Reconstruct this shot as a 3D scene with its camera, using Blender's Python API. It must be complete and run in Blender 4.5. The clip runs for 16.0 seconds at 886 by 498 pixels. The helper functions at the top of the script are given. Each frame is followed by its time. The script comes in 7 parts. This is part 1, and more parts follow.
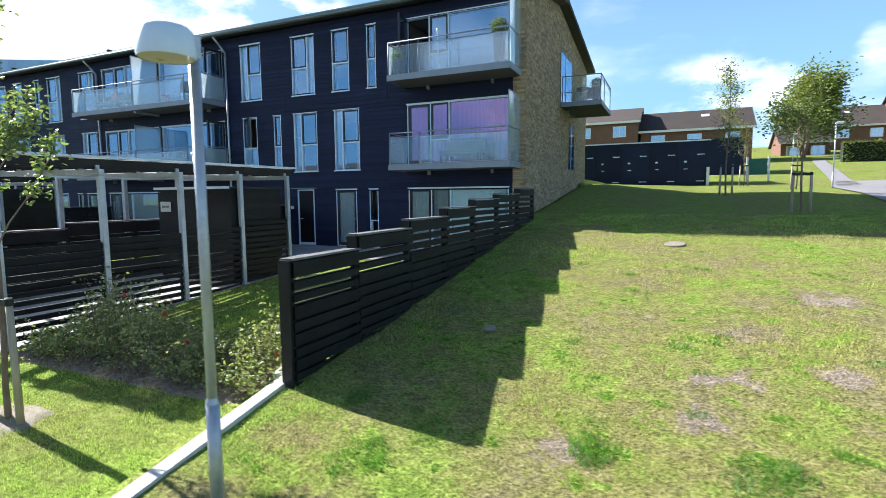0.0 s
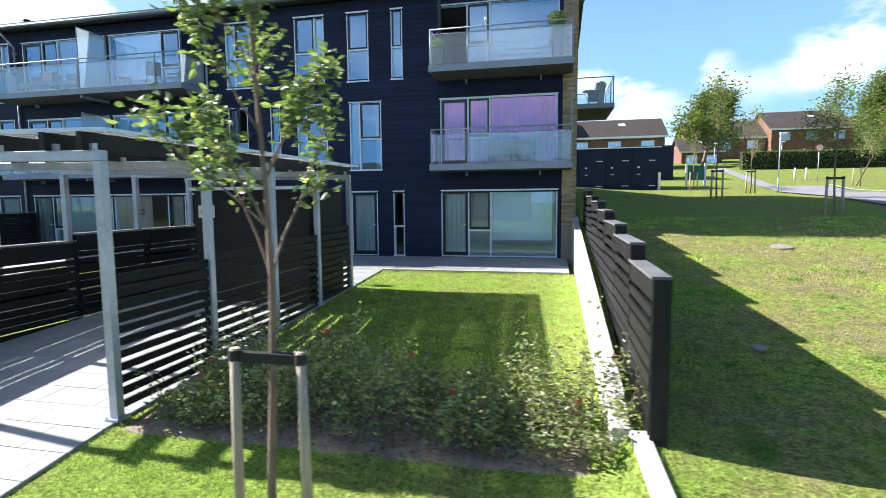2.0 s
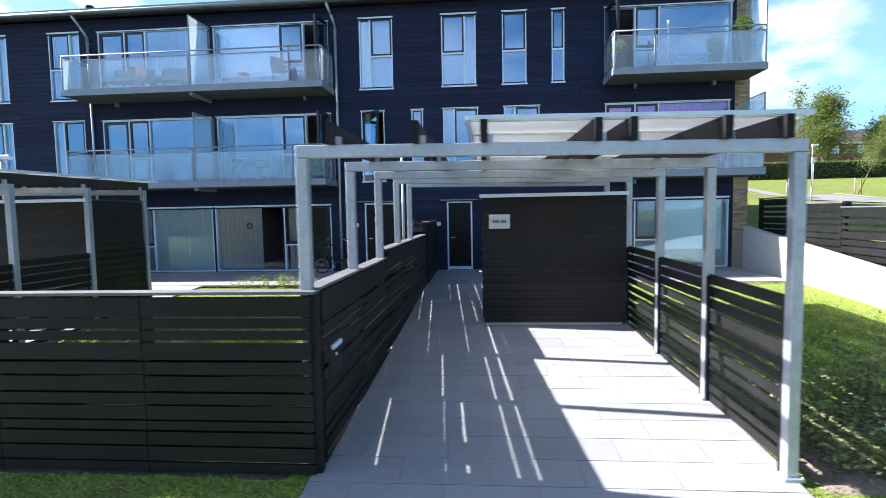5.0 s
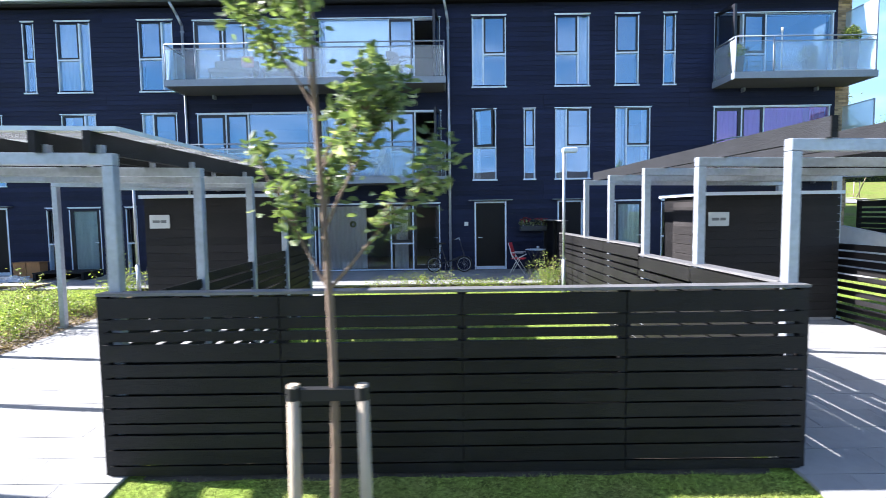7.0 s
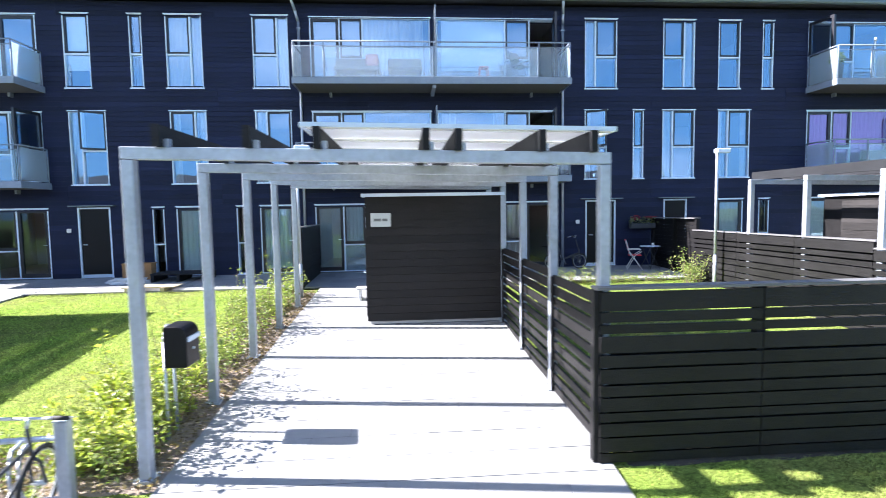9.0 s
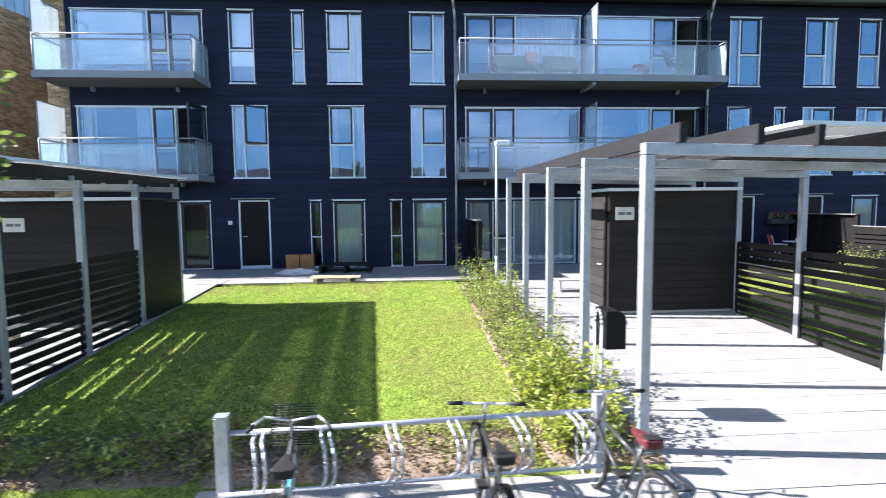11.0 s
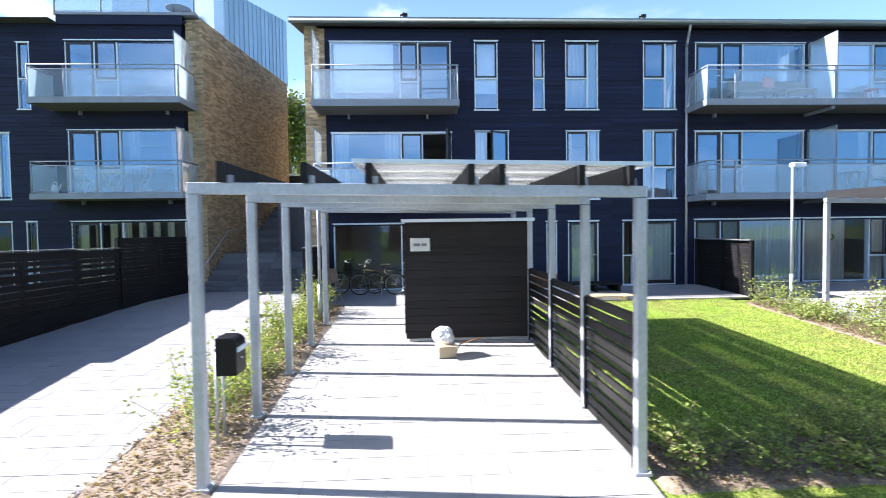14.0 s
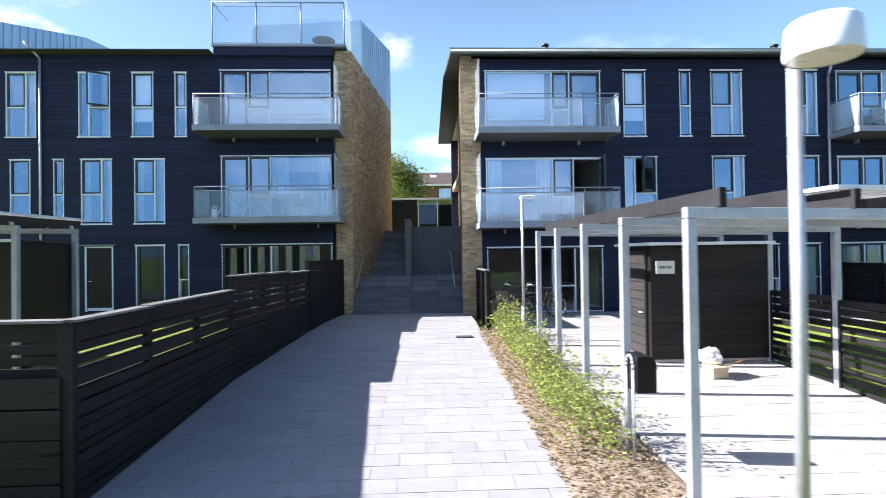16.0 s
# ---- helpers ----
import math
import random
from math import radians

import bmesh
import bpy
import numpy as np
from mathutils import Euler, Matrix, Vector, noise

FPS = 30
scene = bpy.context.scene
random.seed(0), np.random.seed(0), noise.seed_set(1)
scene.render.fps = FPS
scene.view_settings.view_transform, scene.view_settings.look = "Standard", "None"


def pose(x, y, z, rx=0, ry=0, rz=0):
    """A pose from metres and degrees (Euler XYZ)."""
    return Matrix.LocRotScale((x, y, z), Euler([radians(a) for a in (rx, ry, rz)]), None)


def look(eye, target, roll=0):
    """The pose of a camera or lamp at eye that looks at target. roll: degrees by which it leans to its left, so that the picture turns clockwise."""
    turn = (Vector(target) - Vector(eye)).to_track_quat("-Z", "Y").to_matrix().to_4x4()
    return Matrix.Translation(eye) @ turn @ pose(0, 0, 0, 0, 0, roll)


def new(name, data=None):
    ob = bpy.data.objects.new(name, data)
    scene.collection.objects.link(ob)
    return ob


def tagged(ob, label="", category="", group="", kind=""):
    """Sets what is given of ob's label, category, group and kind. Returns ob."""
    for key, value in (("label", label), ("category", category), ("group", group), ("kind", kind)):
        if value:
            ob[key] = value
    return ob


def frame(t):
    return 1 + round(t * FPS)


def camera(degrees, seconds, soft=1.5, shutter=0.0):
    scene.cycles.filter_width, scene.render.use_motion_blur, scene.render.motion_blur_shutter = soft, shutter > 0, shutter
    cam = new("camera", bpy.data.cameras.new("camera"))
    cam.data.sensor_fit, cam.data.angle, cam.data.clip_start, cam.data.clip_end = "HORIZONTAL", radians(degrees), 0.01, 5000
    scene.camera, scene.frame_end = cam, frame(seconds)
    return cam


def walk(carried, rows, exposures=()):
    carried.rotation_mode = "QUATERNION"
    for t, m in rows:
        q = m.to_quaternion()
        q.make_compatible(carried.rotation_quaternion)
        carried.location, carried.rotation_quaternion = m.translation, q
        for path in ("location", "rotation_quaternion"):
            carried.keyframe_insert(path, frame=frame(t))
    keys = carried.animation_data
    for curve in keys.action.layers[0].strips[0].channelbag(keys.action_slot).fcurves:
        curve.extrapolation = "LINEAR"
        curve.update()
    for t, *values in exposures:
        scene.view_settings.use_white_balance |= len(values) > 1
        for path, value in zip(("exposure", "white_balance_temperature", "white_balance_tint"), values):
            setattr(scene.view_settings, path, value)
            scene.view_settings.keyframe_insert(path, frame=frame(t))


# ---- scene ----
cam = camera(81.6, 16.0, soft=0.55, shutter=0.36)
PATH = [
    (0, (0.488, -0.074, 1.720), (-0.324, 1.743, 1.521), -0.44),
    (0.5, (-0.723, -0.118, 1.715), (-1.413, 1.749, 1.518), -0.44),
    (1, (-1.955, -0.161, 1.707), (-2.536, 1.743, 1.513), -0.43),
    (1.5, (-3.166, -0.182, 1.704), (-3.655, 1.747, 1.514), -0.44),
    (2, (-4.379, -0.189, 1.706), (-4.800, 1.758, 1.522), -0.49),
    (2.5, (-5.576, -0.177, 1.708), (-5.941, 1.781, 1.534), -0.60),
    (3, (-6.783, -0.154, 1.709), (-7.103, 1.812, 1.535), -0.70),
    (3.5, (-7.961, -0.137, 1.711), (-8.239, 1.837, 1.539), -0.78),
    (4, (-9.159, -0.126, 1.716), (-9.400, 1.853, 1.557), -1.02),
    (6.5, (-15.050, -0.255, 1.688), (-15.087, 1.740, 1.558), -0.74),
    (7, (-16.213, -0.274, 1.704), (-16.216, 1.722, 1.568), -0.79),
    (7.5, (-17.372, -0.294, 1.718), (-17.334, 1.700, 1.579), -0.76),
    (8, (-18.597, -0.315, 1.731), (-18.524, 1.679, 1.590), -0.83),
    (8.5, (-19.762, -0.331, 1.744), (-19.649, 1.661, 1.602), -0.83),
    (9, (-20.978, -0.340, 1.754), (-20.835, 1.650, 1.612), -0.93),
    (11.5, (-26.739, -0.404, 1.791), (-26.607, 1.585, 1.630), -0.48),
    (12, (-27.936, -0.440, 1.814), (-27.813, 1.551, 1.672), -0.62),
    (12.5, (-29.104, -0.471, 1.826), (-28.986, 1.522, 1.715), -0.70),
    (13, (-30.299, -0.477, 1.824), (-30.189, 1.518, 1.739), -0.74),
    (13.5, (-31.460, -0.449, 1.816), (-31.354, 1.547, 1.740), -0.76),
    (14, (-32.654, -0.407, 1.808), (-32.557, 1.589, 1.736), -0.82),
    (14.5, (-33.799, -0.405, 1.811), (-33.707, 1.592, 1.747), -0.83),
    (15, (-34.993, -0.419, 1.822), (-34.910, 1.578, 1.779), -0.85),
    (15.5, (-36.147, -0.448, 1.837), (-36.064, 1.551, 1.821), -0.83),
    (16, (-37.321, -0.464, 1.855), (-37.241, 1.534, 1.876), -0.81),
]
walk(cam, [(t, look(eye, target, roll)) for t, eye, target, roll in PATH], exposures=[(0.0, 1.52, 5850, 12), (1.0, 1.7, 5850, 12), (2.5, 1.56, 5800, 14), (3.5, 1.66, 5760, 15), (4.0, 1.78, 5750, 15), (6.5, 1.88, 5660, 18), (7.5, 2.16, 5680, 18), (9.0, 2.24, 5700, 19), (11.5, 1.76, 5950, 19), (12.5, 1.88, 5930, 19), (13.5, 1.95, 5880, 19), (15.0, 2.0, 5850, 19), (16.0, 1.84, 5980, 19)])

# ---------- light ----------
TO_SUN = Vector((-1.0, 0.12, 0.675)).normalized()
world = bpy.data.worlds.new("sky")
scene.world = world
world.use_nodes = True
wn, wl = world.node_tree.nodes, world.node_tree.links
wn.clear()
w_out = wn.new("ShaderNodeOutputWorld")
w_bg = wn.new("ShaderNodeBackground")
w_sky = wn.new("ShaderNodeTexSky")
w_sky.sky_type = "NISHITA"
w_sky.sun_disc = False
w_sky.sun_elevation = math.asin(TO_SUN.z)
w_sky.sun_rotation = math.atan2(TO_SUN.x, TO_SUN.y)
w_sky.air_density = 1.0
w_sky.dust_density = 1.2
w_sky.ozone_density = 2.0
w_geo = wn.new("ShaderNodeTexCoord")
w_map = wn.new("ShaderNodeMapping")
w_map.inputs["Scale"].default_value = (1.6, 1.6, 4.6)
w_map.inputs["Location"].default_value = (2.35, 1.9, 0.6)
w_noise = wn.new("ShaderNodeTexNoise")
w_noise.inputs["Scale"].default_value = 1.7
w_noise.inputs["Detail"].default_value = 7.0
w_noise.inputs["Roughness"].default_value = 0.52
w_ramp = wn.new("ShaderNodeValToRGB")
w_ramp.color_ramp.interpolation = "EASE"
w_ramp.color_ramp.elements[0].position = 0.5
w_ramp.color_ramp.elements[0].color = (0, 0, 0, 1)
w_ramp.color_ramp.elements[1].position = 0.78
w_ramp.color_ramp.elements[1].color = (0.85, 0.85, 0.85, 1)
w_mix = wn.new("ShaderNodeMix")
w_mix.data_type = "RGBA"
w_mix.inputs["B"].default_value = (10.0, 10.2, 10.6, 1)
wl.new(w_geo.outputs["Generated"], w_map.inputs["Vector"])
wl.new(w_map.outputs["Vector"], w_noise.inputs["Vector"])
# fair-weather clouds standing over the hill
w_fine = wn.new("ShaderNodeTexNoise")
w_fine.inputs["Scale"].default_value = 9.0
w_fine.inputs["Detail"].default_value = 9.0
w_fine.inputs["Roughness"].default_value = 0.62
w_map2 = wn.new("ShaderNodeMapping")
w_map2.inputs["Scale"].default_value = (1.0, 1.0, 2.2)
wl.new(w_geo.outputs["Generated"], w_map2.inputs["Vector"])
wl.new(w_map2.outputs["Vector"], w_fine.inputs["Vector"])
w_sum = w_noise.outputs["Fac"]
for w_to, w_wide, w_gain in (((0.03, 0.98, 0.165), 4.5, 0.2), ((0.1, 0.975, 0.178), 5.0, 0.26), ((0.165, 0.965, 0.165), 3.4, 0.17), ((0.262, 0.94, 0.208), 2.4, 0.2), ((0.395, 0.89, 0.225), 4.0, 0.22), ((0.47, 0.845, 0.25), 6.0, 0.24), ((-0.87, 0.42, 0.25), 10.0, 0.34), ((-0.75, 0.59, 0.28), 10.0, 0.34), ((-0.62, 0.71, 0.31), 8.0, 0.26), ((-0.5, 0.79, 0.36), 10.0, 0.14), ((-0.05, 0.92, 0.385), 4.0, 0.16), ((-0.1, -0.95, 0.3), 50.0, 0.1)):
    w_dot = wn.new("ShaderNodeVectorMath")
    w_dot.operation = "DOT_PRODUCT"
    w_dot.inputs[1].default_value = Vector(w_to).normalized()
    w_flat = wn.new("ShaderNodeVectorMath")
    w_flat.operation = "NORMALIZE"
    wl.new(w_geo.outputs["Generated"], w_flat.inputs[0])
    wl.new(w_flat.outputs["Vector"], w_dot.inputs[0])
    w_near = wn.new("ShaderNodeMapRange")
    w_near.inputs["From Min"].default_value = math.cos(radians(w_wide))
    w_near.inputs["From Max"].default_value = 1.0
    w_near.inputs["To Max"].default_value = w_gain
    wl.new(w_dot.outputs["Value"], w_near.inputs["Value"])
    w_puff = wn.new("ShaderNodeMath")
    w_puff.operation = "MULTIPLY"
    wl.new(w_near.outputs["Result"], w_puff.inputs[0])
    w_lump = wn.new("ShaderNodeMapRange")
    w_lump.inputs["From Min"].default_value = 0.35
    w_lump.inputs["From Max"].default_value = 0.65
    w_lump.inputs["To Min"].default_value = 0.15
    w_lump.inputs["To Max"].default_value = 1.3
    wl.new(w_fine.outputs["Fac"], w_lump.inputs["Value"])
    wl.new(w_lump.outputs["Result"], w_puff.inputs[1])
    w_add = wn.new("ShaderNodeMath")
    wl.new(w_sum, w_add.inputs[0])
    wl.new(w_puff.outputs[0], w_add.inputs[1])
    w_sum = w_add.outputs[0]
# the clouds stand low all round, and the sky overhead is clear
w_sep = wn.new("ShaderNodeSeparateXYZ")
wl.new(w_geo.outputs["Generated"], w_sep.inputs[0])
w_clear = wn.new("ShaderNodeMapRange")
w_clear.inputs["From Min"].default_value = 0.33
w_clear.inputs["From Max"].default_value = 0.6
w_clear.inputs["To Max"].default_value = 0.25
wl.new(w_sep.outputs["Z"], w_clear.inputs["Value"])
w_cut = wn.new("ShaderNodeMath")
w_cut.operation = "SUBTRACT"
wl.new(w_sum, w_cut.inputs[0])
wl.new(w_clear.outputs["Result"], w_cut.inputs[1])
wl.new(w_cut.outputs[0], w_ramp.inputs["Fac"])
wl.new(w_ramp.outputs["Color"], w_mix.inputs["Factor"])
# thin haze, thickest near the horizon all round
w_low = wn.new("ShaderNodeMapRange")
w_low.interpolation_type = "SMOOTHSTEP"
w_low.inputs["From Min"].default_value = 0.1
w_low.inputs["From Max"].default_value = 0.66
w_low.inputs["To Min"].default_value = 0.75
w_low.inputs["To Max"].default_value = 0.0
wl.new(w_sep.outputs["Z"], w_low.inputs["Value"])
w_haze = wn.new("ShaderNodeMix")
w_haze.data_type = "RGBA"
w_haze.inputs["B"].default_value = (3.35, 6.1, 8.15, 1)
wl.new(w_low.outputs["Result"], w_haze.inputs["Factor"])
wl.new(w_sky.outputs["Color"], w_haze.inputs["A"])
wl.new(w_haze.outputs["Result"], w_mix.inputs["A"])
wl.new(w_mix.outputs["Result"], w_bg.inputs["Color"])
wl.new(w_bg.outputs["Background"], w_out.inputs["Surface"])
w_bg.inputs["Strength"].default_value = 0.05

sun_data = bpy.data.lights.new("sun", "SUN")
sun_data.energy = 5.0
sun_data.angle = radians(0.53)
sun_data.color = (1.0, 0.915, 0.77)
sun = new("sun", sun_data)
sun.matrix_world = look(TO_SUN * 60, (0, 0, 0))

# ---------- materials ----------
MATS = {}


def mat(name, color, rough=0.6, metal=0.0, vary=0.12, scale=6.0, bump=0.0, bump_scale=40.0, stretch=(1, 1, 1), spec=0.5, piece=0.0, stain=0.0, tint=None):
    """A surface with broad and fine colour variation, a relief, and a change from piece to piece."""
    if name in MATS:
        return MATS[name]
    m = bpy.data.materials.new(name)
    m.use_nodes = True
    n, l = m.node_tree.nodes, m.node_tree.links
    p = n["Principled BSDF"]
    p.inputs["Roughness"].default_value = rough
    p.inputs["Metallic"].default_value = metal
    p.inputs["Specular IOR Level"].default_value = spec
    mp = n.new("ShaderNodeMapping")
    mp.inputs["Scale"].default_value = stretch
    geo = n.new("ShaderNodeNewGeometry")
    l.new(geo.outputs["Position"], mp.inputs["Vector"])
    fine = n.new("ShaderNodeTexNoise")
    fine.inputs["Scale"].default_value = scale
    fine.inputs["Detail"].default_value = 5.0
    l.new(mp.outputs["Vector"], fine.inputs["Vector"])
    broad = n.new("ShaderNodeTexNoise")
    broad.inputs["Scale"].default_value = scale * 0.13
    broad.inputs["Detail"].default_value = 3.0
    l.new(geo.outputs["Position"], broad.inputs["Vector"])
    add = n.new("ShaderNodeMath")
    add.operation = "ADD"
    l.new(fine.outputs["Fac"], add.inputs[0])
    l.new(broad.outputs["Fac"], add.inputs[1])
    rng = n.new("ShaderNodeMapRange")
    rng.inputs["From Min"].default_value = 0.6
    rng.inputs["From Max"].default_value = 1.4
    rng.inputs["To Min"].default_value = 1 - vary
    rng.inputs["To Max"].default_value = 1 + vary
    l.new(add.outputs[0], rng.inputs["Value"])
    last = rng.outputs["Result"]
    if piece:
        info = n.new("ShaderNodeObjectInfo")
        both = n.new("ShaderNodeMath")
        both.operation = "ADD"
        l.new(info.outputs["Random"], both.inputs[0])
        l.new(geo.outputs["Random Per Island"], both.inputs[1])
        fr = n.new("ShaderNodeMath")
        fr.operation = "FRACT"
        l.new(both.outputs[0], fr.inputs[0])
        pr = n.new("ShaderNodeMapRange")
        pr.inputs["To Min"].default_value = 1 - piece
        pr.inputs["To Max"].default_value = 1 + piece
        l.new(fr.outputs[0], pr.inputs["Value"])
        mul = n.new("ShaderNodeMath")
        mul.operation = "MULTIPLY"
        l.new(last, mul.inputs[0])
        l.new(pr.outputs["Result"], mul.inputs[1])
        last = mul.outputs[0]
    col = n.new("ShaderNodeMix")
    col.data_type = "RGBA"
    col.blend_type = "MULTIPLY"
    col.inputs["Factor"].default_value = 1.0
    col.inputs["A"].default_value = (*color, 1)
    l.new(last, col.inputs["B"])
    out = col.outputs["Result"]
    if tint:
        t = n.new("ShaderNodeMix")
        t.data_type = "RGBA"
        t.inputs["B"].default_value = (*tint, 1)
        l.new(out, t.inputs["A"])
        tr = n.new("ShaderNodeMapRange")
        tr.inputs["From Min"].default_value = 0.45
        tr.inputs["From Max"].default_value = 0.72
        tr.inputs["To Max"].default_value = stain
        l.new(broad.outputs["Fac"], tr.inputs["Value"])
        l.new(tr.outputs["Result"], t.inputs["Factor"])
        out = t.outputs["Result"]
    l.new(out, p.inputs["Base Color"])
    rr = n.new("ShaderNodeMapRange")
    rr.inputs["To Min"].default_value = max(0.02, rough - 0.1)
    rr.inputs["To Max"].default_value = min(1.0, rough + 0.1)
    l.new(fine.outputs["Fac"], rr.inputs["Value"])
    l.new(rr.outputs["Result"], p.inputs["Roughness"])
    if bump:
        bn = n.new("ShaderNodeTexNoise")
        bn.inputs["Scale"].default_value = bump_scale
        bn.inputs["Detail"].default_value = 4.0
        l.new(mp.outputs["Vector"], bn.inputs["Vector"])
        bp = n.new("ShaderNodeBump")
        bp.inputs["Strength"].default_value = bump
        bp.inputs["Distance"].default_value = 0.02
        l.new(bn.outputs["Fac"], bp.inputs["Height"])
        l.new(bp.outputs["Normal"], p.inputs["Normal"])
    MATS[name] = m
    return m


def glass(name, tint, base_gloss, veil=0.0, rough=0.0, veil_color=(0.7, 0.75, 0.78), wavy=0.0, coat=(1, 1, 1), ribs=0.0, glow_through=0.0):
    """A pane: clear, mirroring more at grazing views, with an optional frosted veil."""
    if name in MATS:
        return MATS[name]
    m = bpy.data.materials.new(name)
    m.use_nodes = True
    n, l = m.node_tree.nodes, m.node_tree.links
    n.clear()
    out = n.new("ShaderNodeOutputMaterial")
    tr = n.new("ShaderNodeBsdfTransparent")
    tr.inputs["Color"].default_value = (*tint, 1)
    gl = n.new("ShaderNodeBsdfGlossy")
    gl.inputs["Roughness"].default_value = rough
    gl.inputs["Color"].default_value = (*coat, 1)
    # mirror share: base for each face of the pane, rising towards grazing views
    lw, fr = n.new("ShaderNodeLayerWeight"), n.new("ShaderNodeMapRange")
    lw.inputs["Blend"].default_value = 0.5
    pw = n.new("ShaderNodeMath")
    pw.operation = "POWER"
    pw.inputs[1].default_value = 4.0
    l.new(lw.outputs["Facing"], pw.inputs[0])
    l.new(pw.outputs[0], fr.inputs["Value"])
    fr.inputs["To Min"].default_value = base_gloss
    fr.inputs["To Max"].default_value = 0.9
    if wavy:
        ns = n.new("ShaderNodeTexNoise")
        ns.inputs["Scale"].default_value = 1.3
        ns.inputs["Detail"].default_value = 1.0
        g = n.new("ShaderNodeNewGeometry")
        l.new(g.outputs["Position"], ns.inputs["Vector"])
        b = n.new("ShaderNodeBump")
        b.inputs["Strength"].default_value = wavy
        b.inputs["Distance"].default_value = 0.02
        l.new(ns.outputs["Fac"], b.inputs["Height"])
        l.new(b.outputs["Normal"], gl.inputs["Normal"])
    base = tr.outputs[0]
    if veil:
        df = n.new("ShaderNodeBsdfDiffuse")
        df.inputs["Color"].default_value = (*veil_color, 1)
        tl = n.new("ShaderNodeBsdfTranslucent")
        tl.inputs["Color"].default_value = (*veil_color, 1)
        mt = n.new("ShaderNodeMixShader")
        mt.inputs[0].default_value = 0.25 if not glow_through else glow_through
        l.new(df.outputs[0], mt.inputs[1])
        l.new(tl.outputs[0], mt.inputs[2])
        mv = n.new("ShaderNodeMixShader")
        mv.inputs[0].default_value = veil
        if ribs:
            # fine level ribs, one every ribs metres
            gp, sp = n.new("ShaderNodeNewGeometry"), n.new("ShaderNodeSeparateXYZ")
            l.new(gp.outputs["Position"], sp.inputs[0])
            pp = n.new("ShaderNodeMath")
            pp.operation = "PINGPONG"
            pp.inputs[1].default_value = ribs / 2
            l.new(sp.outputs["Z"], pp.inputs[0])
            rg = n.new("ShaderNodeMapRange")
            rg.inputs["From Min"].default_value = ribs * 0.15
            rg.inputs["From Max"].default_value = ribs * 0.3
            rg.inputs["To Min"].default_value = veil * 1.5
            rg.inputs["To Max"].default_value = veil * 0.75
            l.new(pp.outputs[0], rg.inputs["Value"])
            l.new(rg.outputs["Result"], mv.inputs[0])
        l.new(tr.outputs[0], mv.inputs[1])
        l.new(mt.outputs[0], mv.inputs[2])
        base = mv.outputs[0]
    mx = n.new("ShaderNodeMixShader")
    l.new(fr.outputs[0], mx.inputs[0])
    l.new(base, mx.inputs[1])
    l.new(gl.outputs[0], mx.inputs[2])
    l.new(mx.outputs[0], out.inputs["Surface"])
    MATS[name] = m
    return m


def leaf_mat(name, color, dark, yellow=None):
    """Leaves: light shines through them, and each differs a little."""
    if name in MATS:
        return MATS[name]
    m = bpy.data.materials.new(name)
    m.use_nodes = True
    n, l = m.node_tree.nodes, m.node_tree.links
    p = n["Principled BSDF"]
    geo = n.new("ShaderNodeNewGeometry")
    rp = n.new("ShaderNodeValToRGB")
    rp.color_ramp.elements[0].color = (*dark, 1)
    rp.color_ramp.elements[1].color = (*color, 1)
    if yellow:
        e = rp.color_ramp.elements.new(0.93)
        e.color = (*color, 1)
        rp.color_ramp.elements[-1].color = (*yellow, 1)
    l.new(geo.outputs["Random Per Island"], rp.inputs["Fac"])
    l.new(rp.outputs["Color"], p.inputs["Base Color"])
    p.inputs["Roughness"].default_value = 0.45
    tl = n.new("ShaderNodeBsdfTranslucent")
    br = n.new("ShaderNodeMix")
    br.data_type = "RGBA"
    br.blend_type = "MULTIPLY"
    br.inputs["Factor"].default_value = 1.0
    br.inputs["B"].default_value = (1.5, 1.6, 0.7, 1)
    l.new(rp.outputs["Color"], br.inputs["A"])
    l.new(br.outputs["Result"], tl.inputs["Color"])
    mx = n.new("ShaderNodeMixShader")
    mx.inputs[0].default_value = 0.38
    l.new(p.outputs[0], mx.inputs[1])
    l.new(tl.outputs[0], mx.inputs[2])
    l.new(mx.outputs[0], n["Material Output"].inputs["Surface"])
    MATS[name] = m
    return m


CLAD = mat("navy_cladding", (0.0115, 0.0163, 0.046), 0.6, vary=0.25, scale=9, bump=0.25, bump_scale=30, stretch=(0.3, 1, 6), piece=0.22, spec=0.22)
WOOD = mat("black_stained_timber", (0.0058, 0.0055, 0.0064), 0.55, vary=0.5, tint=(0.017, 0.016, 0.017), stain=0.45, scale=14, bump=0.35, bump_scale=55, stretch=(0.25, 0.25, 5), piece=0.4, spec=0.33)
SHEDWOOD = mat("brown_black_cladding", (0.011, 0.0098, 0.0098), 0.55, vary=0.4, scale=14, bump=0.35, bump_scale=55, stretch=(0.25, 0.25, 5), piece=0.3, spec=0.33)
RAFTER = mat("weathered_dark_timber", (0.021, 0.0225, 0.026), 0.75, spec=0.2, vary=0.35, scale=12, bump=0.3, bump_scale=40, stretch=(4, 0.3, 4))
CAP = mat("worn_timber_cap", (0.15, 0.15, 0.155), 0.6, vary=0.3, scale=12, bump=0.2, stretch=(0.4, 0.4, 3))
STEEL = mat("galvanised_steel", (0.46, 0.5, 0.565), 0.46, 0.55, vary=0.2, scale=22, bump=0.05, bump_scale=90)
RAIL = mat("weathered_rail_steel", (0.25, 0.29, 0.36), 0.55, 0.2, vary=0.16, scale=22, bump=0.05, bump_scale=90)
ALU = mat("light_aluminium", (0.7, 0.8, 0.92), 0.45, 0.05, vary=0.06, scale=10)
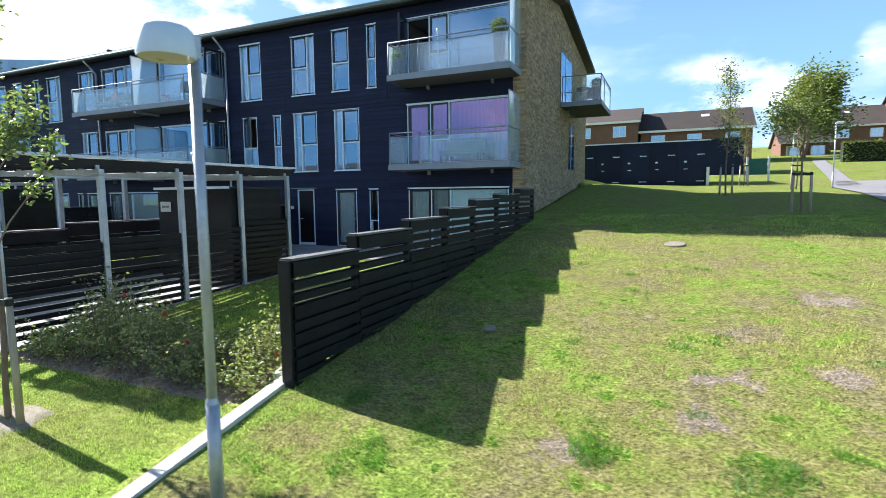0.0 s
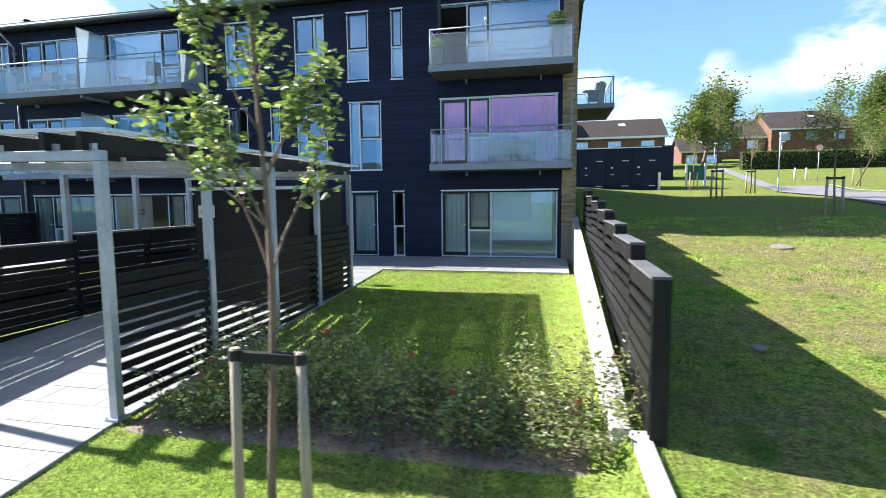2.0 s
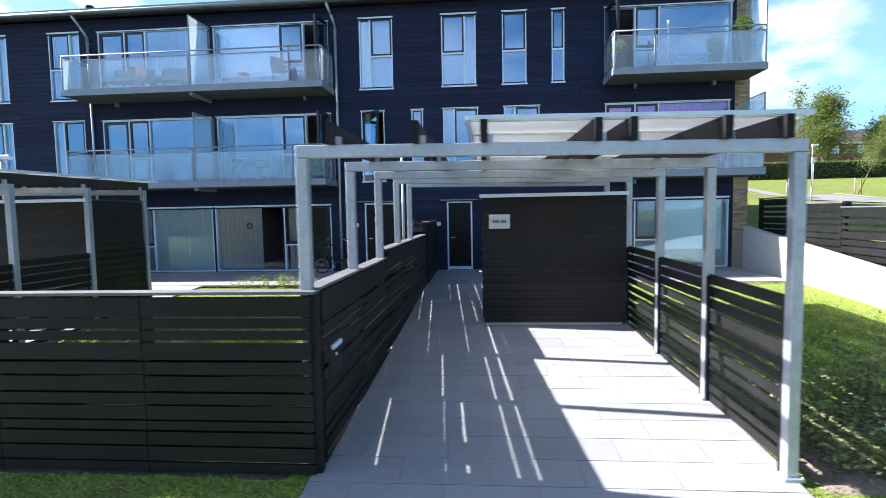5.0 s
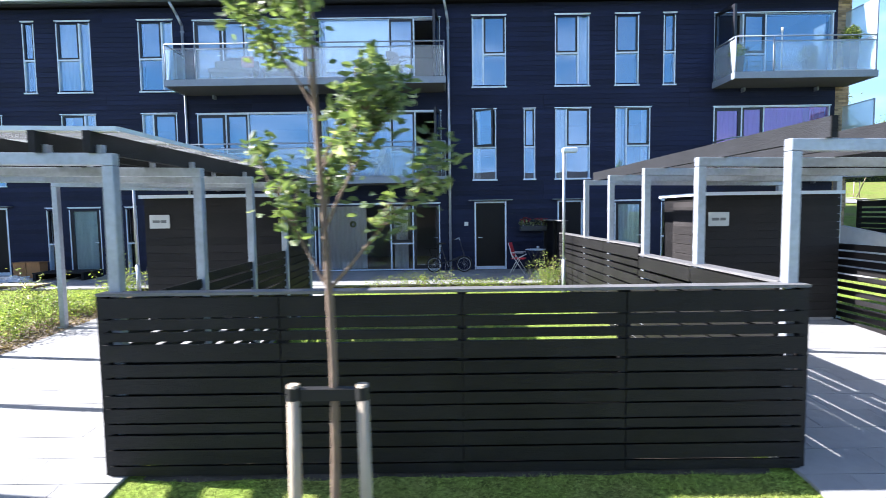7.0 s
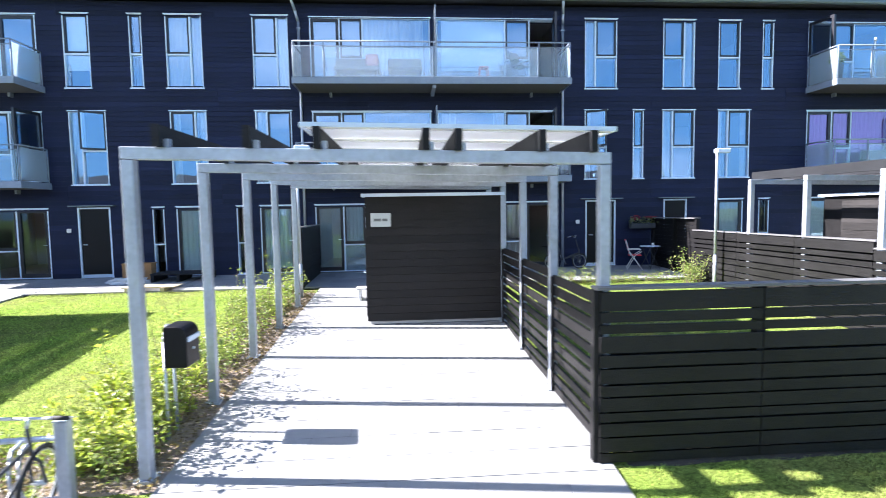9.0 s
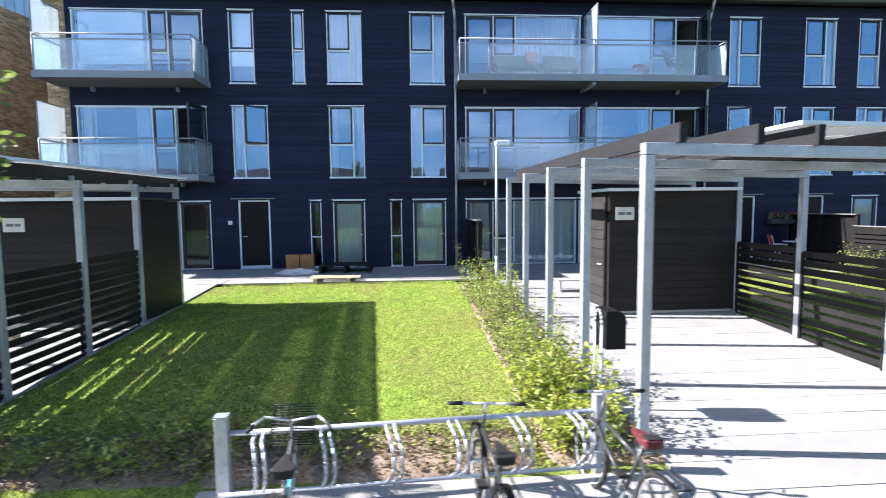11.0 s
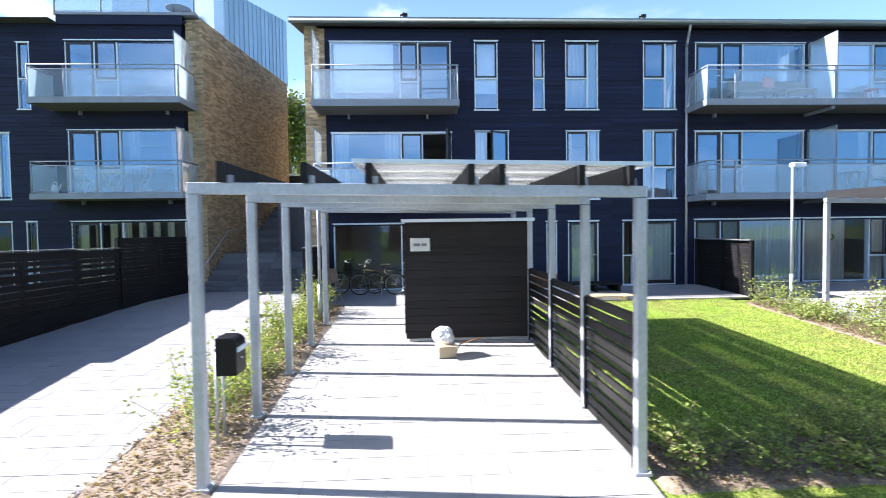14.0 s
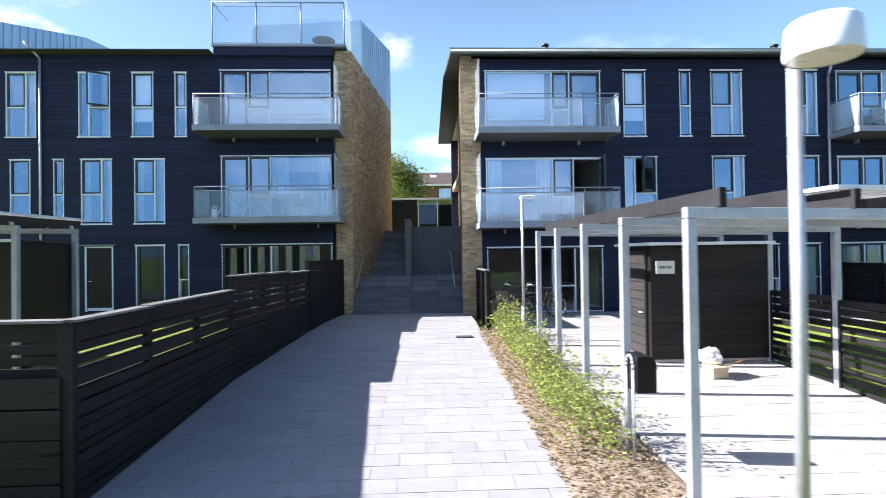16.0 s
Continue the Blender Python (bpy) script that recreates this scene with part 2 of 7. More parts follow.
DARKSLAT = mat("dark_stained_slat", (0.03, 0.028, 0.028), 0.6, vary=0.35, scale=14, bump=0.3, stretch=(0.25, 0.25, 5), piece=0.25, spec=0.25)
MARK = mat("grey_plate_paint", (0.16, 0.17, 0.17), 0.6)
PLATE = mat("pale_plate_enamel", (0.6, 0.63, 0.62), 0.45, vary=0.05)
SASH = mat("navy_sash_paint", (0.012, 0.014, 0.022), 0.35, vary=0.1, scale=10)
DOOR = mat("black_door_paint", (0.006, 0.006, 0.008), 0.45, vary=0.2, scale=5, spec=0.25)
ROOF = mat("roofing_felt", (0.035, 0.037, 0.04), 0.8, vary=0.2, scale=8, bump=0.2)
FASCIA = mat("zinc_gutter", (0.2, 0.24, 0.25), 0.45, 0.6, vary=0.15, scale=6)
ZINC = mat("zinc_sheet", (0.38, 0.53, 0.68), 0.42, 0.45, vary=0.1, scale=3, piece=0.1)
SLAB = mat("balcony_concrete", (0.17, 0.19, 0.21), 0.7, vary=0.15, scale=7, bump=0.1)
# slab underside, its colour lowered to carry the shade below the balcony
SOFFIT = mat("shade_darkened_soffit", (0.07, 0.07, 0.072), 0.8, vary=0.15, scale=4, bump=0.1)
BRICK = mat("yellow_brown_brick", (0.37, 0.28, 0.175), 0.85, vary=0.22, scale=16, bump=0.4, bump_scale=60, piece=0.38)
MORTAR = mat("mortar", (0.3, 0.27, 0.22), 0.95, vary=0.15, scale=12, bump=0.3)
CONC = mat("pale_concrete", (0.58, 0.57, 0.55), 0.75, vary=0.1, scale=5, bump=0.15, tint=(0.45, 0.44, 0.4), stain=0.35)
PAVE = mat("concrete_paving", (0.31, 0.315, 0.32), 0.8, vary=0.12, scale=9, bump=0.2, bump_scale=80, piece=0.07, tint=(0.3, 0.3, 0.29), stain=0.3)
PATHSLAB = mat("grey_path_slab", (0.268, 0.278, 0.295), 0.8, vary=0.14, scale=9, bump=0.2, bump_scale=80, piece=0.06, tint=(0.242, 0.252, 0.268), stain=0.3)
JOINT = mat("paving_joint_sand", (0.235, 0.23, 0.225), 0.95, vary=0.2, scale=15, bump=0.2)
SOIL = mat("bark_mulch_soil", (0.25, 0.2, 0.155), 0.95, vary=0.45, scale=24, bump=0.8, bump_scale=50)
BARK = mat("young_bark", (0.2, 0.145, 0.105), 0.85, vary=0.35, scale=30, bump=0.5, bump_scale=60, stretch=(1, 1, 0.3))
STAKE = mat("stripped_pine_stake", (0.4, 0.34, 0.26), 0.8, vary=0.25, scale=14, bump=0.3, stretch=(3, 3, 0.4))
RUBBER = mat("black_rubber", (0.012, 0.012, 0.012), 0.6, vary=0.1)
TARMAC = mat("dark_asphalt", (0.07, 0.07, 0.072), 0.9, vary=0.2, scale=10, bump=0.2)
ASPHALT = mat("pale_asphalt", (0.23, 0.225, 0.24), 0.9, vary=0.15, scale=10, bump=0.2)
WHITE = mat("white_paint", (0.78, 0.78, 0.76), 0.5, vary=0.05)
CURTAIN = mat("white_curtain_cloth", (0.9, 0.91, 0.91), 0.9, vary=0.1, scale=6)
# walls and ceilings coloured dark in place of the dimness inside the rooms
ROOM = mat("shade_darkened_room", (0.3, 0.3, 0.31), 0.9, vary=0.06)
ROOMFLOOR = mat("room_floorboards", (0.35, 0.25, 0.16), 0.5, vary=0.2, scale=8, stretch=(4, 0.4, 1))
REDBRICK = mat("red_house_brick", (0.17, 0.09, 0.065), 0.9, vary=0.2, scale=10, bump=0.2)
TILE = mat("brown_roof_tile", (0.06, 0.047, 0.043), 0.8, vary=0.25, scale=4, piece=0.25, bump=0.2)
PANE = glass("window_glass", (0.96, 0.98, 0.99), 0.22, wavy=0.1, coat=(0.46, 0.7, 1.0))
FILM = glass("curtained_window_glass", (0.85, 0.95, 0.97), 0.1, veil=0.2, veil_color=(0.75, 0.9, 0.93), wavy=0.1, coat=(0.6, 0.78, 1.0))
# window glass with its mirror share cut, imitating dark reflections in shaded panes
SHADED = glass("dim_reflection_glass", (0.98, 0.99, 0.99), 0.035, wavy=0.1, coat=(0.55, 0.74, 1.0))
VIOLET = glass("violet_window_glass", (0.8, 0.65, 0.87), 0.18, wavy=0.1, coat=(0.84, 0.68, 0.97))
CLEAR = glass("balcony_clear_glass", (0.92, 0.96, 0.98), 0.05, veil=0.03, coat=(0.85, 0.95, 1.0))
FROST = glass("balcony_frosted_infill", (0.9, 0.95, 0.98), 0.08, veil=0.175, rough=0.05, veil_color=(0.62, 0.74, 0.9), coat=(0.85, 0.95, 1.0), ribs=0.03)
SCREEN = glass("privacy_screen_glass", (0.8, 0.88, 0.92), 0.08, veil=0.3, rough=0.06, veil_color=(0.75, 0.84, 0.9))
POLY = glass("polycarbonate_roof", (0.95, 0.96, 0.97), 0.04, veil=0.66, glow_through=0.4, rough=0.1, veil_color=(0.85, 0.87, 0.88))


def grass_mat(name, blades=False):
    """Grass in patches of green, yellow and bare soil; the blades take the colour of the patch they stand in."""
    m = bpy.data.materials.new(name)
    m.use_nodes = True
    n, l = m.node_tree.nodes, m.node_tree.links
    p = n["Principled BSDF"]
    p.inputs["Roughness"].default_value = 0.6 if blades else 0.95
    p.inputs["Specular IOR Level"].default_value = 0.3 if blades else 0.05
    geo = n.new("ShaderNodeNewGeometry")

    def tex(scale, detail, rough):
        x = n.new("ShaderNodeTexNoise")
        x.inputs["Scale"].default_value = scale
        x.inputs["Detail"].default_value = detail
        x.inputs["Roughness"].default_value = rough
        l.new(geo.outputs["Position"], x.inputs["Vector"])
        return x.outputs["Fac"]

    def remap(v, a, b, c, d):
        x = n.new("ShaderNodeMapRange")
        for k, w in zip(("From Min", "From Max", "To Min", "To Max"), (a, b, c, d)):
            x.inputs[k].default_value = w
        l.new(v, x.inputs["Value"])
        return x.outputs["Result"]

    def calc(op, u, v):
        x = n.new("ShaderNodeMath")
        x.operation = op
        for i, w in enumerate((u, v)):
            if isinstance(w, float):
                x.inputs[i].default_value = w
            else:
                l.new(w, x.inputs[i])
        return x.outputs[0]

    patch, mid, fine = tex(0.5, 3.0, 0.55), tex(2.6, 4.0, 0.6), tex(30.0, 6.0, 0.6)
    # the slope beyond the low wall is drier than the watered lawns
    sep = n.new("ShaderNodeSeparateXYZ")
    l.new(geo.outputs["Position"], sep.inputs[0])
    dry = calc("MULTIPLY", calc("MULTIPLY", remap(sep.outputs["X"], -3.8, -3.6, 0.0, 1.0), remap(sep.outputs["X"], -3.6, 0.0, 0.3, 1.0)), remap(sep.outputs["Y"], 10.0, 16.0, 1.0, 0.3))
    mixed = calc("ADD", calc("MULTIPLY", patch, 0.62), calc("MULTIPLY", mid, 0.38))
    wide = remap(mixed, 0.37, 0.63, 0.0, 1.0)
    lawn = calc("ADD", calc("MULTIPLY", wide, 0.22), 0.16)
    # clover and thicker tufts stand dark green among the dry grass
    clump = tex(3.4, 5.0, 0.7)
    slope = calc("SUBTRACT", calc("ADD", calc("MULTIPLY", wide, 0.68), 0.13), remap(clump, 0.56, 0.7, 0.0, 0.6))
    # worn places on the slope, ragged and pale
    flat = n.new("ShaderNodeCombineXYZ")
    l.new(sep.outputs["X"], flat.inputs["X"])
    l.new(sep.outputs["Y"], flat.inputs["Y"])
    ragged = remap(tex(5.0, 5.0, 0.7), 0.3, 0.7, -0.22, 0.22)
    for u, v, r in ((1.5, 7.5, 0.5), (0.78, 5.16, 0.24), (1.28, 6.16, 0.25), (2.15, 6.5, 0.3), (-2.9, 3.7, 0.4), (-2.9, 2.7, 0.42), (-2.2, 2.9, 0.3), (2.6, 9.1, 0.5), (0.9, 6.0, 0.2), (-0.4, 4.3, 0.25)):
        ds = n.new("ShaderNodeVectorMath")
        ds.operation = "DISTANCE"
        ds.inputs[1].default_value = (u, v, 0)
        l.new(flat.outputs[0], ds.inputs[0])
        slope = calc("ADD", slope, remap(calc("ADD", ds.outputs["Value"], ragged), r * 0.35, r * 1.15, 0.6, 0.0))
    pick = n.new("ShaderNodeMix")
    l.new(dry, pick.inputs["Factor"])
    l.new(lawn, pick.inputs["A"])
    l.new(slope, pick.inputs["B"])
    rp = n.new("ShaderNodeValToRGB")
    cr = rp.color_ramp
    cr.elements[0].position, cr.elements[0].color = 0.0, (0.12, 0.245, 0.028, 1)
    cr.elements[1].position, cr.elements[1].color = 1.0, (0.45, 0.385, 0.3, 1)
    for at, c in ((0.2, (0.33, 0.46, 0.085, 1)), (0.45, (0.365, 0.37, 0.125, 1)), (0.7, (0.37, 0.34, 0.165, 1)), (0.88, (0.4, 0.345, 0.235, 1))):
        e = cr.elements.new(at)
        e.color = c
    l.new(pick.outputs["Result"], rp.inputs["Fac"])
    grain = remap(geo.outputs["Random Per Island"], 0.0, 1.0, 0.65, 1.9) if blades else calc("MULTIPLY", remap(fine, 0.3, 0.7, 0.2, 0.98), remap(tex(8.0, 4.0, 0.7), 0.35, 0.65, 0.72, 1.25))
    mx = n.new("ShaderNodeMix")
    mx.data_type = "RGBA"
    mx.blend_type = "MULTIPLY"
    mx.inputs["Factor"].default_value = 1.0
    l.new(rp.outputs["Color"], mx.inputs["A"])
    l.new(grain, mx.inputs["B"])
    l.new(mx.outputs["Result"], p.inputs["Base Color"])
    if blades:
        tl = n.new("ShaderNodeBsdfTranslucent")
        l.new(mx.outputs["Result"], tl.inputs["Color"])
        mt = n.new("ShaderNodeMixShader")
        mt.inputs[0].default_value = 0.4
        l.new(p.outputs[0], mt.inputs[1])
        l.new(tl.outputs[0], mt.inputs[2])
        l.new(mt.outputs[0], n["Material Output"].inputs["Surface"])
    else:
        bp = n.new("ShaderNodeBump")
        bp.inputs["Strength"].default_value = 0.8
        bp.inputs["Distance"].default_value = 0.05
        l.new(fine, bp.inputs["Height"])
        l.new(bp.outputs["Normal"], p.inputs["Normal"])
    return m


GRASS = grass_mat("grass")
BLADE = grass_mat("grass_blades", True)
LEAF = leaf_mat("rowan_leaves", (0.24, 0.3, 0.14), (0.075, 0.12, 0.055), (0.6, 0.62, 0.45))
SHRUB = leaf_mat("shrub_leaves", (0.34, 0.41, 0.12), (0.11, 0.165, 0.05), (0.52, 0.52, 0.2))
ROSE = leaf_mat("rose_leaves", (0.36, 0.4, 0.2), (0.1, 0.13, 0.06), (0.6, 0.6, 0.42))
BRIGHTSHRUB = leaf_mat("yellow_green_leaves", (0.44, 0.48, 0.1), (0.17, 0.23, 0.05), (0.58, 0.56, 0.18))
SLOPELEAF = leaf_mat("sparse_tree_leaves", (0.24, 0.29, 0.08), (0.08, 0.12, 0.04), (0.4, 0.4, 0.14))
FARLEAF = leaf_mat("far_leaves", (0.17, 0.21, 0.05), (0.06, 0.1, 0.025), (0.28, 0.3, 0.08))

# ---------- mesh helpers ----------


def box(bm, x0, x1, y0, y1, z0, z1, m=None):
    vs = [bm.verts.new(v) for v in ((x0, y0, z0), (x1, y0, z0), (x1, y1, z0), (x0, y1, z0), (x0, y0, z1), (x1, y0, z1), (x1, y1, z1), (x0, y1, z1))]
    if m is not None:
        for v in vs:
            v.co = m @ v.co
    for f in ((3, 2, 1, 0), (4, 5, 6, 7), (0, 1, 5, 4), (1, 2, 6, 5), (2, 3, 7, 6), (3, 0, 4, 7)):
        bm.faces.new([vs[i] for i in f])
    return vs


def tube(bm, a, b, r0, r1=None, n=8, caps=True):
    """A round bar from a to b."""
    a, b = Vector(a), Vector(b)
    r1 = r0 if r1 is None else r1
    q = (b - a).to_track_quat("Z", "Y")
    ring = []
    for c, r in ((a, r0), (b, r1)):
        ring.append([bm.verts.new(c + q @ Vector((r * math.cos(2 * math.pi * i / n), r * math.sin(2 * math.pi * i / n), 0))) for i in range(n)])
    for i in range(n):
        bm.faces.new((ring[0][i], ring[0][(i + 1) % n], ring[1][(i + 1) % n], ring[1][i])).smooth = True
    if caps:
        bm.faces.new(ring[0][::-1])
        bm.faces.new(ring[1])


def pipe(bm, pts, r, n=8):
    for a, b in zip(pts, pts[1:]):
        tube(bm, a, b, r, r, n)


def prism(bm, x0, x1, pts):
    """Extrudes a profile of (y, z) points along x."""
    a = [bm.verts.new((x0, y, z)) for y, z in pts]
    b = [bm.verts.new((x1, y, z)) for y, z in pts]
    bm.faces.new(a[::-1])
    bm.faces.new(b)
    for i in range(len(pts)):
        j = (i + 1) % len(pts)
        bm.faces.new((a[i], a[j], b[j], b[i]))


def mesh_of(name, bm, material, bevel=0.0):
    if bevel:
        bmesh.ops.bevel(bm, geom=bm.edges[:], offset=bevel, segments=1, affect="EDGES")
    me = bpy.data.meshes.new(name)
    bm.to_mesh(me)
    bm.free()
    if material:
        me.materials.append(material)
    return me


def part(name, bm, material, parent, label="", bevel=0.0, shadow=True):
    ob = new(name, mesh_of(name, bm, material, bevel))
    ob.parent = parent
    if label:
        tagged(ob, label)
    if not shadow:
        ob.visible_shadow = False
    return ob


def boxes(name, parent, material, *dims, label="", bevel=0.0, shadow=True, rise=0.0):
    """One part made of boxes (x0, x1, y0, y1, z0, z1), sloping up along y by rise."""
    bm = bmesh.new()
    for d in dims:
        box(bm, *d)
    if rise:
        for v in bm.verts:
            v.co.z += rise * v.co.y
    return part(name, bm, material, parent, label, bevel, shadow)


def bars(name, parent, material, *runs, r=0.02, n=8, label=""):
    bm = bmesh.new()
    for pts in runs:
        pipe(bm, pts, r, n)
    return part(name, bm, material, parent, label)


def thing(name, label, category, x=0.0, y=0.0, z=0.0, rz=0.0, group="", kind=""):
    ob = new(name)
    ob.empty_display_size = 0.2
    ob.matrix_basis = pose(x, y, z, 0, 0, rz)
    return tagged(ob, label, category, group, kind)


def solid(name, label, category, bm, material, kind="", bevel=0.0, group=""):
    return tagged(new(name, mesh_of(name, bm, material, bevel)), label, category, group, kind)


def shared(name, me, parent, m, label=""):
    """One more piece on a mesh that others use too."""
    ob = new(name, me)
    ob.parent = parent
    ob.matrix_basis = m
    if label:
        tagged(ob, label)
    return ob


UNIT = mesh_of("unit_block", (lambda b: (box(b, -0.5, 0.5, -0.5, 0.5, -0.5, 0.5), b)[1])(bmesh.new()), None)
UNITS = {}


def unit(material):
    if material.name not in UNITS:
        me = UNIT.copy()
        me.materials.append(material)
        UNITS[material.name] = me
    return UNITS[material.name]


def block(name, material, parent, x0, x1, y0, y1, z0, z1, label="", turn=None):
    """A piece on a shared block mesh."""
    m = Matrix.LocRotScale(((x0 + x1) / 2, (y0 + y1) / 2, (z0 + z1) / 2), turn, (x1 - x0, y1 - y0, z1 - z0))
    return shared(name, unit(material), parent, m, label)


# ---------- ground ----------
FACE = 15.77  # the outer face of the long facade


def hill(y):
    """The grass slope beside the building."""
    if y < 3.75:
        return -0.58 + 0.12 * (max(y, 2.2) - 3.75)
    if y < 16.3:
        return -0.58 + 0.141 * (y - 3.75)
    far = ((16.3, 1.19), (24.0, 1.75), (32.0, 2.08), (40.0, 2.62), (61.0, 4.95), (111.0, 10.5))
    for (a, za), (b, zb) in zip(far, far[1:]):
        if y < b:
            return za + (zb - za) * (y - a) / (b - a)
    return 10.5


def yard(y, x=-12.0):
    """Gardens, drives and the path, which fall gently away from the building."""
    if y < 4.2:
        return -0.611 + 0.12 * (max(y, 2.2) - 4.2)
    return min(-0.6 + 0.055 * (y - 4.4), -0.06)


def ground(x, y):
    if x > -3.76:
        bank = 0.045 * min(1.0, max(0.0, (1.5 - x) / 4.0))
        rim = 0.085 * min(1.0, max(0.0, -2.5 - x)) * min(1.0, max(0.0, y - 1.6)) * min(1.0, max(0.0, (6.5 - y) / 1.5))
        return hill(y) + rim + bank * max(0.0, min(y - 17.0, 11.0, (40.0 - y) * 0.9))
    if y < 25.5:
        return min(yard(y, x), -0.2) if y > 12.85 else yard(y, x)
    return max(2.66, hill(y))


def sheet(name, label, xs, ys, f, material, category="ground"):
    bm = bmesh.new()
    rows = [[bm.verts.new((x, y, f(x, y))) for x in xs] for y in ys]
    for a, b in zip(rows, rows[1:]):
        for i in range(len(xs) - 1):
            bm.faces.new((a[i], a[i + 1], b[i + 1], b[i])).smooth = True
    return solid(name, label, category, bm, material, kind="structure")


def rough_ground(x, y):
    z = ground(x, y)
    if -3.7 < x < 40 and y < 60:
        z += 0.03 * noise.noise((x * 0.9, y * 0.9, 0.3)) + 0.012 * noise.noise((x * 3, y * 3, 5))
    return z - 0.02


GX = [-1500, -600, -250, -120, -80, -60] + [-60 + 0.5 * i for i in range(1, 112)] + [-3.83, -3.69] + [-3.5 + 0.4 * i for i in range(60)] + [21, 24, 28, 34, 42, 55, 75, 100, 150, 300, 700, 1500]
GY = [-1500, -500, -150, -60, -30, -15, -8, -4] + [-2 + 0.4 * i for i in range(69)] + [26, 27, 28.5, 30, 32, 34, 36, 39, 43, 48, 55, 65, 80, 100, 110, 130, 200, 400, 1000, 2500]
sheet("ground", "mown grass sheet, greener on the flat, drier on the slope", sorted(GX), GY, rough_ground, GRASS)

# ---------- long apartment building ----------
EAVE = 8.06


def openings_wall(x0, x1, z0, z1, holes):
    """Strips (x0, x1, z0, z1) that fill a wall round its holes."""
    xs = sorted({x0, x1, *[h[0] for h in holes], *[h[1] for h in holes]})
    out = []
    for a, b in zip(xs, xs[1:]):
        if b - a < 1e-4:
            continue
        mid = (a + b) / 2
        hs = sorted([h for h in holes if h[0] < mid < h[1]], key=lambda h: h[2])
        z = z0
        for h in hs:
            if h[2] > z + 1e-4:
                out.append((a, b, z, h[2]))
            z = max(z, h[3])
        if z1 > z + 1e-4:
            out.append((a, b, z, z1))
    return out


def spans(x0, x1, z, holes):
    """The stretches of a course at height z that no opening takes."""
    cut = sorted([(h[0], h[1]) for h in holes if h[2] < z < h[3]])
    out, x = [], x0
    for a, b in cut:
        if a > x + 0.02:
            out.append((x, a))
        x = max(x, b)
    if x1 > x + 0.02:
        out.append((x, x1))
    return out


def cladding(parent, x0, x1, face, z0, z1, holes, near):
    """Lapped boards; those inside the stretch near are pieces of their own, the rest one mesh."""
    rest = bmesh.new()
    step, made, row = 0.145, 0, 0
    z = z0
    while z < z1 - 0.02:
        top = min(z + step + 0.02, z1)
        for a, b in spans(x0, x1, z + step / 2, holes):
            n = max(1, round((b - a) / 4.2))
            for k in range(n):
                c, d = a + (b - a) * k / n + 0.002, a + (b - a) * (k + 1) / n - 0.002
                if near[0] < (c + d) / 2 < near[1] and near[2] < z < near[3] and made < 300:
                    turn = Euler((radians(-4.5), 0, 0)).to_quaternion()
                    block("cladding_board", CLAD, parent, c, d, face - 0.032, face - 0.012, z, top, turn=turn)
                    made += 1
                else:
                    m = Matrix.Translation((0, face - 0.022, (z + top) / 2)) @ Matrix.Rotation(radians(-4.5), 4, "X")
                    box(rest, c, d, -0.01, 0.01, (z - top) / 2, (top - z) / 2, m)
        z += step
        row += 1
    ob = part("cladding_field", rest, CLAD, parent)
    tagged(ob, kind="stuff")


def window(x0, x1, z0, z1, style, face, flip=False, cover="", name="window_1", open_sash=0):
    """A tall window: pale outer frame, a navy opening sash above a fixed light."""
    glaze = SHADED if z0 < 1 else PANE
    w = thing(name, "tall window in a pale frame with a navy opening sash", "window", (x0 + x1) / 2, face, z0, kind="structure")
    hw, h = (x1 - x0) / 2, z1 - z0
    t, y0, y1 = 0.028, -0.035, 0.14
    boxes("window_frame", w, ALU, (-hw, -hw + t, y0, y1, 0, h), (hw - t, hw, y0, y1, 0, h), (-hw + t, hw - t, y0, y1, h - t, h), (-hw + t, hw - t, y0, y1, 0, t))
    boxes("window_sill", w, ALU, (-hw - 0.03, hw + 0.03, -0.075, -0.04, -0.025, 0.012))
    boxes("head_flashing", w, ALU, (-hw - 0.03, hw + 0.03, -0.06, -0.036, h - 0.005, h + 0.022))
    a, b = -hw + t, hw - t
    zs = h * 0.46
    lights = []
    if style == "big":
        m = b - 0.31 if not flip else a + 0.31
        boxes("mullion", w, ALU, (m - 0.022, m + 0.022, y0 + 0.01, y1, t, h - t))
        lights.append(((m + 0.022, b) if not flip else (a, m - 0.022), t, h - t))
        a, b = (a, m - 0.022) if not flip else (m + 0.022, b)
    boxes("transom", w, ALU, (a, b, y0 + 0.01, y1, zs - 0.022, zs + 0.022))
    lights.append(((a, b), t, zs - 0.022))
    for (p, q), c, d in lights:
        boxes("pane", w, glaze, (p, q, 0.03, 0.045, c, d), shadow=False)
    s0, s1, r = zs + 0.024, h - t - 0.002, 0.05 if b - a > 0.4 else 0.038
    a, b = a + 0.003, b - 0.003
    sash = boxes("sash", w, SASH, (a, a + r, -0.02, 0.05, s0, s1), (b - r, b, -0.02, 0.05, s0, s1), (a + r, b - r, -0.02, 0.05, s0, s0 + r), (a + r, b - r, -0.02, 0.05, s1 - r, s1), label="navy painted sash")
    boxes("sash_pane", sash, glaze, (a + r, b - r, 0.01, 0.025, s0 + r, s1 - r), shadow=False)
    if open_sash:
        e = b if open_sash > 0 else a
        sash.matrix_basis = Matrix.Translation((e, 0, 0)) @ Matrix.Rotation(radians(32 * open_sash), 4, "Z") @ Matrix.Translation((-e, 0, 0))
    if cover:
        drape(x0, x1, z0, z1, face, cover)
    return w


PURPLE = mat("sheer_purple_cloth", (0.62, 0.4, 0.82), 0.9, vary=0.12, scale=5)
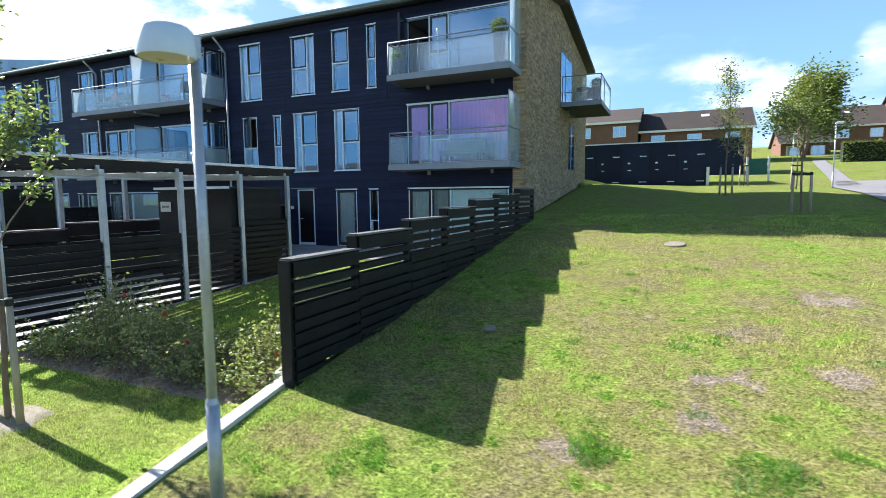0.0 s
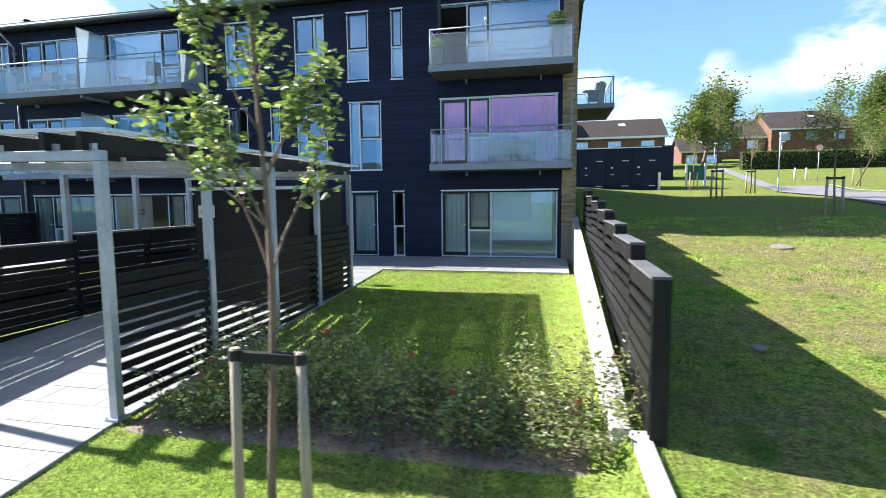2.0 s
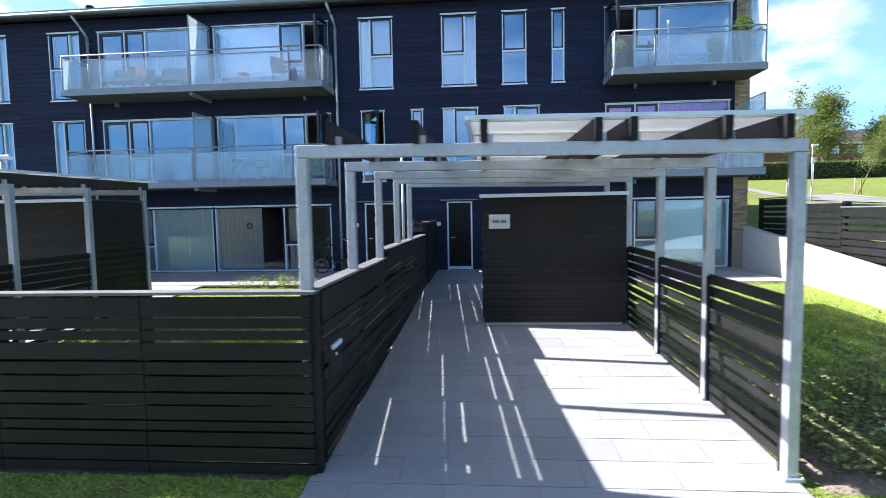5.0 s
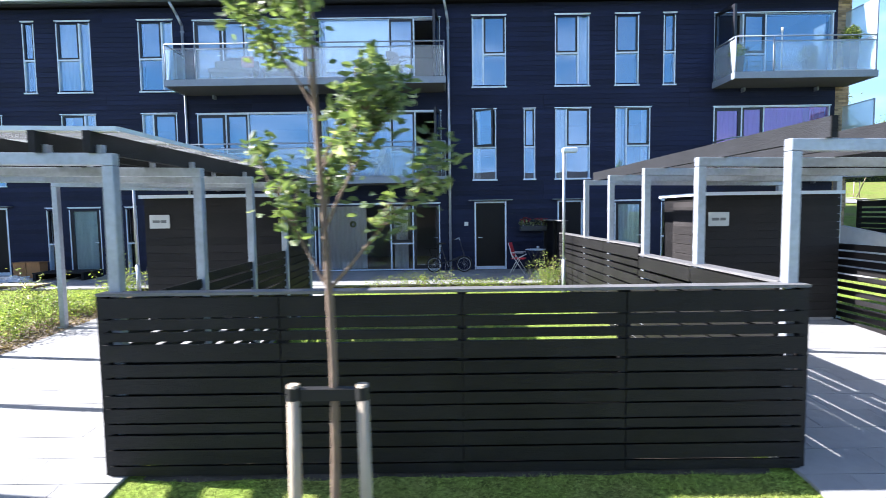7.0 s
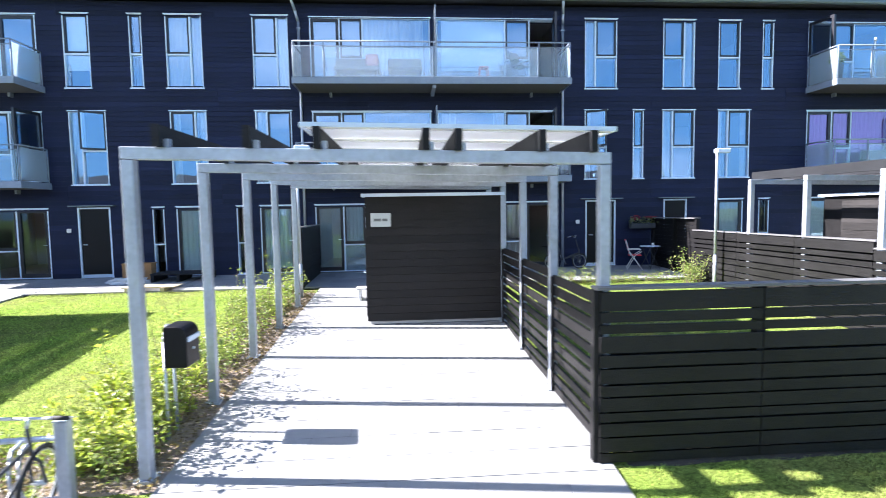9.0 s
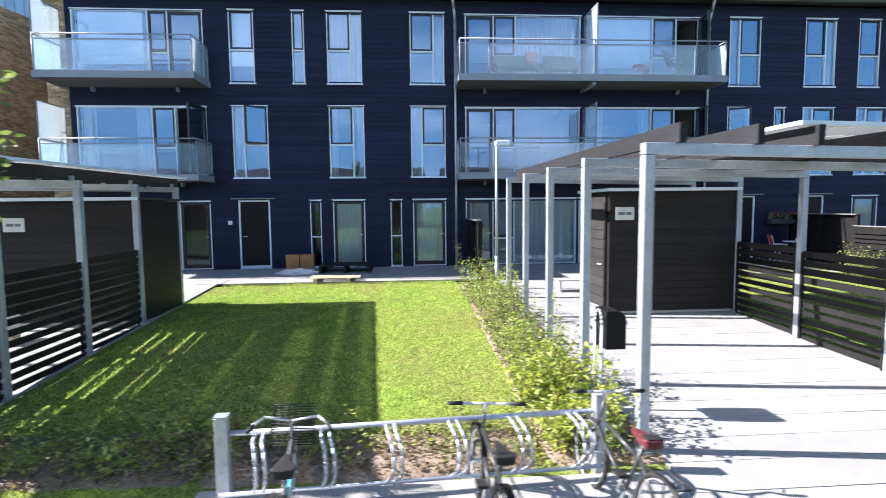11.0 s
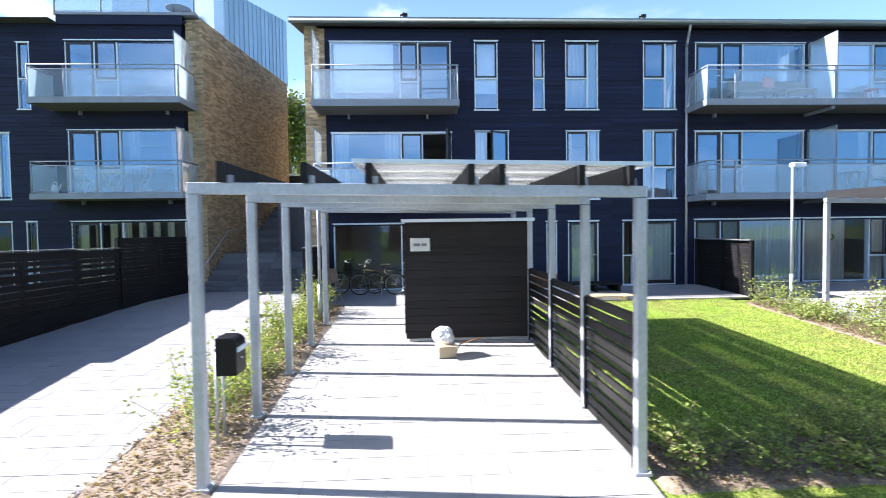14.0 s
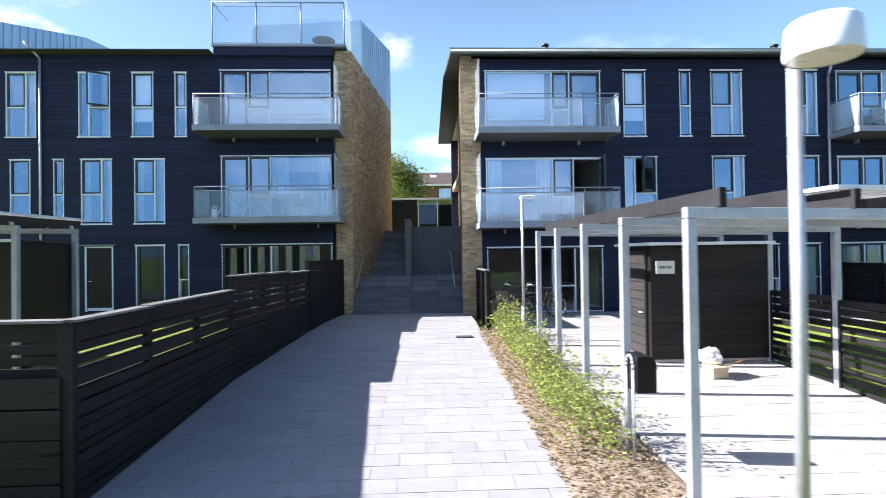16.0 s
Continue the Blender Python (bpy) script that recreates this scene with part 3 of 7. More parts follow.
RED = mat("red_cloth", (0.75, 0.05, 0.07), 0.8, vary=0.2, scale=20)


def drape(x0, x1, z0, z1, face, cover, cloth=None, label="white cloth curtain hanging in folds behind the window"):
    """Curtains or a blind inside the pane."""
    y = face + 0.11
    if cover == "blind":
        bm = bmesh.new()
        box(bm, x0 + 0.03, x1 - 0.03, y, y + 0.006, z0 + 0.25 * (z1 - z0), z1 - 0.03)
        solid("roller_blind", "white roller blind drawn behind the window", "blind", bm, CURTAIN)
        return
    runs = {"full": [(x0 + 0.02, x1 - 0.02)], "left": [(x0 + 0.02, x0 + 0.34 * (x1 - x0))], "right": [(x1 - 0.34 * (x1 - x0), x1 - 0.02)], "sides": [(x0 + 0.02, x0 + 0.22 * (x1 - x0)), (x1 - 0.22 * (x1 - x0), x1 - 0.02)]}[cover]
    for a, b in runs:
        bm = bmesh.new()
        n = max(6, int((b - a) / 0.025))
        prev = None
        for i in range(n + 1):
            x = a + (b - a) * i / n
            yy = y + 0.045 * math.sin(i * 1.05) + 0.012 * math.sin(i * 0.37)
            cur = [bm.verts.new((x, yy, z)) for z in (z0 + 0.05, z1 - 0.03)]
            if prev:
                bm.faces.new((prev[0], cur[0], cur[1], prev[1])).smooth = True
            prev = cur
        bmesh.ops.solidify(bm, geom=bm.faces[:], thickness=0.004)
        solid("curtain", label, "curtain", bm, cloth or CURTAIN)


def glazed_front(x0, x1, z0, z1, face, layout, door_open=0, pane=None, name="window_1"):
    """A wide balcony or terrace front. layout: from the left, (width share, kind) with kind door, sash or pane."""
    pane = pane or PANE
    w = thing(name, "wide glazed front with navy door and pale mullions", "window", x0, face, z0, kind="structure")
    L, h, t = x1 - x0, z1 - z0, 0.03
    y0, y1 = -0.035, 0.14
    boxes("window_frame", w, ALU, (0, t, y0, y1, 0, h), (L - t, L, y0, y1, 0, h), (t, L - t, y0, y1, h - t, h), (t, L - t, y0, y1, 0, t))
    boxes("head_flashing", w, ALU, (-0.03, L + 0.03, -0.06, -0.036, h - 0.005, h + 0.025))
    total = sum(s for s, _ in layout)
    x = 0.0
    for i, (s, k) in enumerate(layout):
        d = s / total * L
        a, b = x + (t if i == 0 else 0.02), x + d - (t if i == len(layout) - 1 else 0.02)
        if i:
            boxes("mullion", w, ALU, (x - 0.02, x + 0.02, y0 + 0.008, y1, t, h - t))
        if k == "pane":
            boxes("pane", w, pane, (a, b, 0.03, 0.045, t, h - t), shadow=False)
        else:
            c0 = t + 0.002
            if k == "sash":
                c0 = h * 0.4
                boxes("transom", w, ALU, (a, b, y0 + 0.01, y1, c0 - 0.022, c0 + 0.022))
                boxes("pane", w, pane, (a, b, 0.03, 0.045, t, c0 - 0.022), shadow=False)
                c0 += 0.024
            r = 0.085 if k == "door" else 0.055
            c1 = h - t - 0.002
            leaf = boxes("balcony_door" if k == "door" else "sash", w, SASH, (a + 0.003, a + r, -0.02, 0.05, c0, c1), (b - r, b - 0.003, -0.02, 0.05, c0, c1), (a + r, b - r, -0.02, 0.05, c0, c0 + r + 0.03), (a + r, b - r, -0.02, 0.05, c1 - r, c1), label="navy painted leaf")
            boxes("leaf_pane", leaf, pane, (a + r, b - r, 0.01, 0.025, c0 + r + 0.03, c1 - r), shadow=False)
            if k == "door":
                bars("door_handle", leaf, ALU, [(b - 0.05, -0.05, 1.0), (b - 0.16, -0.05, 1.0)], r=0.011)
            if k == "door" and door_open:
                e = a if door_open < 0 else b
                leaf.matrix_basis = Matrix.Translation((e, -0.03, 0)) @ Matrix.Rotation(radians(80 * door_open), 4, "Z") @ Matrix.Translation((-e, 0, 0))
        x += d
    return w


def front_door(x0, x1, z0, z1, face):
    d = thing("door_1", "black front door in a pale frame with a steel kick plate", "door", (x0 + x1) / 2, face, z0, kind="structure")
    hw, h, t = (x1 - x0) / 2, z1 - z0, 0.045
    boxes("door_frame", d, ALU, (-hw, -hw + t, -0.04, 0.12, 0, h), (hw - t, hw, -0.04, 0.12, 0, h), (-hw + t, hw - t, -0.04, 0.12, h - t, h))
    leaf = boxes("door_leaf", d, DOOR, (-hw + t + 0.004, hw - t - 0.004, 0.0, 0.06, 0.012, h - t - 0.004), label="smooth black painted leaf")
    boxes("kick_plate", leaf, ALU, (-hw + t + 0.01, hw - t - 0.01, -0.006, -0.001, 0.02, 0.12))
    bars("door_handle", leaf, ALU, [(-hw + 0.12, -0.002, 1.02), (-hw + 0.12, -0.05, 1.02), (-hw + 0.24, -0.05, 1.02)], r=0.011)
    boxes("door_hood", d, FASCIA, (-hw - 0.18, hw + 0.18, -0.2, -0.04, h + 0.03, h + 0.06), label="thin zinc hood over the door")
    s = thing("doorbell_panel", "small white bell panel beside the front door", "doorbell", x0 - 0.26, face - 0.04, z0 + 1.45)
    boxes("housing", s, WHITE, (-0.06, 0.06, -0.03, 0.0, -0.06, 0.06), bevel=0.004)
    return d


# holes of the long facade: x0, x1, z0, z1
UP = [(-15.27, -14.24, "big", True), (-12.74, -11.70, "big", False), (-10.91, -10.19, "mid", False), (-9.44, -9.07, "slit", False),
      (-30.81, -30.08, "mid", False), (-28.96, -28.60, "slit", False), (-27.93, -26.89, "big", False), (-25.43, -24.38, "big", False)]
MIDDLE = [(-15.27, -14.55, "mid", False), (-13.70, -13.35, "slit", False), (-12.73, -11.66, "big", True), (-10.88, -9.81, "big", True),
          (-30.80, -29.75, "big", True), (-27.92, -26.86, "big", False), (-25.43, -24.36, "big", True)]
LOW_DOORS = [(-15.24, -14.25), (-30.72, -29.78), (-12.66, -11.88)]
LOW_TALL = [(-28.57, -28.23, "slit"), (-27.87, -26.89, "door"), (-26.10, -25.75, "slit"), (-25.40, -24.37, "door"), (-10.88, -9.98, "door"), (-9.44, -9.08, "slit")]
FRONTS2 = [(-7.90, -4.28, [(0.9, "door"), (0.7, "sash"), (2.1, "pane")], -1), (-23.74, -20.12, [(0.9, "door"), (0.7, "sash"), (2.1, "pane")], 0),
           (-19.92, -16.24, [(2.1, "pane"), (0.75, "sash"), (0.8, "door")], 1), (-35.27, -31.55, [(2.1, "pane"), (0.55, "sash"), (1.0, "door")], 0)]
FRONTS1 = [(-7.87, -4.30, [(0.9, "door"), (0.7, "sash"), (2.1, "pane")], 0), (-23.74, -20.12, [(0.9, "door"), (0.7, "sash"), (2.1, "pane")], 0),
           (-19.92, -16.24, [(2.1, "pane"), (0.75, "sash"), (0.8, "door")], 1), (-35.27, -31.55, [(2.1, "pane"), (0.65, "sash"), (0.9, "door")], 1)]
FRONTS0 = [(-7.86, -4.28, [(0.88, "door"), (0.7, "sash"), (2.05, "pane")], 0), (-23.74, -20.2, [(0.9, "door"), (0.7, "sash"), (2.1, "pane")], 0),
           (-20.12, -16.32, [(2.3, "pane"), (0.7, "sash"), (0.85, "door")], 0), (-35.27, -31.55, [(2.1, "pane"), (0.7, "sash"), (0.9, "door")], 0)]
Z2, Z1, Z0 = (5.56, 7.70), (2.74, 4.90), (-0.03, 2.05)
holes = [(a, b, *Z2) for a, b, _, _ in UP] + [(a, b, *Z1) for a, b, _, _ in MIDDLE]
holes += [(a, b, -0.06, 2.07) for a, b in LOW_DOORS] + [(a, b, *Z0) for a, b, _ in LOW_TALL]
holes += [(a, b, 5.62, 7.66) for a, b, _, _ in FRONTS2] + [(a, b, 2.84, 4.87) for a, b, _, _ in FRONTS1] + [(a, b, *Z0) for a, b, _, _ in FRONTS0]
BX0, BX1, BACK = -36.05, -3.74, 27.5
RIDGE_Y, RIDGE_Z = 20.6, 9.05


def roof_under(y):
    """The underside of the low pitched roof."""
    if y < RIDGE_Y:
        return EAVE + (RIDGE_Z - EAVE) * (y - 15.3) / (RIDGE_Y - 15.3)
    return RIDGE_Z + (8.0 - RIDGE_Z) * (y - RIDGE_Y) / (28.0 - RIDGE_Y)


wall_south = thing("wall_south", "navy timber-clad facade wall of the apartment building", "wall", kind="structure")
bm = bmesh.new()
for s in openings_wall(BX0 + 0.62, BX1 - 0.42, -0.4, EAVE, holes):
    box(bm, s[0], s[1], FACE, FACE + 0.3, s[2], s[3])
part("wall_core", bm, CLAD, wall_south)
cladding(wall_south, BX0 + 0.62, BX1 - 0.42, FACE, -0.05, EAVE, holes, (-31.0, -9.0, 2.0, 5.2))
covers_up = ["left", "right", "", "", "blind", "", "full", "right"]
for (a, b, st, fl), cv in zip(UP, covers_up):
    window(a, b, *Z2, st, FACE, fl, cv)
covers_mid = ["left", "", "left", "sides", "left", "sides", "left"]
for i, ((a, b, st, fl), cv) in enumerate(zip(MIDDLE, covers_mid)):
    window(a, b, *Z1, st, FACE, fl, cv, open_sash=-1 if i == 0 else (1 if i == 4 else 0))
for a, b in LOW_DOORS:
    front_door(a, b, -0.06, 2.07, FACE)
for a, b, k in LOW_TALL:
    if k == "slit":
        window(a, b, *Z0, "slit", FACE)
    else:
        glazed_front(a, b, *Z0, FACE, [(1, "door")], pane=FILM)
        drape(a, b, *Z0, FACE, "full")
for rows, z in ((FRONTS2, (5.62, 7.66)), (FRONTS1, (2.84, 4.87)), (FRONTS0, Z0)):
    for a, b, lay, op in rows:
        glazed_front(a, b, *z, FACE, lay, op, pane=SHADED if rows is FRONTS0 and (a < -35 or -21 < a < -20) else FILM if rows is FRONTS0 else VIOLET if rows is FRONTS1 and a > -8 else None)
drape(-20.1, -18.6, *Z0, FACE, "full")
drape(-17.78, -17.3, *Z0, FACE, "full")
drape(-6.3, -4.4, *Z0, FACE, "blind")
drape(-22.2, -20.3, *Z0, FACE, "full")
drape(-7.8, -7.0, *Z0, FACE, "full")
drape(-19.8, -17.7, 5.62, 7.66, FACE, "blind")
drape(-19.8, -17.7, 2.84, 4.87, FACE, "sides")
drape(-35.2, -33.2, 2.84, 4.87, FACE, "sides")
drape(-7.8, -5.0, 2.84, 4.87, FACE, "full", PURPLE, "sheer purple cloth curtain drawn behind the balcony window")
drape(-4.85, -4.35, 2.84, 4.87, FACE, "full", RED, "red cloth curtain at the side of the balcony window")
drape(-22.2, -20.3, 5.62, 7.66, FACE, "full")
drape(-35.2, -33.3, 5.62, 7.66, FACE, "blind")

# rooms behind the windows
bm = bmesh.new()
for z in (-0.02, 2.72, 5.5):
    box(bm, BX0 + 0.4, BX1 - 0.4, FACE + 0.3, BACK - 0.3, z - 0.2, z)
solid("floor", "timber floors of the flats behind the windows", "floor", bm, ROOMFLOOR, "structure")
bm = bmesh.new()
for z in (2.5, 5.28, 8.05):
    box(bm, BX0 + 0.4, BX1 - 0.4, FACE + 0.3, BACK - 0.3, z - 0.06, z)
solid("ceiling", "ceilings of the flats behind the windows, darkened for indoor shade", "ceiling", bm, ROOM, "structure")
bm = bmesh.new()
for x in (-31.2, -24.0, -20.02, -15.9, -13.1, -8.4):
    for z in (-0.02, 2.72, 5.5):
        box(bm, x - 0.05, x + 0.05, FACE + 0.3, FACE + 5.0, z, z + 2.46)
for z in (-0.02, 2.72, 5.5):
    box(bm, BX0 + 0.4, BX1 - 0.4, FACE + 5.0, FACE + 5.1, z, z + 2.46)
solid("wall_inner", "partition walls of the flats behind the windows, darkened for indoor shade", "wall", bm, ROOM, "structure")


def brick_wall(name, label, x, y0, y1, zf, z1, top, side, front_x0, front_x1, near_rows, skew=0.0):
    """A brick gable at x facing side (+1 or -1 along x), with its narrow return on the facade. Bricks stand proud of recessed mortar."""
    w = thing(name, label, "wall", kind="structure")
    w.matrix_basis = Matrix.Translation((x, y0, 0)) @ Matrix.Rotation(radians(skew), 4, "Z") @ Matrix.Translation((-x, -y0, 0))
    inner = x - side * 0.36
    bm = bmesh.new()
    ym = min(RIDGE_Y, y1 - 0.1)
    prism(bm, min(inner, x - side * 0.012), max(inner, x - side * 0.012), [(y0 + 0.012, -0.4), (y1, -0.4), (y1, top(y1)), (ym, top(ym)), (y0 + 0.012, top(y0))])
    a, b = (front_x0, inner) if side > 0 else (inner, front_x1)
    if b - a > 0.02:
        box(bm, a, b, y0 + 0.014, y0 + 0.36, -0.4, z1)
    part("mortar_core", bm, MORTAR, w)
    verts, faces = [], []

    def add(a, b, c, d, e, f):
        k = len(verts)
        verts.extend(((a, c, e), (b, c, e), (b, d, e), (a, d, e), (a, c, f), (b, c, f), (b, d, f), (a, d, f)))
        faces.extend([tuple(k + i for i in q) for q in ((3, 2, 1, 0), (4, 5, 6, 7), (0, 1, 5, 4), (1, 2, 6, 5), (2, 3, 7, 6), (3, 0, 4, 7))])

    rnd = random.Random(7)
    made, row, z = 0, 0, -0.3
    while z < max(top(y0), top(ym), top(y1)) - 0.05:
        y = y0 - (0.114 if row % 2 else 0.0)
        while y < y1:
            a, b = max(y, y0), min(y + 0.226, y1)
            if b - a > 0.03 and z + 0.05 > zf(a) - 0.1 and z + 0.05 < min(top(a), top(b)):
                p = rnd.uniform(-0.005, 0.006)
                add(min(x - side * 0.02, x + side * p), max(x - side * 0.02, x + side * p), a, b, z, z + 0.053)
            y += 0.238
        fx = front_x0 - (0.114 if row % 2 else 0.0)
        while fx < front_x1:
            a, b = max(fx, front_x0), min(fx + 0.226, front_x1)
            if b - a > 0.03 and z + 0.05 > zf(y0) - 0.1 and z < z1 - 0.05:
                p = rnd.uniform(-0.005, 0.006)
                if near_rows[0] < z < near_rows[1] and made < 300:
                    block("brick", BRICK, w, a, b, y0 - 0.004 + p, y0 + 0.02, z, z + 0.053)
                    made += 1
                else:
                    add(a, b, y0 - 0.004 + p, y0 + 0.02, z, z + 0.053)
            fx += 0.238
        z += 0.0667
        row += 1
    me = bpy.data.meshes.new("brick_field")
    me.from_pydata(verts, [], faces)
    me.update()
    me.materials.append(BRICK)
    ob = new("brick_field", me)
    ob.parent = w
    tagged(ob, kind="stuff")
    return w


brick_wall("wall_west", "yellow-brown brick gable of the apartment building", BX0, FACE - 0.02, BACK, lambda y: -0.3, EAVE, roof_under, -1, BX0, BX0 + 0.62, (0.0, 6.6), skew=-3.6)
brick_wall("wall_east", "yellow-brown brick gable beside the grass slope", BX1, FACE - 0.02, BACK, hill, EAVE, roof_under, 1, BX1 - 0.42, BX1, (0.0, 7.4))
bm = bmesh.new()
box(bm, BX0 + 0.36, BX1 - 0.36, BACK - 0.3, BACK, -0.4, EAVE)
solid("wall_north", "navy clad rear wall of the apartment building", "wall", bm, CLAD, "structure")

roof = thing("roof", "low dark felt roof with a zinc gutter along the eave", "roof", kind="structure")
bm = bmesh.new()
prism(bm, BX0 - 0.32, BX1 + 0.36, [(15.27, EAVE), (RIDGE_Y, RIDGE_Z), (28.0, 8.0), (28.0, 8.15), (RIDGE_Y, RIDGE_Z + 0.15), (15.27, EAVE + 0.14)])
part("roof_deck", bm, ROOF, roof)
boxes("fascia", roof, FASCIA, (BX0 - 0.34, BX1 + 0.38, FACE - 0.53, FACE - 0.505, EAVE - 0.02, EAVE + 0.16))
bars("gutter", roof, FASCIA, [(BX0 - 0.32, FACE - 0.57, EAVE + 0.04), (BX1 + 0.36, FACE - 0.57, EAVE + 0.04)], r=0.055)
for x in (-24.9, -33.0):
    v = thing("roof_vent", "dark metal roof vent on the felt roof", "vent", x, FACE + 1.2, EAVE + 0.6)
    bars("pipe", v, FASCIA, [(0, 0, -0.1), (0, 0, 0.3)], r=0.09)
    bars("cowl", v, SASH, [(0, 0, 0.3), (0, 0, 0.36)], r=0.13)

for x in (-24.05, -16.0):
    d = thing("downpipe", "grey zinc downpipe with a swan neck below the gutter", "downpipe", x, FACE - 0.09, -0.1, group="downpipes on the facade")
    bars("pipe", d, STEEL, [(0, 0, 0), (0, 0, 7.6), (-0.05, -0.2, 7.85), (-0.12, -0.46, 8.12)], r=0.04, n=10)
    for z in (1.2, 3.4, 5.6, 7.4):
        boxes("clip", d, STEEL, (-0.055, 0.055, -0.03, 0.08, z, z + 0.03))


def balcony(x0, x1, face, z, depth, screens, inner=1.1, clear_end="left", all_clear=False, label="balcony with a concrete slab, steel rail and frosted infill"):
    """z: the slab's underside. screens: x of the tall privacy panes."""
    b = thing("balcony", label, "balcony", x0, face - 0.03, z, group="balconies on the facade")
    L, D, h = x1 - x0, -depth, 0.16
    boxes("slab", b, SLAB, (0, L, D, -0.002, 0.03, h), bevel=0.01)
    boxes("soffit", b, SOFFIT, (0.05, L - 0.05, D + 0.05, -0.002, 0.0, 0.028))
    boxes("edge_channel", b, RAIL, (-0.012, L + 0.012, D - 0.014, D - 0.002, -0.01, h + 0.015), (-0.014, -0.002, D, -0.002, -0.01, h + 0.015), (L + 0.002, L + 0.014, D, -0.002, -0.01, h + 0.015))
    top = h + 1.0
    if L > 6:
        xs, open_at = [0.03, 0.88, L / 2, L - 0.95, L - 0.03], (0, 3)
    elif clear_end == "left":
        xs, open_at = [0.03, inner, L - 0.03], (0,)
    else:
        xs, open_at = [0.03, L - inner, L - 0.03], (1,)
    for x in xs:
        bars("post", b, RAIL, [(x, D + 0.03, h - 0.1), (x, D + 0.03, top)], r=0.018)
    for x in (0.03, L - 0.03):
        bars("post", b, RAIL, [(x, -0.05, h), (x, -0.05, top)], r=0.016)
    bars("handrail", b, RAIL, [(0.03, -0.05, top), (0.03, D + 0.03, top), (L - 0.03, D + 0.03, top), (L - 0.03, -0.05, top)], r=0.021)
    bars("midrail", b, RAIL, [(0.03, D + 0.03, top - 0.13), (L - 0.03, D + 0.03, top - 0.13)], r=0.011)
    for i, (p, q) in enumerate(zip(xs, xs[1:])):
        clear = all_clear or i in open_at
        boxes("infill_pane", b, CLEAR if clear else FROST, (p + 0.03, q - 0.03, D + 0.024, D + 0.034, h + 0.04, top - 0.15), shadow=False, label="clear glass pane" if clear else "frosted pane")
        if not clear:
            boxes("infill_frame", b, STEEL, (p + 0.022, q - 0.022, D + 0.016, D + 0.04, top - 0.16, top - 0.145), (p + 0.022, q - 0.022, D + 0.016, D + 0.04, h + 0.028, h + 0.043), (p + 0.022, p + 0.037, D + 0.016, D + 0.04, h + 0.043, top - 0.16), (q - 0.037, q - 0.022, D + 0.016, D + 0.04, h + 0.043, top - 0.16))
    for x in (0.03, L - 0.03):
        boxes("side_pane", b, CLEAR if all_clear else SCREEN, (x - 0.005, x + 0.005, D + 0.08, -0.1, h + 0.04, top - 0.06), shadow=False)
    for x in screens:
        u = x - x0
        boxes("privacy_screen", b, SCREEN, (u - 0.006, u + 0.006, D + 0.04, -0.02, h + 0.02, h + 2.02), label="tall frosted privacy screen", shadow=False)
        boxes("screen_frame", b, RAIL, (u - 0.015, u + 0.015, D + 0.02, D + 0.04, h, h + 2.04), (u - 0.012, u + 0.012, D + 0.04, -0.02, h + 2.02, h + 2.04))
    if L > 6:
        boxes("support_beam", b, RAIL, (L / 2 - 0.05, L / 2 + 0.05, D + 0.1, -0.002, -0.1, -0.012))
    for u in (0.9, L - 0.9):
        boxes("bracket", b, RAIL, (u - 0.03, u + 0.03, -0.16, -0.002, -0.13, -0.012))
    return b


DEP = 1.22
for z in (5.42, 2.62):
    balcony(-7.93, -3.9, FACE, z, DEP, [-3.93])
    balcony(-24.05, -16.1, FACE, z, DEP, [-20.02])
    balcony(-35.62, -31.4, FACE, z, DEP, [-35.58], clear_end="right")


def gable_window(y0, y1, z0, z1):
    w = thing("window_3", "dark framed window in the brick gable", "window", BX1, y0, z0, kind="structure")
    L, h, t = y1 - y0, z1 - z0, 0.05
    boxes("window_frame", w, SASH, (-0.02, 0.02, 0, t, 0, h), (-0.02, 0.02, L - t, L, 0, h), (-0.02, 0.02, t, L - t, h - t, h), (-0.02, 0.02, t, L - t, 0, t))
    boxes("mullion", w, ALU, (-0.015, 0.025, L * 0.4, L * 0.4 + 0.04, t, h - t))
    boxes("pane", w, PANE, (0.006, 0.014, t, L - t, t, h - t), shadow=False)
    # dark sheet behind the glass, added in place of an unlit room
    boxes("reveal_back", w, SASH, (-0.012, 0.0, t, L - t, t, h - t))


gable_window(20.9, 23.4, 5.45, 7.5)
gable_window(22.9, 24.1, 2.9, 4.9)
gb = balcony(0, 3.2, 0, 0, 1.55, [], all_clear=True)
gb.matrix_basis = pose(BX1 + 0.03, 20.9, 5.27, 0, 0, 90)
tagged(gb, "small balcony with clear glass on the brick gable")

# ---------- retaining wall, fences ----------


bm = bmesh.new()
prism(bm, -3.84, -3.67, [(4.56, -1.3), (16.0, -1.3), (16.0, 1.21), (5.2, -0.2), (4.56, -0.36)])
solid("retaining_wall", "pale concrete retaining wall rising along the garden edge", "wall", bm, CONC, "structure", bevel=0.008)

bm = bmesh.new()
prism(bm, -0.085, 0.085, [(-2.4, -0.7), (1.55, -0.3), (1.55, 0.21), (-2.4, -0.325)])
kb = solid("kerb", "pale concrete kerb between lawn and slope", "kerb", bm, CONC, "structure", bevel=0.008)
kb.matrix_basis = pose(-3.51, 3.0, -0.575, 0, 0, 3.6)

BOARDS = [0.175, 0.09, 0.08, 0.15, 0.11, 0.135, 0.10, 0.125, 0.08, 0.12, 0.13, 0.1]


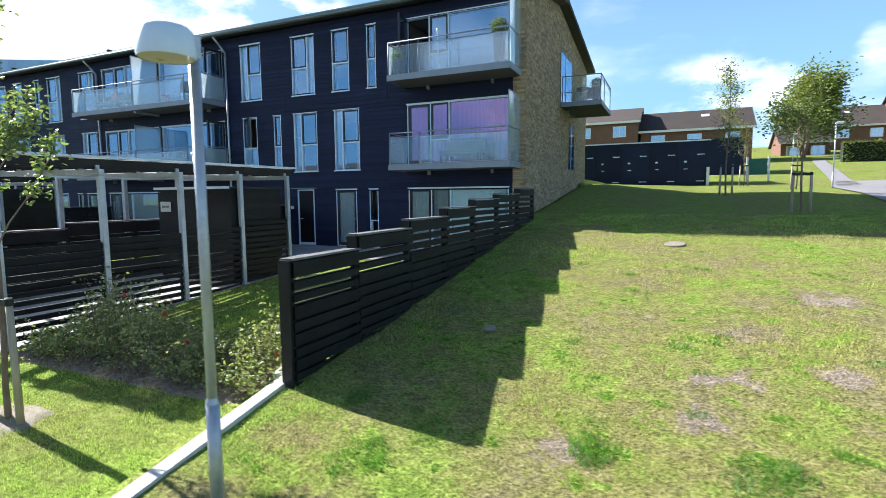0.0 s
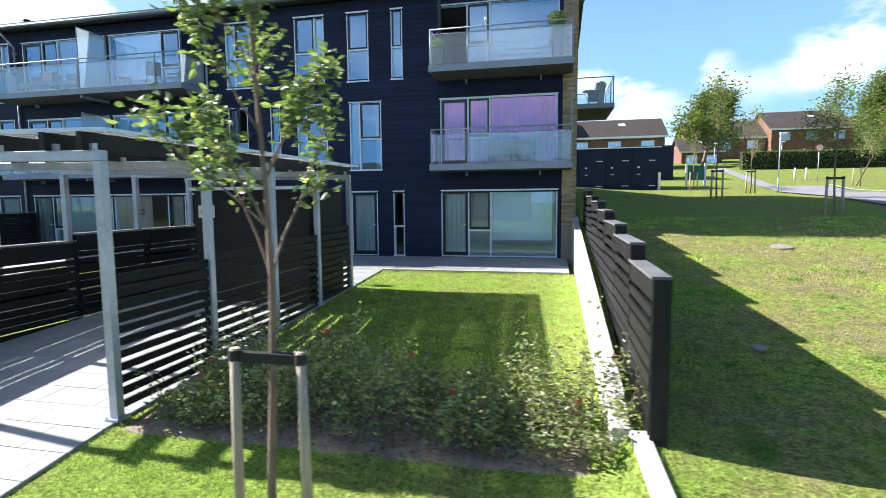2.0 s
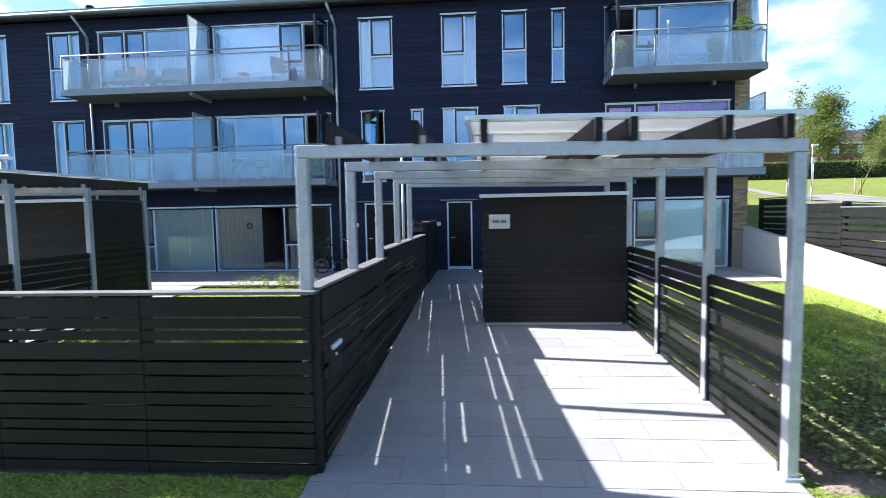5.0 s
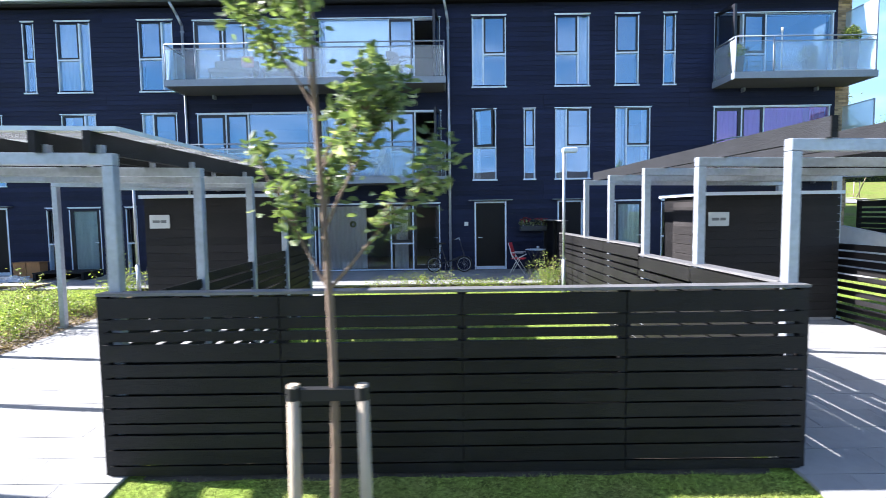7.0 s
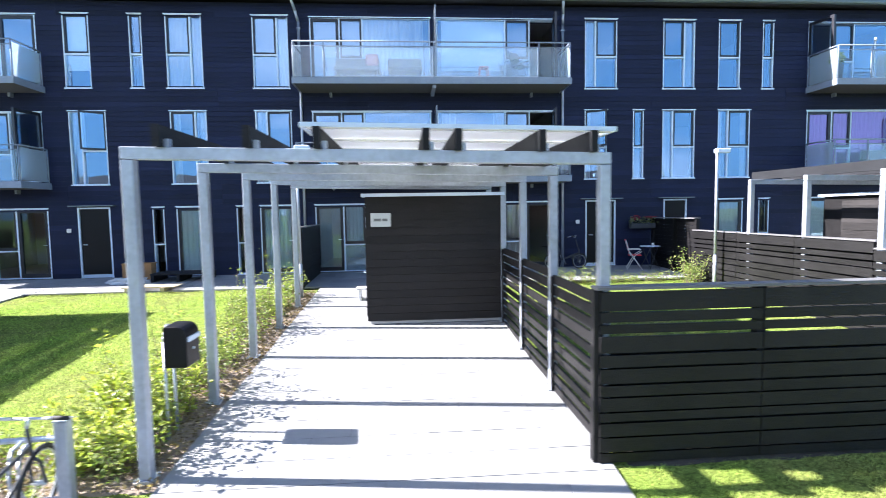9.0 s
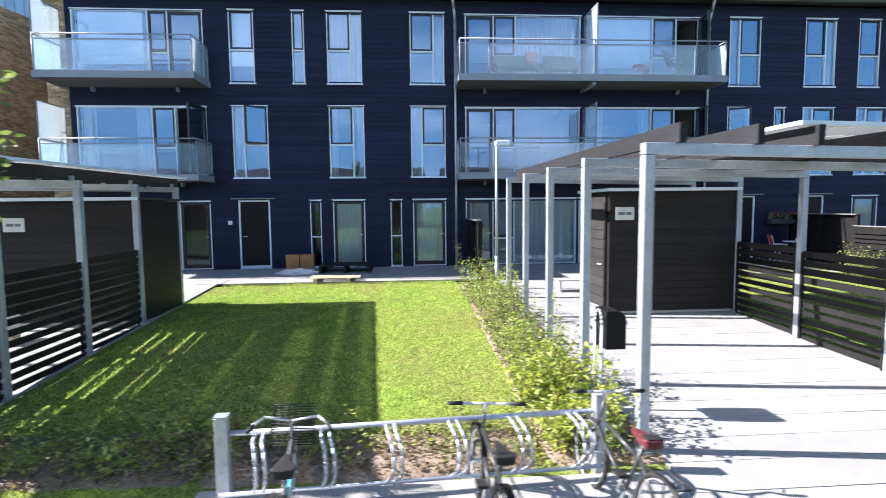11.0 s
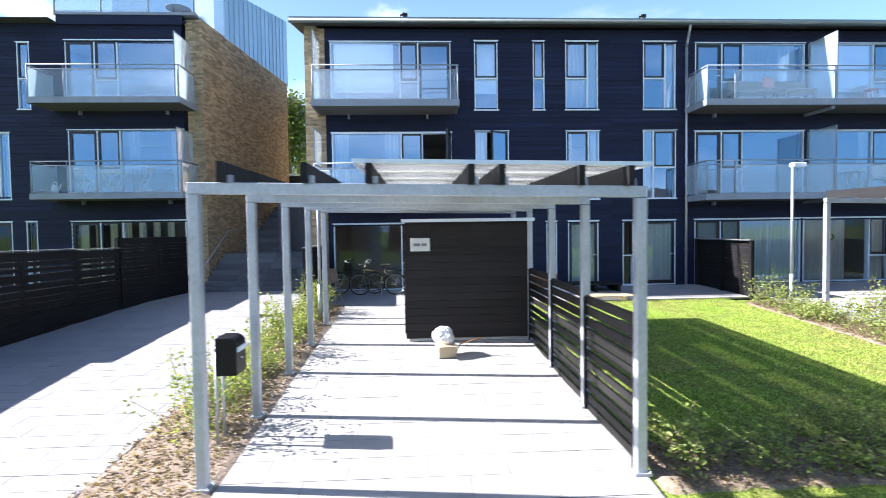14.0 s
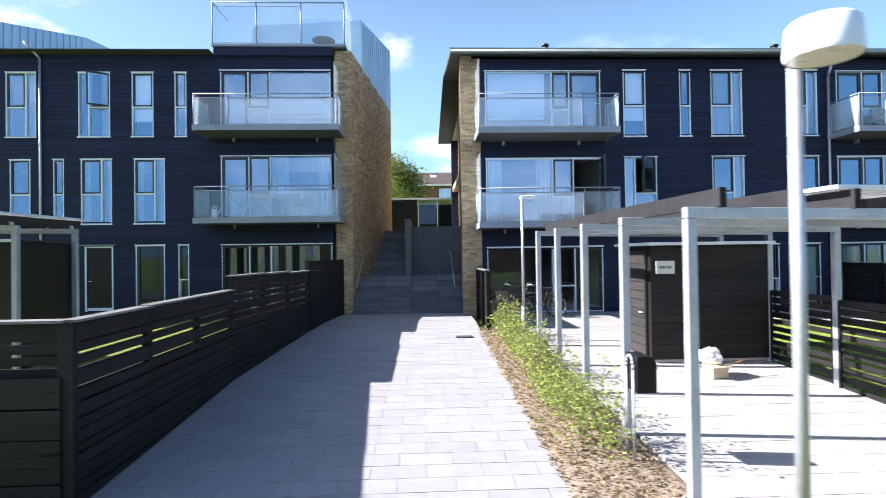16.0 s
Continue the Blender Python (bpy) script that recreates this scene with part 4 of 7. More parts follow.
def fence(label, pts, both=True, cap=True, solid_from=None, twice=0.0, slits=()):
    """Slatted timber fence. pts: (x, y, top, bottom) at each post; a panel takes the top and bottom of its first post."""
    x, y = pts[0][:2]
    f = thing("slatted_fence", label, "fence", x, y, pts[0][3], group="slatted fences")
    zb = pts[0][3]
    for i, (a, b) in enumerate(zip(pts, pts[1:])):
        d = Vector((b[0] - a[0], b[1] - a[1], 0))
        L, ang = d.length, math.atan2(d.y, d.x)
        base = Matrix.Translation((a[0] - x, a[1] - y, -zb)) @ Matrix.Rotation(ang, 4, "Z")
        top, bot = a[2], a[3]

        def piece(name, x0, x1, y0, y1, z0, z1, m=WOOD, label=""):
            loc = Matrix.LocRotScale(((x0 + x1) / 2, (y0 + y1) / 2, (z0 + z1) / 2), None, (x1 - x0, y1 - y0, z1 - z0))
            shared(name, unit(m), f, base @ loc, label)

        piece("post", -0.045, 0.045, -0.045, 0.045, bot, top - 0.03)
        if cap:
            piece("cap_board", -0.03, L + 0.03, -0.085, 0.085, top - 0.026, top, CAP, "worn grey cap board")
        z, k = top - 0.045, 0
        full = solid_from is not None and i >= solid_from
        while z > bot + 0.04:
            h = min(BOARDS[k % len(BOARDS)], z - bot)
            jit = 0.004 * ((k * 7 + i * 3) % 3 - 1)
            gap = 0.004 if full else slits[min(k, len(slits) - 1)] if slits else 0.034 if twice and twice < 0.05 else 0.024 if abs(d.y) > abs(d.x) and twice < 0.07 else 0.033
            for o in (-twice, twice) if twice else (-0.06,):
                dz = -0.1 + 0.006 * ((k * 5 + i * 3) % 4 - 1.5) if twice > 0.07 and o < 0 else 0.0
                piece("board", 0.005, L - 0.005, o - 0.014 + jit, o + 0.014 + jit, z - h + dz, z + (dz if k else 0.0))
            if both and not twice and not full and k > 3:
                piece("backing_board", 0.005, L - 0.005, 0.046, 0.07, z - 0.03, z + 0.118)
            z -= h + gap
            k += 1
    a = pts[-1]
    p = pts[-2]
    block("post", WOOD, f, a[0] - x - 0.045, a[0] - x + 0.045, a[1] - y - 0.045, a[1] - y + 0.045, p[3] - zb, p[2] - zb - 0.03)
    return f


# the fence that steps up the slope, boarded on both sides
ys = [4.47, 5.81, 7.33, 8.85, 10.36, 12.01, 13.84, 15.5]
tops = [1.05, 1.24, 1.38, 1.54, 1.70, 1.82, 1.98, 1.98]
rf = fence("black slatted timber fence stepping up the grass slope", [(-3.47, y, t, hill(y) - 0.03 if i else -0.55) for i, (y, t) in enumerate(zip(ys, tops))], twice=0.06, slits=(0.055, 0.06, 0.05, 0.034))
block("end_board", WOOD, rf, -0.075, 0.075, -0.075, -0.05, 0.0, 1.58)
for i in range(1, 7):
    block("end_board", WOOD, rf, -0.075, 0.075, ys[i] - 4.47 - 0.075, ys[i] - 4.47 - 0.05, tops[i - 1] + 0.55, tops[i] + 0.52)

# front of the middle yard
fence("black slatted timber fence across the front of the yard", [(x, 4.24, 1.05, -0.6) for x in (-19.23, -17.66, -16.06, -14.62, -13.05)], slits=(0.016, 0.026, 0.028, 0.026, 0.02, 0.018))
# along the drive, from the front corner back to the terrace
fence("black slatted timber fence beside the drive, stepping up", [(-13.11, y, t, b) for y, t, b in ((4.37, 1.06, -0.54), (6.0, 1.05, -0.48), (7.66, 1.18, -0.4), (9.42, 1.18, -0.3), (11.23, 1.18, -0.22), (13.1, 1.15, -0.14))], twice=0.078, slits=(0.033, 0.034, 0.031, 0.029, 0.025))
fence("black close-boarded timber screen at the terrace", [(-13.06, y, 1.5, -0.16) for y in (13.12, 14.3, 15.6)], solid_from=0)


def side_fence(x, label, dy):
    """Close boards above, open slats below, between the carport posts, stepping up from bay to bay."""
    rows = [(y + dy, t, yard(y + dy + 0.7, x)) for y, t in ((4.3, 0.96), (5.94, 1.02), (7.58, 1.07), (9.22, 1.19), (10.86, 1.15))]
    f = thing("slatted_fence", label, "fence", x, rows[0][0], rows[0][2], group="slatted fences")
    y0, z0 = rows[0][0], rows[0][2]
    for n, ((ya, top, bot), (yb, _, _)) in enumerate(zip(rows, rows[1:])):
        for e in (ya + 0.075, yb - 0.075):
            block("batten", WOOD, f, -0.045, -0.017, e - y0 - 0.022, e - y0 + 0.022, bot - z0 - 0.03, top - z0 - 0.02)
        z, k = top, 0
        while z > bot + 0.05:
            h, gap = (0.108, 0.032) if k < 4 else (0.085, 0.052)
            jit = 0.003 * ((k * 5 + n) % 3 - 1)
            block("board", WOOD, f, -0.013 + jit, 0.013 + jit, ya - y0 + 0.053, yb - y0 - 0.053, max(z - h, bot) - z0, z - z0)
            z -= h + gap
            k += 1
    return f


fence("black close-boarded timber screen between the terraces", [(-23.7, y, 1.45, -0.14) for y in (12.95, 14.3, 15.66)], solid_from=0)
fence("black close-boarded timber screen at the end of the terrace", [(-35.6, y, 1.42, -0.2) for y in (13.1, 14.3, 15.66)], solid_from=0)

# ---------- paving ----------


def paving(name, label, x0, x1, y0, y1, sx, sy, parts=True, z=None, m=None):
    """Slabs laid in half bond on a bed that follows the fall of the ground."""
    f = z or (lambda y: yard(y, (x0 + x1) / 2))
    p = thing(name, label, "paving", x0, y0, 0, kind="structure")
    bm = bmesh.new()
    n = max(1, int((y1 - y0) / 0.8))
    for i in range(n):
        a, b = y0 + (y1 - y0) * i / n, y0 + (y1 - y0) * (i + 1) / n
        q = [bm.verts.new(v) for v in ((0, a - y0, f(a) + 0.004), (x1 - x0, a - y0, f(a) + 0.004), (x1 - x0, b - y0, f(b) + 0.004), (0, b - y0, f(b) + 0.004))]
        bm.faces.new(q)
    part("joint_bed", bm, JOINT, p)
    m_slab = m or PAVE
    rnd = random.Random(int(abs(x0) * 10))
    made, rest = 0, bmesh.new()
    y, r = y0, 0
    while y < y1 - 0.03:
        b = min(y + sy, y1)
        ang = math.atan2(f(b) - f(y), b - y)
        x = x0 - (sx / 2 if r % 2 else 0)
        while x < x1 - 0.01:
            a, c = max(x, x0), min(x + sx, x1)
            if c - a > 0.05:
                zc = (f(y) + f(b)) / 2 + 0.012 + rnd.uniform(-0.0015, 0.0015)
                mm = Matrix.LocRotScale(((a + c) / 2 - x0, (y + b) / 2 - y0, zc - 0.02), Euler((ang + rnd.uniform(-0.002, 0.002), rnd.uniform(-0.002, 0.002), 0)), (c - a - 0.006, b - y - 0.006, 0.04))
                if parts and made < 300:
                    shared("slab", unit(m_slab), p, mm)
                    made += 1
                else:
                    box(rest, -0.5, 0.5, -0.5, 0.5, -0.5, 0.5, mm)
            x += sx
        y += sy
        r += 1
    if len(rest.verts):
        tagged(part("slab_field", rest, m_slab, p), kind="stuff")
    else:
        rest.free()
    return p


DRIVES = [(-13.1, -8.92), (-23.2, -19.1), (-34.58, -30.47)]
terr = lambda y: -0.125 + 0.025 * (y - 13.0)
paving("pavement", "pale concrete slab terrace along the facade", -27.0, -3.98, 13.05, FACE - 0.04, 0.6, 0.6, z=terr)
paving("pavement", "pale concrete slab terrace behind the lawn", -30.36, -27.01, 13.05, FACE - 0.04, 0.6, 0.6, z=terr)
paving("pavement", "pale concrete slab terrace behind the drive", -35.2, -30.37, 13.05, FACE - 0.04, 0.6, 0.6, z=terr)
for a, b in DRIVES:
    paving("pavement", "pale concrete slab drive under the carport", a, b, 2.4, 13.03, 0.8, 0.42)
paving("pavement", "grey concrete slab path to the stairs between the buildings", -40.72, -35.84, 2.4, 16.2, 0.62, 0.3, m=PATHSLAB)
paving("pavement", "pale slab apron under the cycle stand", -27.4, -23.21, 1.9, 3.98, 0.8, 0.42)

# ---------- carports ----------
FRAMES_Y = [4.3, 5.94, 7.58, 9.22, 10.86]


def carport(x0, x1, dy, zl, zr):
    """zl, zr: the underside of the front crossbeam at its two ends; the frames lean a little to one side for the run-off."""
    base = yard(FRAMES_Y[0] + dy, x0)
    c = thing("carport", "galvanised steel carport with dark rafters and a milky sheet roof", "carport", x0, FRAMES_Y[0] + dy, base, group="carports")
    L, yb, up = x1 - x0, FRAMES_Y[0], 0.01
    fall = (zr - zl) / L
    z0 = zl - base

    def lay(name, m, *dims, label="", bevel=0.0):
        """Boxes that follow the lie of the roof; heights are over the beam's underside."""
        bm = bmesh.new()
        for d in dims:
            box(bm, *d)
        for v in bm.verts:
            v.co.z += z0 + fall * v.co.x + up * v.co.y
        return part(name, bm, m, c, label, bevel)

    for y in FRAMES_Y:
        v, g = y - yb, yard(y + dy, x0) - base
        for x in (0, L):
            boxes("post", c, STEEL, (x - 0.05, x + 0.05, v - 0.05, v + 0.05, g - 0.02, z0 + fall * x + up * v - 0.004), bevel=0.006)
            foot = boxes("base_plate", c, STEEL, (x - 0.085, x + 0.085, v - 0.085, v + 0.085, g, g + 0.028))
            for p, q in ((-0.07, -0.07), (0.07, -0.07), (-0.07, 0.07), (0.07, 0.07)):
                bars("bolt", foot, STEEL, [(x + p, v + q, g + 0.02), (x + p, v + q, g + 0.045)], r=0.009, n=6)
        lay("crossbeam", STEEL, (-0.05, L + 0.05, v - 0.05, v + 0.05, 0.0, 0.108), bevel=0.006)
    for u in (0.066, 0.244, 0.384, 0.61, 0.678, 0.857, 0.97):
        x = u * L
        lay("rafter", RAFTER, (x - 0.03, x + 0.03, -0.1, 6.9, 0.11, 0.29), label="weathered dark timber rafter")
        lay("rafter_end", WOOD, (x - 0.032, x + 0.032, -0.112, -0.101, 0.104, 0.293), label="black painted rafter end")
        for y in FRAMES_Y:
            lay("angle_bracket", STEEL, (x + 0.032, x + 0.075, y - yb - 0.03, y - yb + 0.03, 0.11, 0.18))
    s0 = 0.36 * L
    for k in range(9):
        y = 0.0 + k * 0.84
        lay("purlin", WHITE, (s0, L + 0.06, y, y + 0.045, 0.292, 0.312), label="pale batten")
    lay("roof_sheet", POLY, (s0 - 0.03, L + 0.08, -0.02, 6.93, 0.314, 0.324), label="milky polycarbonate sheet")
    lay("edge_trim", ALU, (s0 - 0.05, L + 0.1, -0.05, -0.022, 0.3, 0.338), (L + 0.082, L + 0.11, -0.022, 6.93, 0.3, 0.338), (s0 - 0.058, s0 - 0.032, -0.022, 6.93, 0.3, 0.338))
    return c


def number_bars(parent, x, y, z):
    """The plate with its dark bars."""
    boxes("plate", parent, PLATE, (x, x + 0.37, y - 0.012, y, z, z + 0.25), label="pale number plate", bevel=0.003)
    for a, b in ((0.06, 0.19), (0.21, 0.31)):
        boxes("plate_mark", parent, MARK, (x + a, x + b, y - 0.016, y - 0.0125, z + 0.1, z + 0.15), label="dark bar on the plate")


def shed(x0, x1, y0, y1, zt):
    zb = yard(y0, x0) + 0.02
    s = thing("storage_shed", "black board-clad storage shed inside the carport with a pale roof edge", "shed", x0, y0, zb, group="storage sheds")
    L, D, h = x1 - x0, y1 - y0, zt - zb
    boxes("body", s, WOOD, (0.03, L - 0.03, 0.03, D - 0.03, 0.06, h))
    boxes("plinth", s, CONC, (0.05, L - 0.05, 0.05, D - 0.05, 0, 0.058))
    z, k = 0.06, 0
    while z < h - 0.02:
        t = min(z + 0.1405, h)
        block("cladding_board", SHEDWOOD, s, 0, L, 0.004, 0.028, z, t)
        block("cladding_board", SHEDWOOD, s, L - 0.028, L - 0.004, 0.03, D, z, t)
        z += 0.145
        k += 1
    boxes("roof", s, ROOF, (-0.04, L + 0.02, -0.04, D + 0.05, h + 0.012, h + 0.05))
    boxes("roof_edge", s, ALU, (-0.05, L + 0.03, -0.062, -0.042, h, h + 0.06), (-0.062, -0.042, -0.062, D + 0.05, h, h + 0.06), label="pale metal roof edge")
    d = boxes("door", s, DARKSLAT, (-0.012, 0.028, 0.2, 1.15, 0.1, h - 0.1), label="slatted timber door")
    for i in range(11):
        zz = 0.12 + i * (h - 0.3) / 11
        if i == 9:
            continue
        boxes("door_slat", d, DARKSLAT, (-0.028, -0.013, 0.22, 1.13, zz, zz + (h - 0.3) / 11 - 0.02))
    bars("door_handle", d, ALU, [(-0.03, 0.3, 0.95), (-0.07, 0.3, 0.95), (-0.07, 0.42, 0.95)], r=0.012)
    number_bars(s, 0.1, -0.008, h - 0.55)
    return s


for x0, x1, dy, zl, zr in ((-13.12, -8.96, 0.0, 2.215, 2.155), (-23.34, -19.15, 0.0, 2.25, 2.17), (-34.71, -30.51, 0.15, 2.175, 2.1), (-49.4, -44.9, 0.2, 2.42, 2.35)):
    carport(x0, x1, dy, zl, zr)
shed(-47.4, -44.98, 9.5, 11.1, 2.2)
shed(-11.54, -9.06, 9.0, 10.7, 1.97)
shed(-21.72, -19.16, 9.2, 10.85, 2.06)
shed(-32.9, -30.46, 9.34, 11.0, 1.97)
side_fence(-8.96, "black slatted timber fence between carport and garden", 0.0)
side_fence(-19.15, "black slatted timber fence between carport and yard", 0.0)
side_fence(-30.51, "black slatted timber fence between carport and lawn", 0.15)

# ---------- lamps ----------


def street_lamp(x, y, z, height, face=0.0):
    s = thing("street_lamp", "pale steel lamp post with a drum-shaped head", "street lamp", x, y, z, face, group="lamp posts along the gardens")
    bars("lower_pole", s, STEEL, [(0, 0, -0.05), (0, 0, 0.88)], r=0.052, n=14)
    bars("upper_pole", s, STEEL, [(0, 0, 0.88), (0, 0, height)], r=0.038, n=12)
    bm = bmesh.new()
    tube(bm, (0, 0, 0.881), (0, 0, 0.93), 0.052, 0.039, 14, caps=False)
    part("collar", bm, STEEL, s)
    bm = bmesh.new()
    n = 20
    c = Vector((-0.215, 0, height - 0.05))
    rings = []
    for r, dz in ((0.02, 0.12), (0.15, 0.115), (0.172, 0.09), (0.186, -0.065), (0.178, -0.085)):
        rings.append([bm.verts.new((c.x + r * math.cos(2 * math.pi * i / n), c.y + r * math.sin(2 * math.pi * i / n), c.z + dz)) for i in range(n)])
    for a, b in zip(rings, rings[1:]):
        for i in range(n):
            bm.faces.new((a[i], b[i], b[(i + 1) % n], a[(i + 1) % n])).smooth = True
    bm.faces.new(rings[0])
    head = part("lamp_head", bm, ALU, s, "pale drum-shaped lamp head")
    bars("diffuser", head, DIFFUSER, [(c.x, c.y, c.z - 0.08), (c.x, c.y, c.z - 0.068)], r=0.175, n=20, label="cream lens")
    boxes("neck", s, STEEL, (-0.06, 0.04, -0.04, 0.04, height - 0.09, height + 0.07), bevel=0.008)
    return s


def path_lamp(x, y, z, height):
    s = thing("path_lamp", "slim pale lamp post with a small flat head", "lamp post", x, y, z, group="slim lamp posts")
    bars("lower_pole", s, STEEL, [(0, 0, -0.05), (0, 0, 0.8)], r=0.045, n=10)
    bars("upper_pole", s, STEEL, [(0, 0, 0.8), (0, 0, height)], r=0.032, n=10)
    boxes("lamp_head", s, ALU, (-0.04, 0.3, -0.09, 0.09, height - 0.02, height + 0.09), bevel=0.02)
    return s


DIFFUSER = mat("cream_lamp_lens", (0.62, 0.56, 0.42), 0.3, vary=0.06)
street_lamp(-2.65, 2.64, -0.7, 3.5, 90)
street_lamp(-35.15, 2.42, -0.8, 3.82, 90)
path_lamp(-13.4, 11.73, yard(11.73), 3.3)
path_lamp(-23.45, 11.8, yard(11.8), 3.45)
path_lamp(-34.95, 11.6, yard(11.6, -35), 3.34)

# ---------- plants ----------


def leaf_quads(verts, faces, p, size, rnd, up=0.4):
    """One leaf: a pointed oval, folded along its middle."""
    d = Vector((rnd.gauss(0, 1), rnd.gauss(0, 1), rnd.gauss(0, 1) * up)).normalized()
    s = d.cross(Vector((rnd.gauss(0, 1), rnd.gauss(0, 1), rnd.gauss(0, 1)))).normalized()
    n = d.cross(s).normalized() * size * 0.1
    k = len(verts)
    verts.extend((p, p + d * size * 0.3 + s * size * 0.24 + n, p + d * size * 0.7 + s * size * 0.2 + n, p + d * size - n, p + d * size * 0.7 - s * size * 0.2 + n, p + d * size * 0.3 - s * size * 0.24 + n))
    faces.extend(((k, k + 1, k + 2, k + 3), (k, k + 3, k + 4, k + 5)))


def leaf_part(name, parent, verts, faces, material, label=""):
    me = bpy.data.meshes.new(name)
    me.from_pydata([tuple(v) for v in verts], [], faces)
    me.update()
    me.materials.append(material)
    ob = new(name, me)
    ob.parent = parent
    tagged(ob, label)
    return ob


def limbs(bm, a, d, length, r, depth, rnd, tips, spread=0.6, rise=0.25, short=(0.3, 0.55)):
    """A tapered limb with side branches."""
    p, n = Vector(a), 4
    for i in range(n):
        q = p + d * (length / n)
        d = (d + Vector((rnd.gauss(0, 0.09), rnd.gauss(0, 0.09), rnd.gauss(0.03, 0.05)))).normalized()
        r2 = r * (1 - 0.7 * (i + 1) / n) + 0.002
        tube(bm, p, q, r * (1 - 0.7 * i / n) + 0.002, r2, 6, caps=False)
        if i:
            tips.append((q.copy(), depth))
        if depth > 0 and i > 0:
            for _ in range(2):
                e = (d + Vector((rnd.gauss(0, spread), rnd.gauss(0, spread), rnd.gauss(rise, 0.2)))).normalized()
                limbs(bm, q, e, length * rnd.uniform(*short), r2 * 0.7, depth - 1, rnd, tips, spread, rise, short)
        p = q


def tree(x, y, z, height, crown0, radius, seed, leaves, leaf_size, material, label, trunk_r=0.035, stakes=True, stake_dx=0.42, stake_h=1.22, lean=0.0, cone=0.6, name="young_tree", per=0.085, upright=1.0, arms=0, short=(0.3, 0.55)):
    rnd = random.Random(seed)
    t = thing(name, label, "tree", x, y, z, group="trees")
    bm = bmesh.new()
    tips = []
    p, n = Vector((0, 0, -0.05)), 14
    for i in range(n):
        f = (i + 1) / n
        q = Vector((lean * f + 0.03 * math.sin(f * 7 + seed), 0.03 * math.cos(f * 5 + seed), height * 0.96 * f))
        r0, r1 = trunk_r * (1 - 0.85 * (i / n)), trunk_r * (1 - 0.85 * f)
        tube(bm, p, q, r0, r1, 8, caps=False)
        if q.z > crown0:
            g = (q.z - crown0) / (height - crown0)
            for k in range(arms or (3 if trunk_r < 0.06 else 4)):
                a = rnd.uniform(0, 6.28)
                reach = radius * (1 - cone * g) * rnd.uniform(0.75, 1.2)
                d = Vector((math.cos(a), math.sin(a), rnd.uniform(0.5, 1.5) * upright + 0.5 * g)).normalized()
                limbs(bm, q, d, reach, r1 * 0.42, 1, rnd, tips, short=short)
        p = q
    tips.append((p, 0))
    part("trunk", bm, BARK, t)
    verts, faces = [], []
    for i in range(leaves):
        c, _ = tips[rnd.randrange(len(tips))]
        off = Vector((rnd.gauss(0, per), rnd.gauss(0, per), rnd.gauss(0, per)))
        leaf_quads(verts, faces, c + off, leaf_size * rnd.uniform(0.6, 1.25), rnd)
    leaf_part("crown", t, verts, faces, material)
    if stakes:
        for s, w in ((-1, 0.0), (1, 0.0)):
            sx = s * stake_dx / 2
            bm = bmesh.new()
            tube(bm, (sx * 1.08, -0.02, -0.1), (sx, -0.02, stake_h), 0.04, 0.036, 10)
            st = part("stake", bm, STAKE, t, "round pine stake")
            bm = bmesh.new()
            tube(bm, (sx, -0.02, stake_h - 0.09), (sx, -0.02, stake_h - 0.015), 0.043, 0.043, 10, caps=False)
            part("strap_end", bm, RUBBER, st, "black rubber strap")
        boxes("tie_strap", t, RUBBER, (-stake_dx / 2, stake_dx / 2, -0.03, 0.03, stake_h - 0.1, stake_h - 0.03), label="black rubber tie strap")
    return t


def shrub_row(name, label, x0, x1, y0, y1, h, n_stems, n_leaves, size, material, seed, f=None, flowers=0):
    """A row of loose shrubs: arching stems with leaves along them."""
    rnd = random.Random(seed)
    f = f or (lambda v: yard(v, (x0 + x1) / 2))
    t = thing(name, label, "shrubs", (x0 + x1) / 2, y0, f(y0))
    z00 = f(y0)
    cx = (x0 + x1) / 2
    bm = bmesh.new()
    verts, faces, tops = [], [], []
    for i in range(n_stems):
        u, v = rnd.uniform(x0, x1), rnd.uniform(y0, y1)
        g = f(v) - z00
        b = Vector((u - cx, v - y0, g - 0.02))
        hh = h * (rnd.uniform(0.5, 1.1) if rnd.random() < 0.9 else rnd.uniform(1.15, 1.5)) * (0.8 + 0.35 * math.sin(v * 2.1 + u * 1.7 + seed))
        tip = b + Vector((rnd.gauss(0, 0.16), rnd.gauss(0, 0.16), hh))
        mid = (b + tip) / 2 + Vector((rnd.gauss(0, 0.04), rnd.gauss(0, 0.04), 0.03))
        tube(bm, b, mid, 0.006, 0.004, 4, caps=False)
        tube(bm, mid, tip, 0.004, 0.002, 4, caps=False)
        tops.append(tip)
        for k in range(n_leaves):
            w = rnd.uniform(0.12, 1.0)
            p = b.lerp(mid, w * 2) if w < 0.5 else mid.lerp(tip, w * 2 - 1)
            p = p + Vector((rnd.gauss(0, 0.06), rnd.gauss(0, 0.06), rnd.gauss(0, 0.04)))
            leaf_quads(verts, faces, p, size * rnd.uniform(0.6, 1.3), rnd)
    tagged(part("stem_mass", bm, BARK, t), kind="stuff")
    leaf_part("foliage", t, verts, faces, material)
    if flowers:
        bm = bmesh.new()
        for p in rnd.sample(tops, flowers):
            for k in range(7):
                m = Matrix.Translation(p + Vector((rnd.gauss(0, 0.012), rnd.gauss(0, 0.012), rnd.gauss(0, 0.01)))) @ Euler((rnd.uniform(0, 6), rnd.uniform(0, 6), 0)).to_matrix().to_4x4()
                box(bm, -0.02, 0.02, -0.016, 0.016, -0.003, 0.003, m)
        part("blossoms", bm, PETAL, t, "pink and red rose blossoms")
    return t


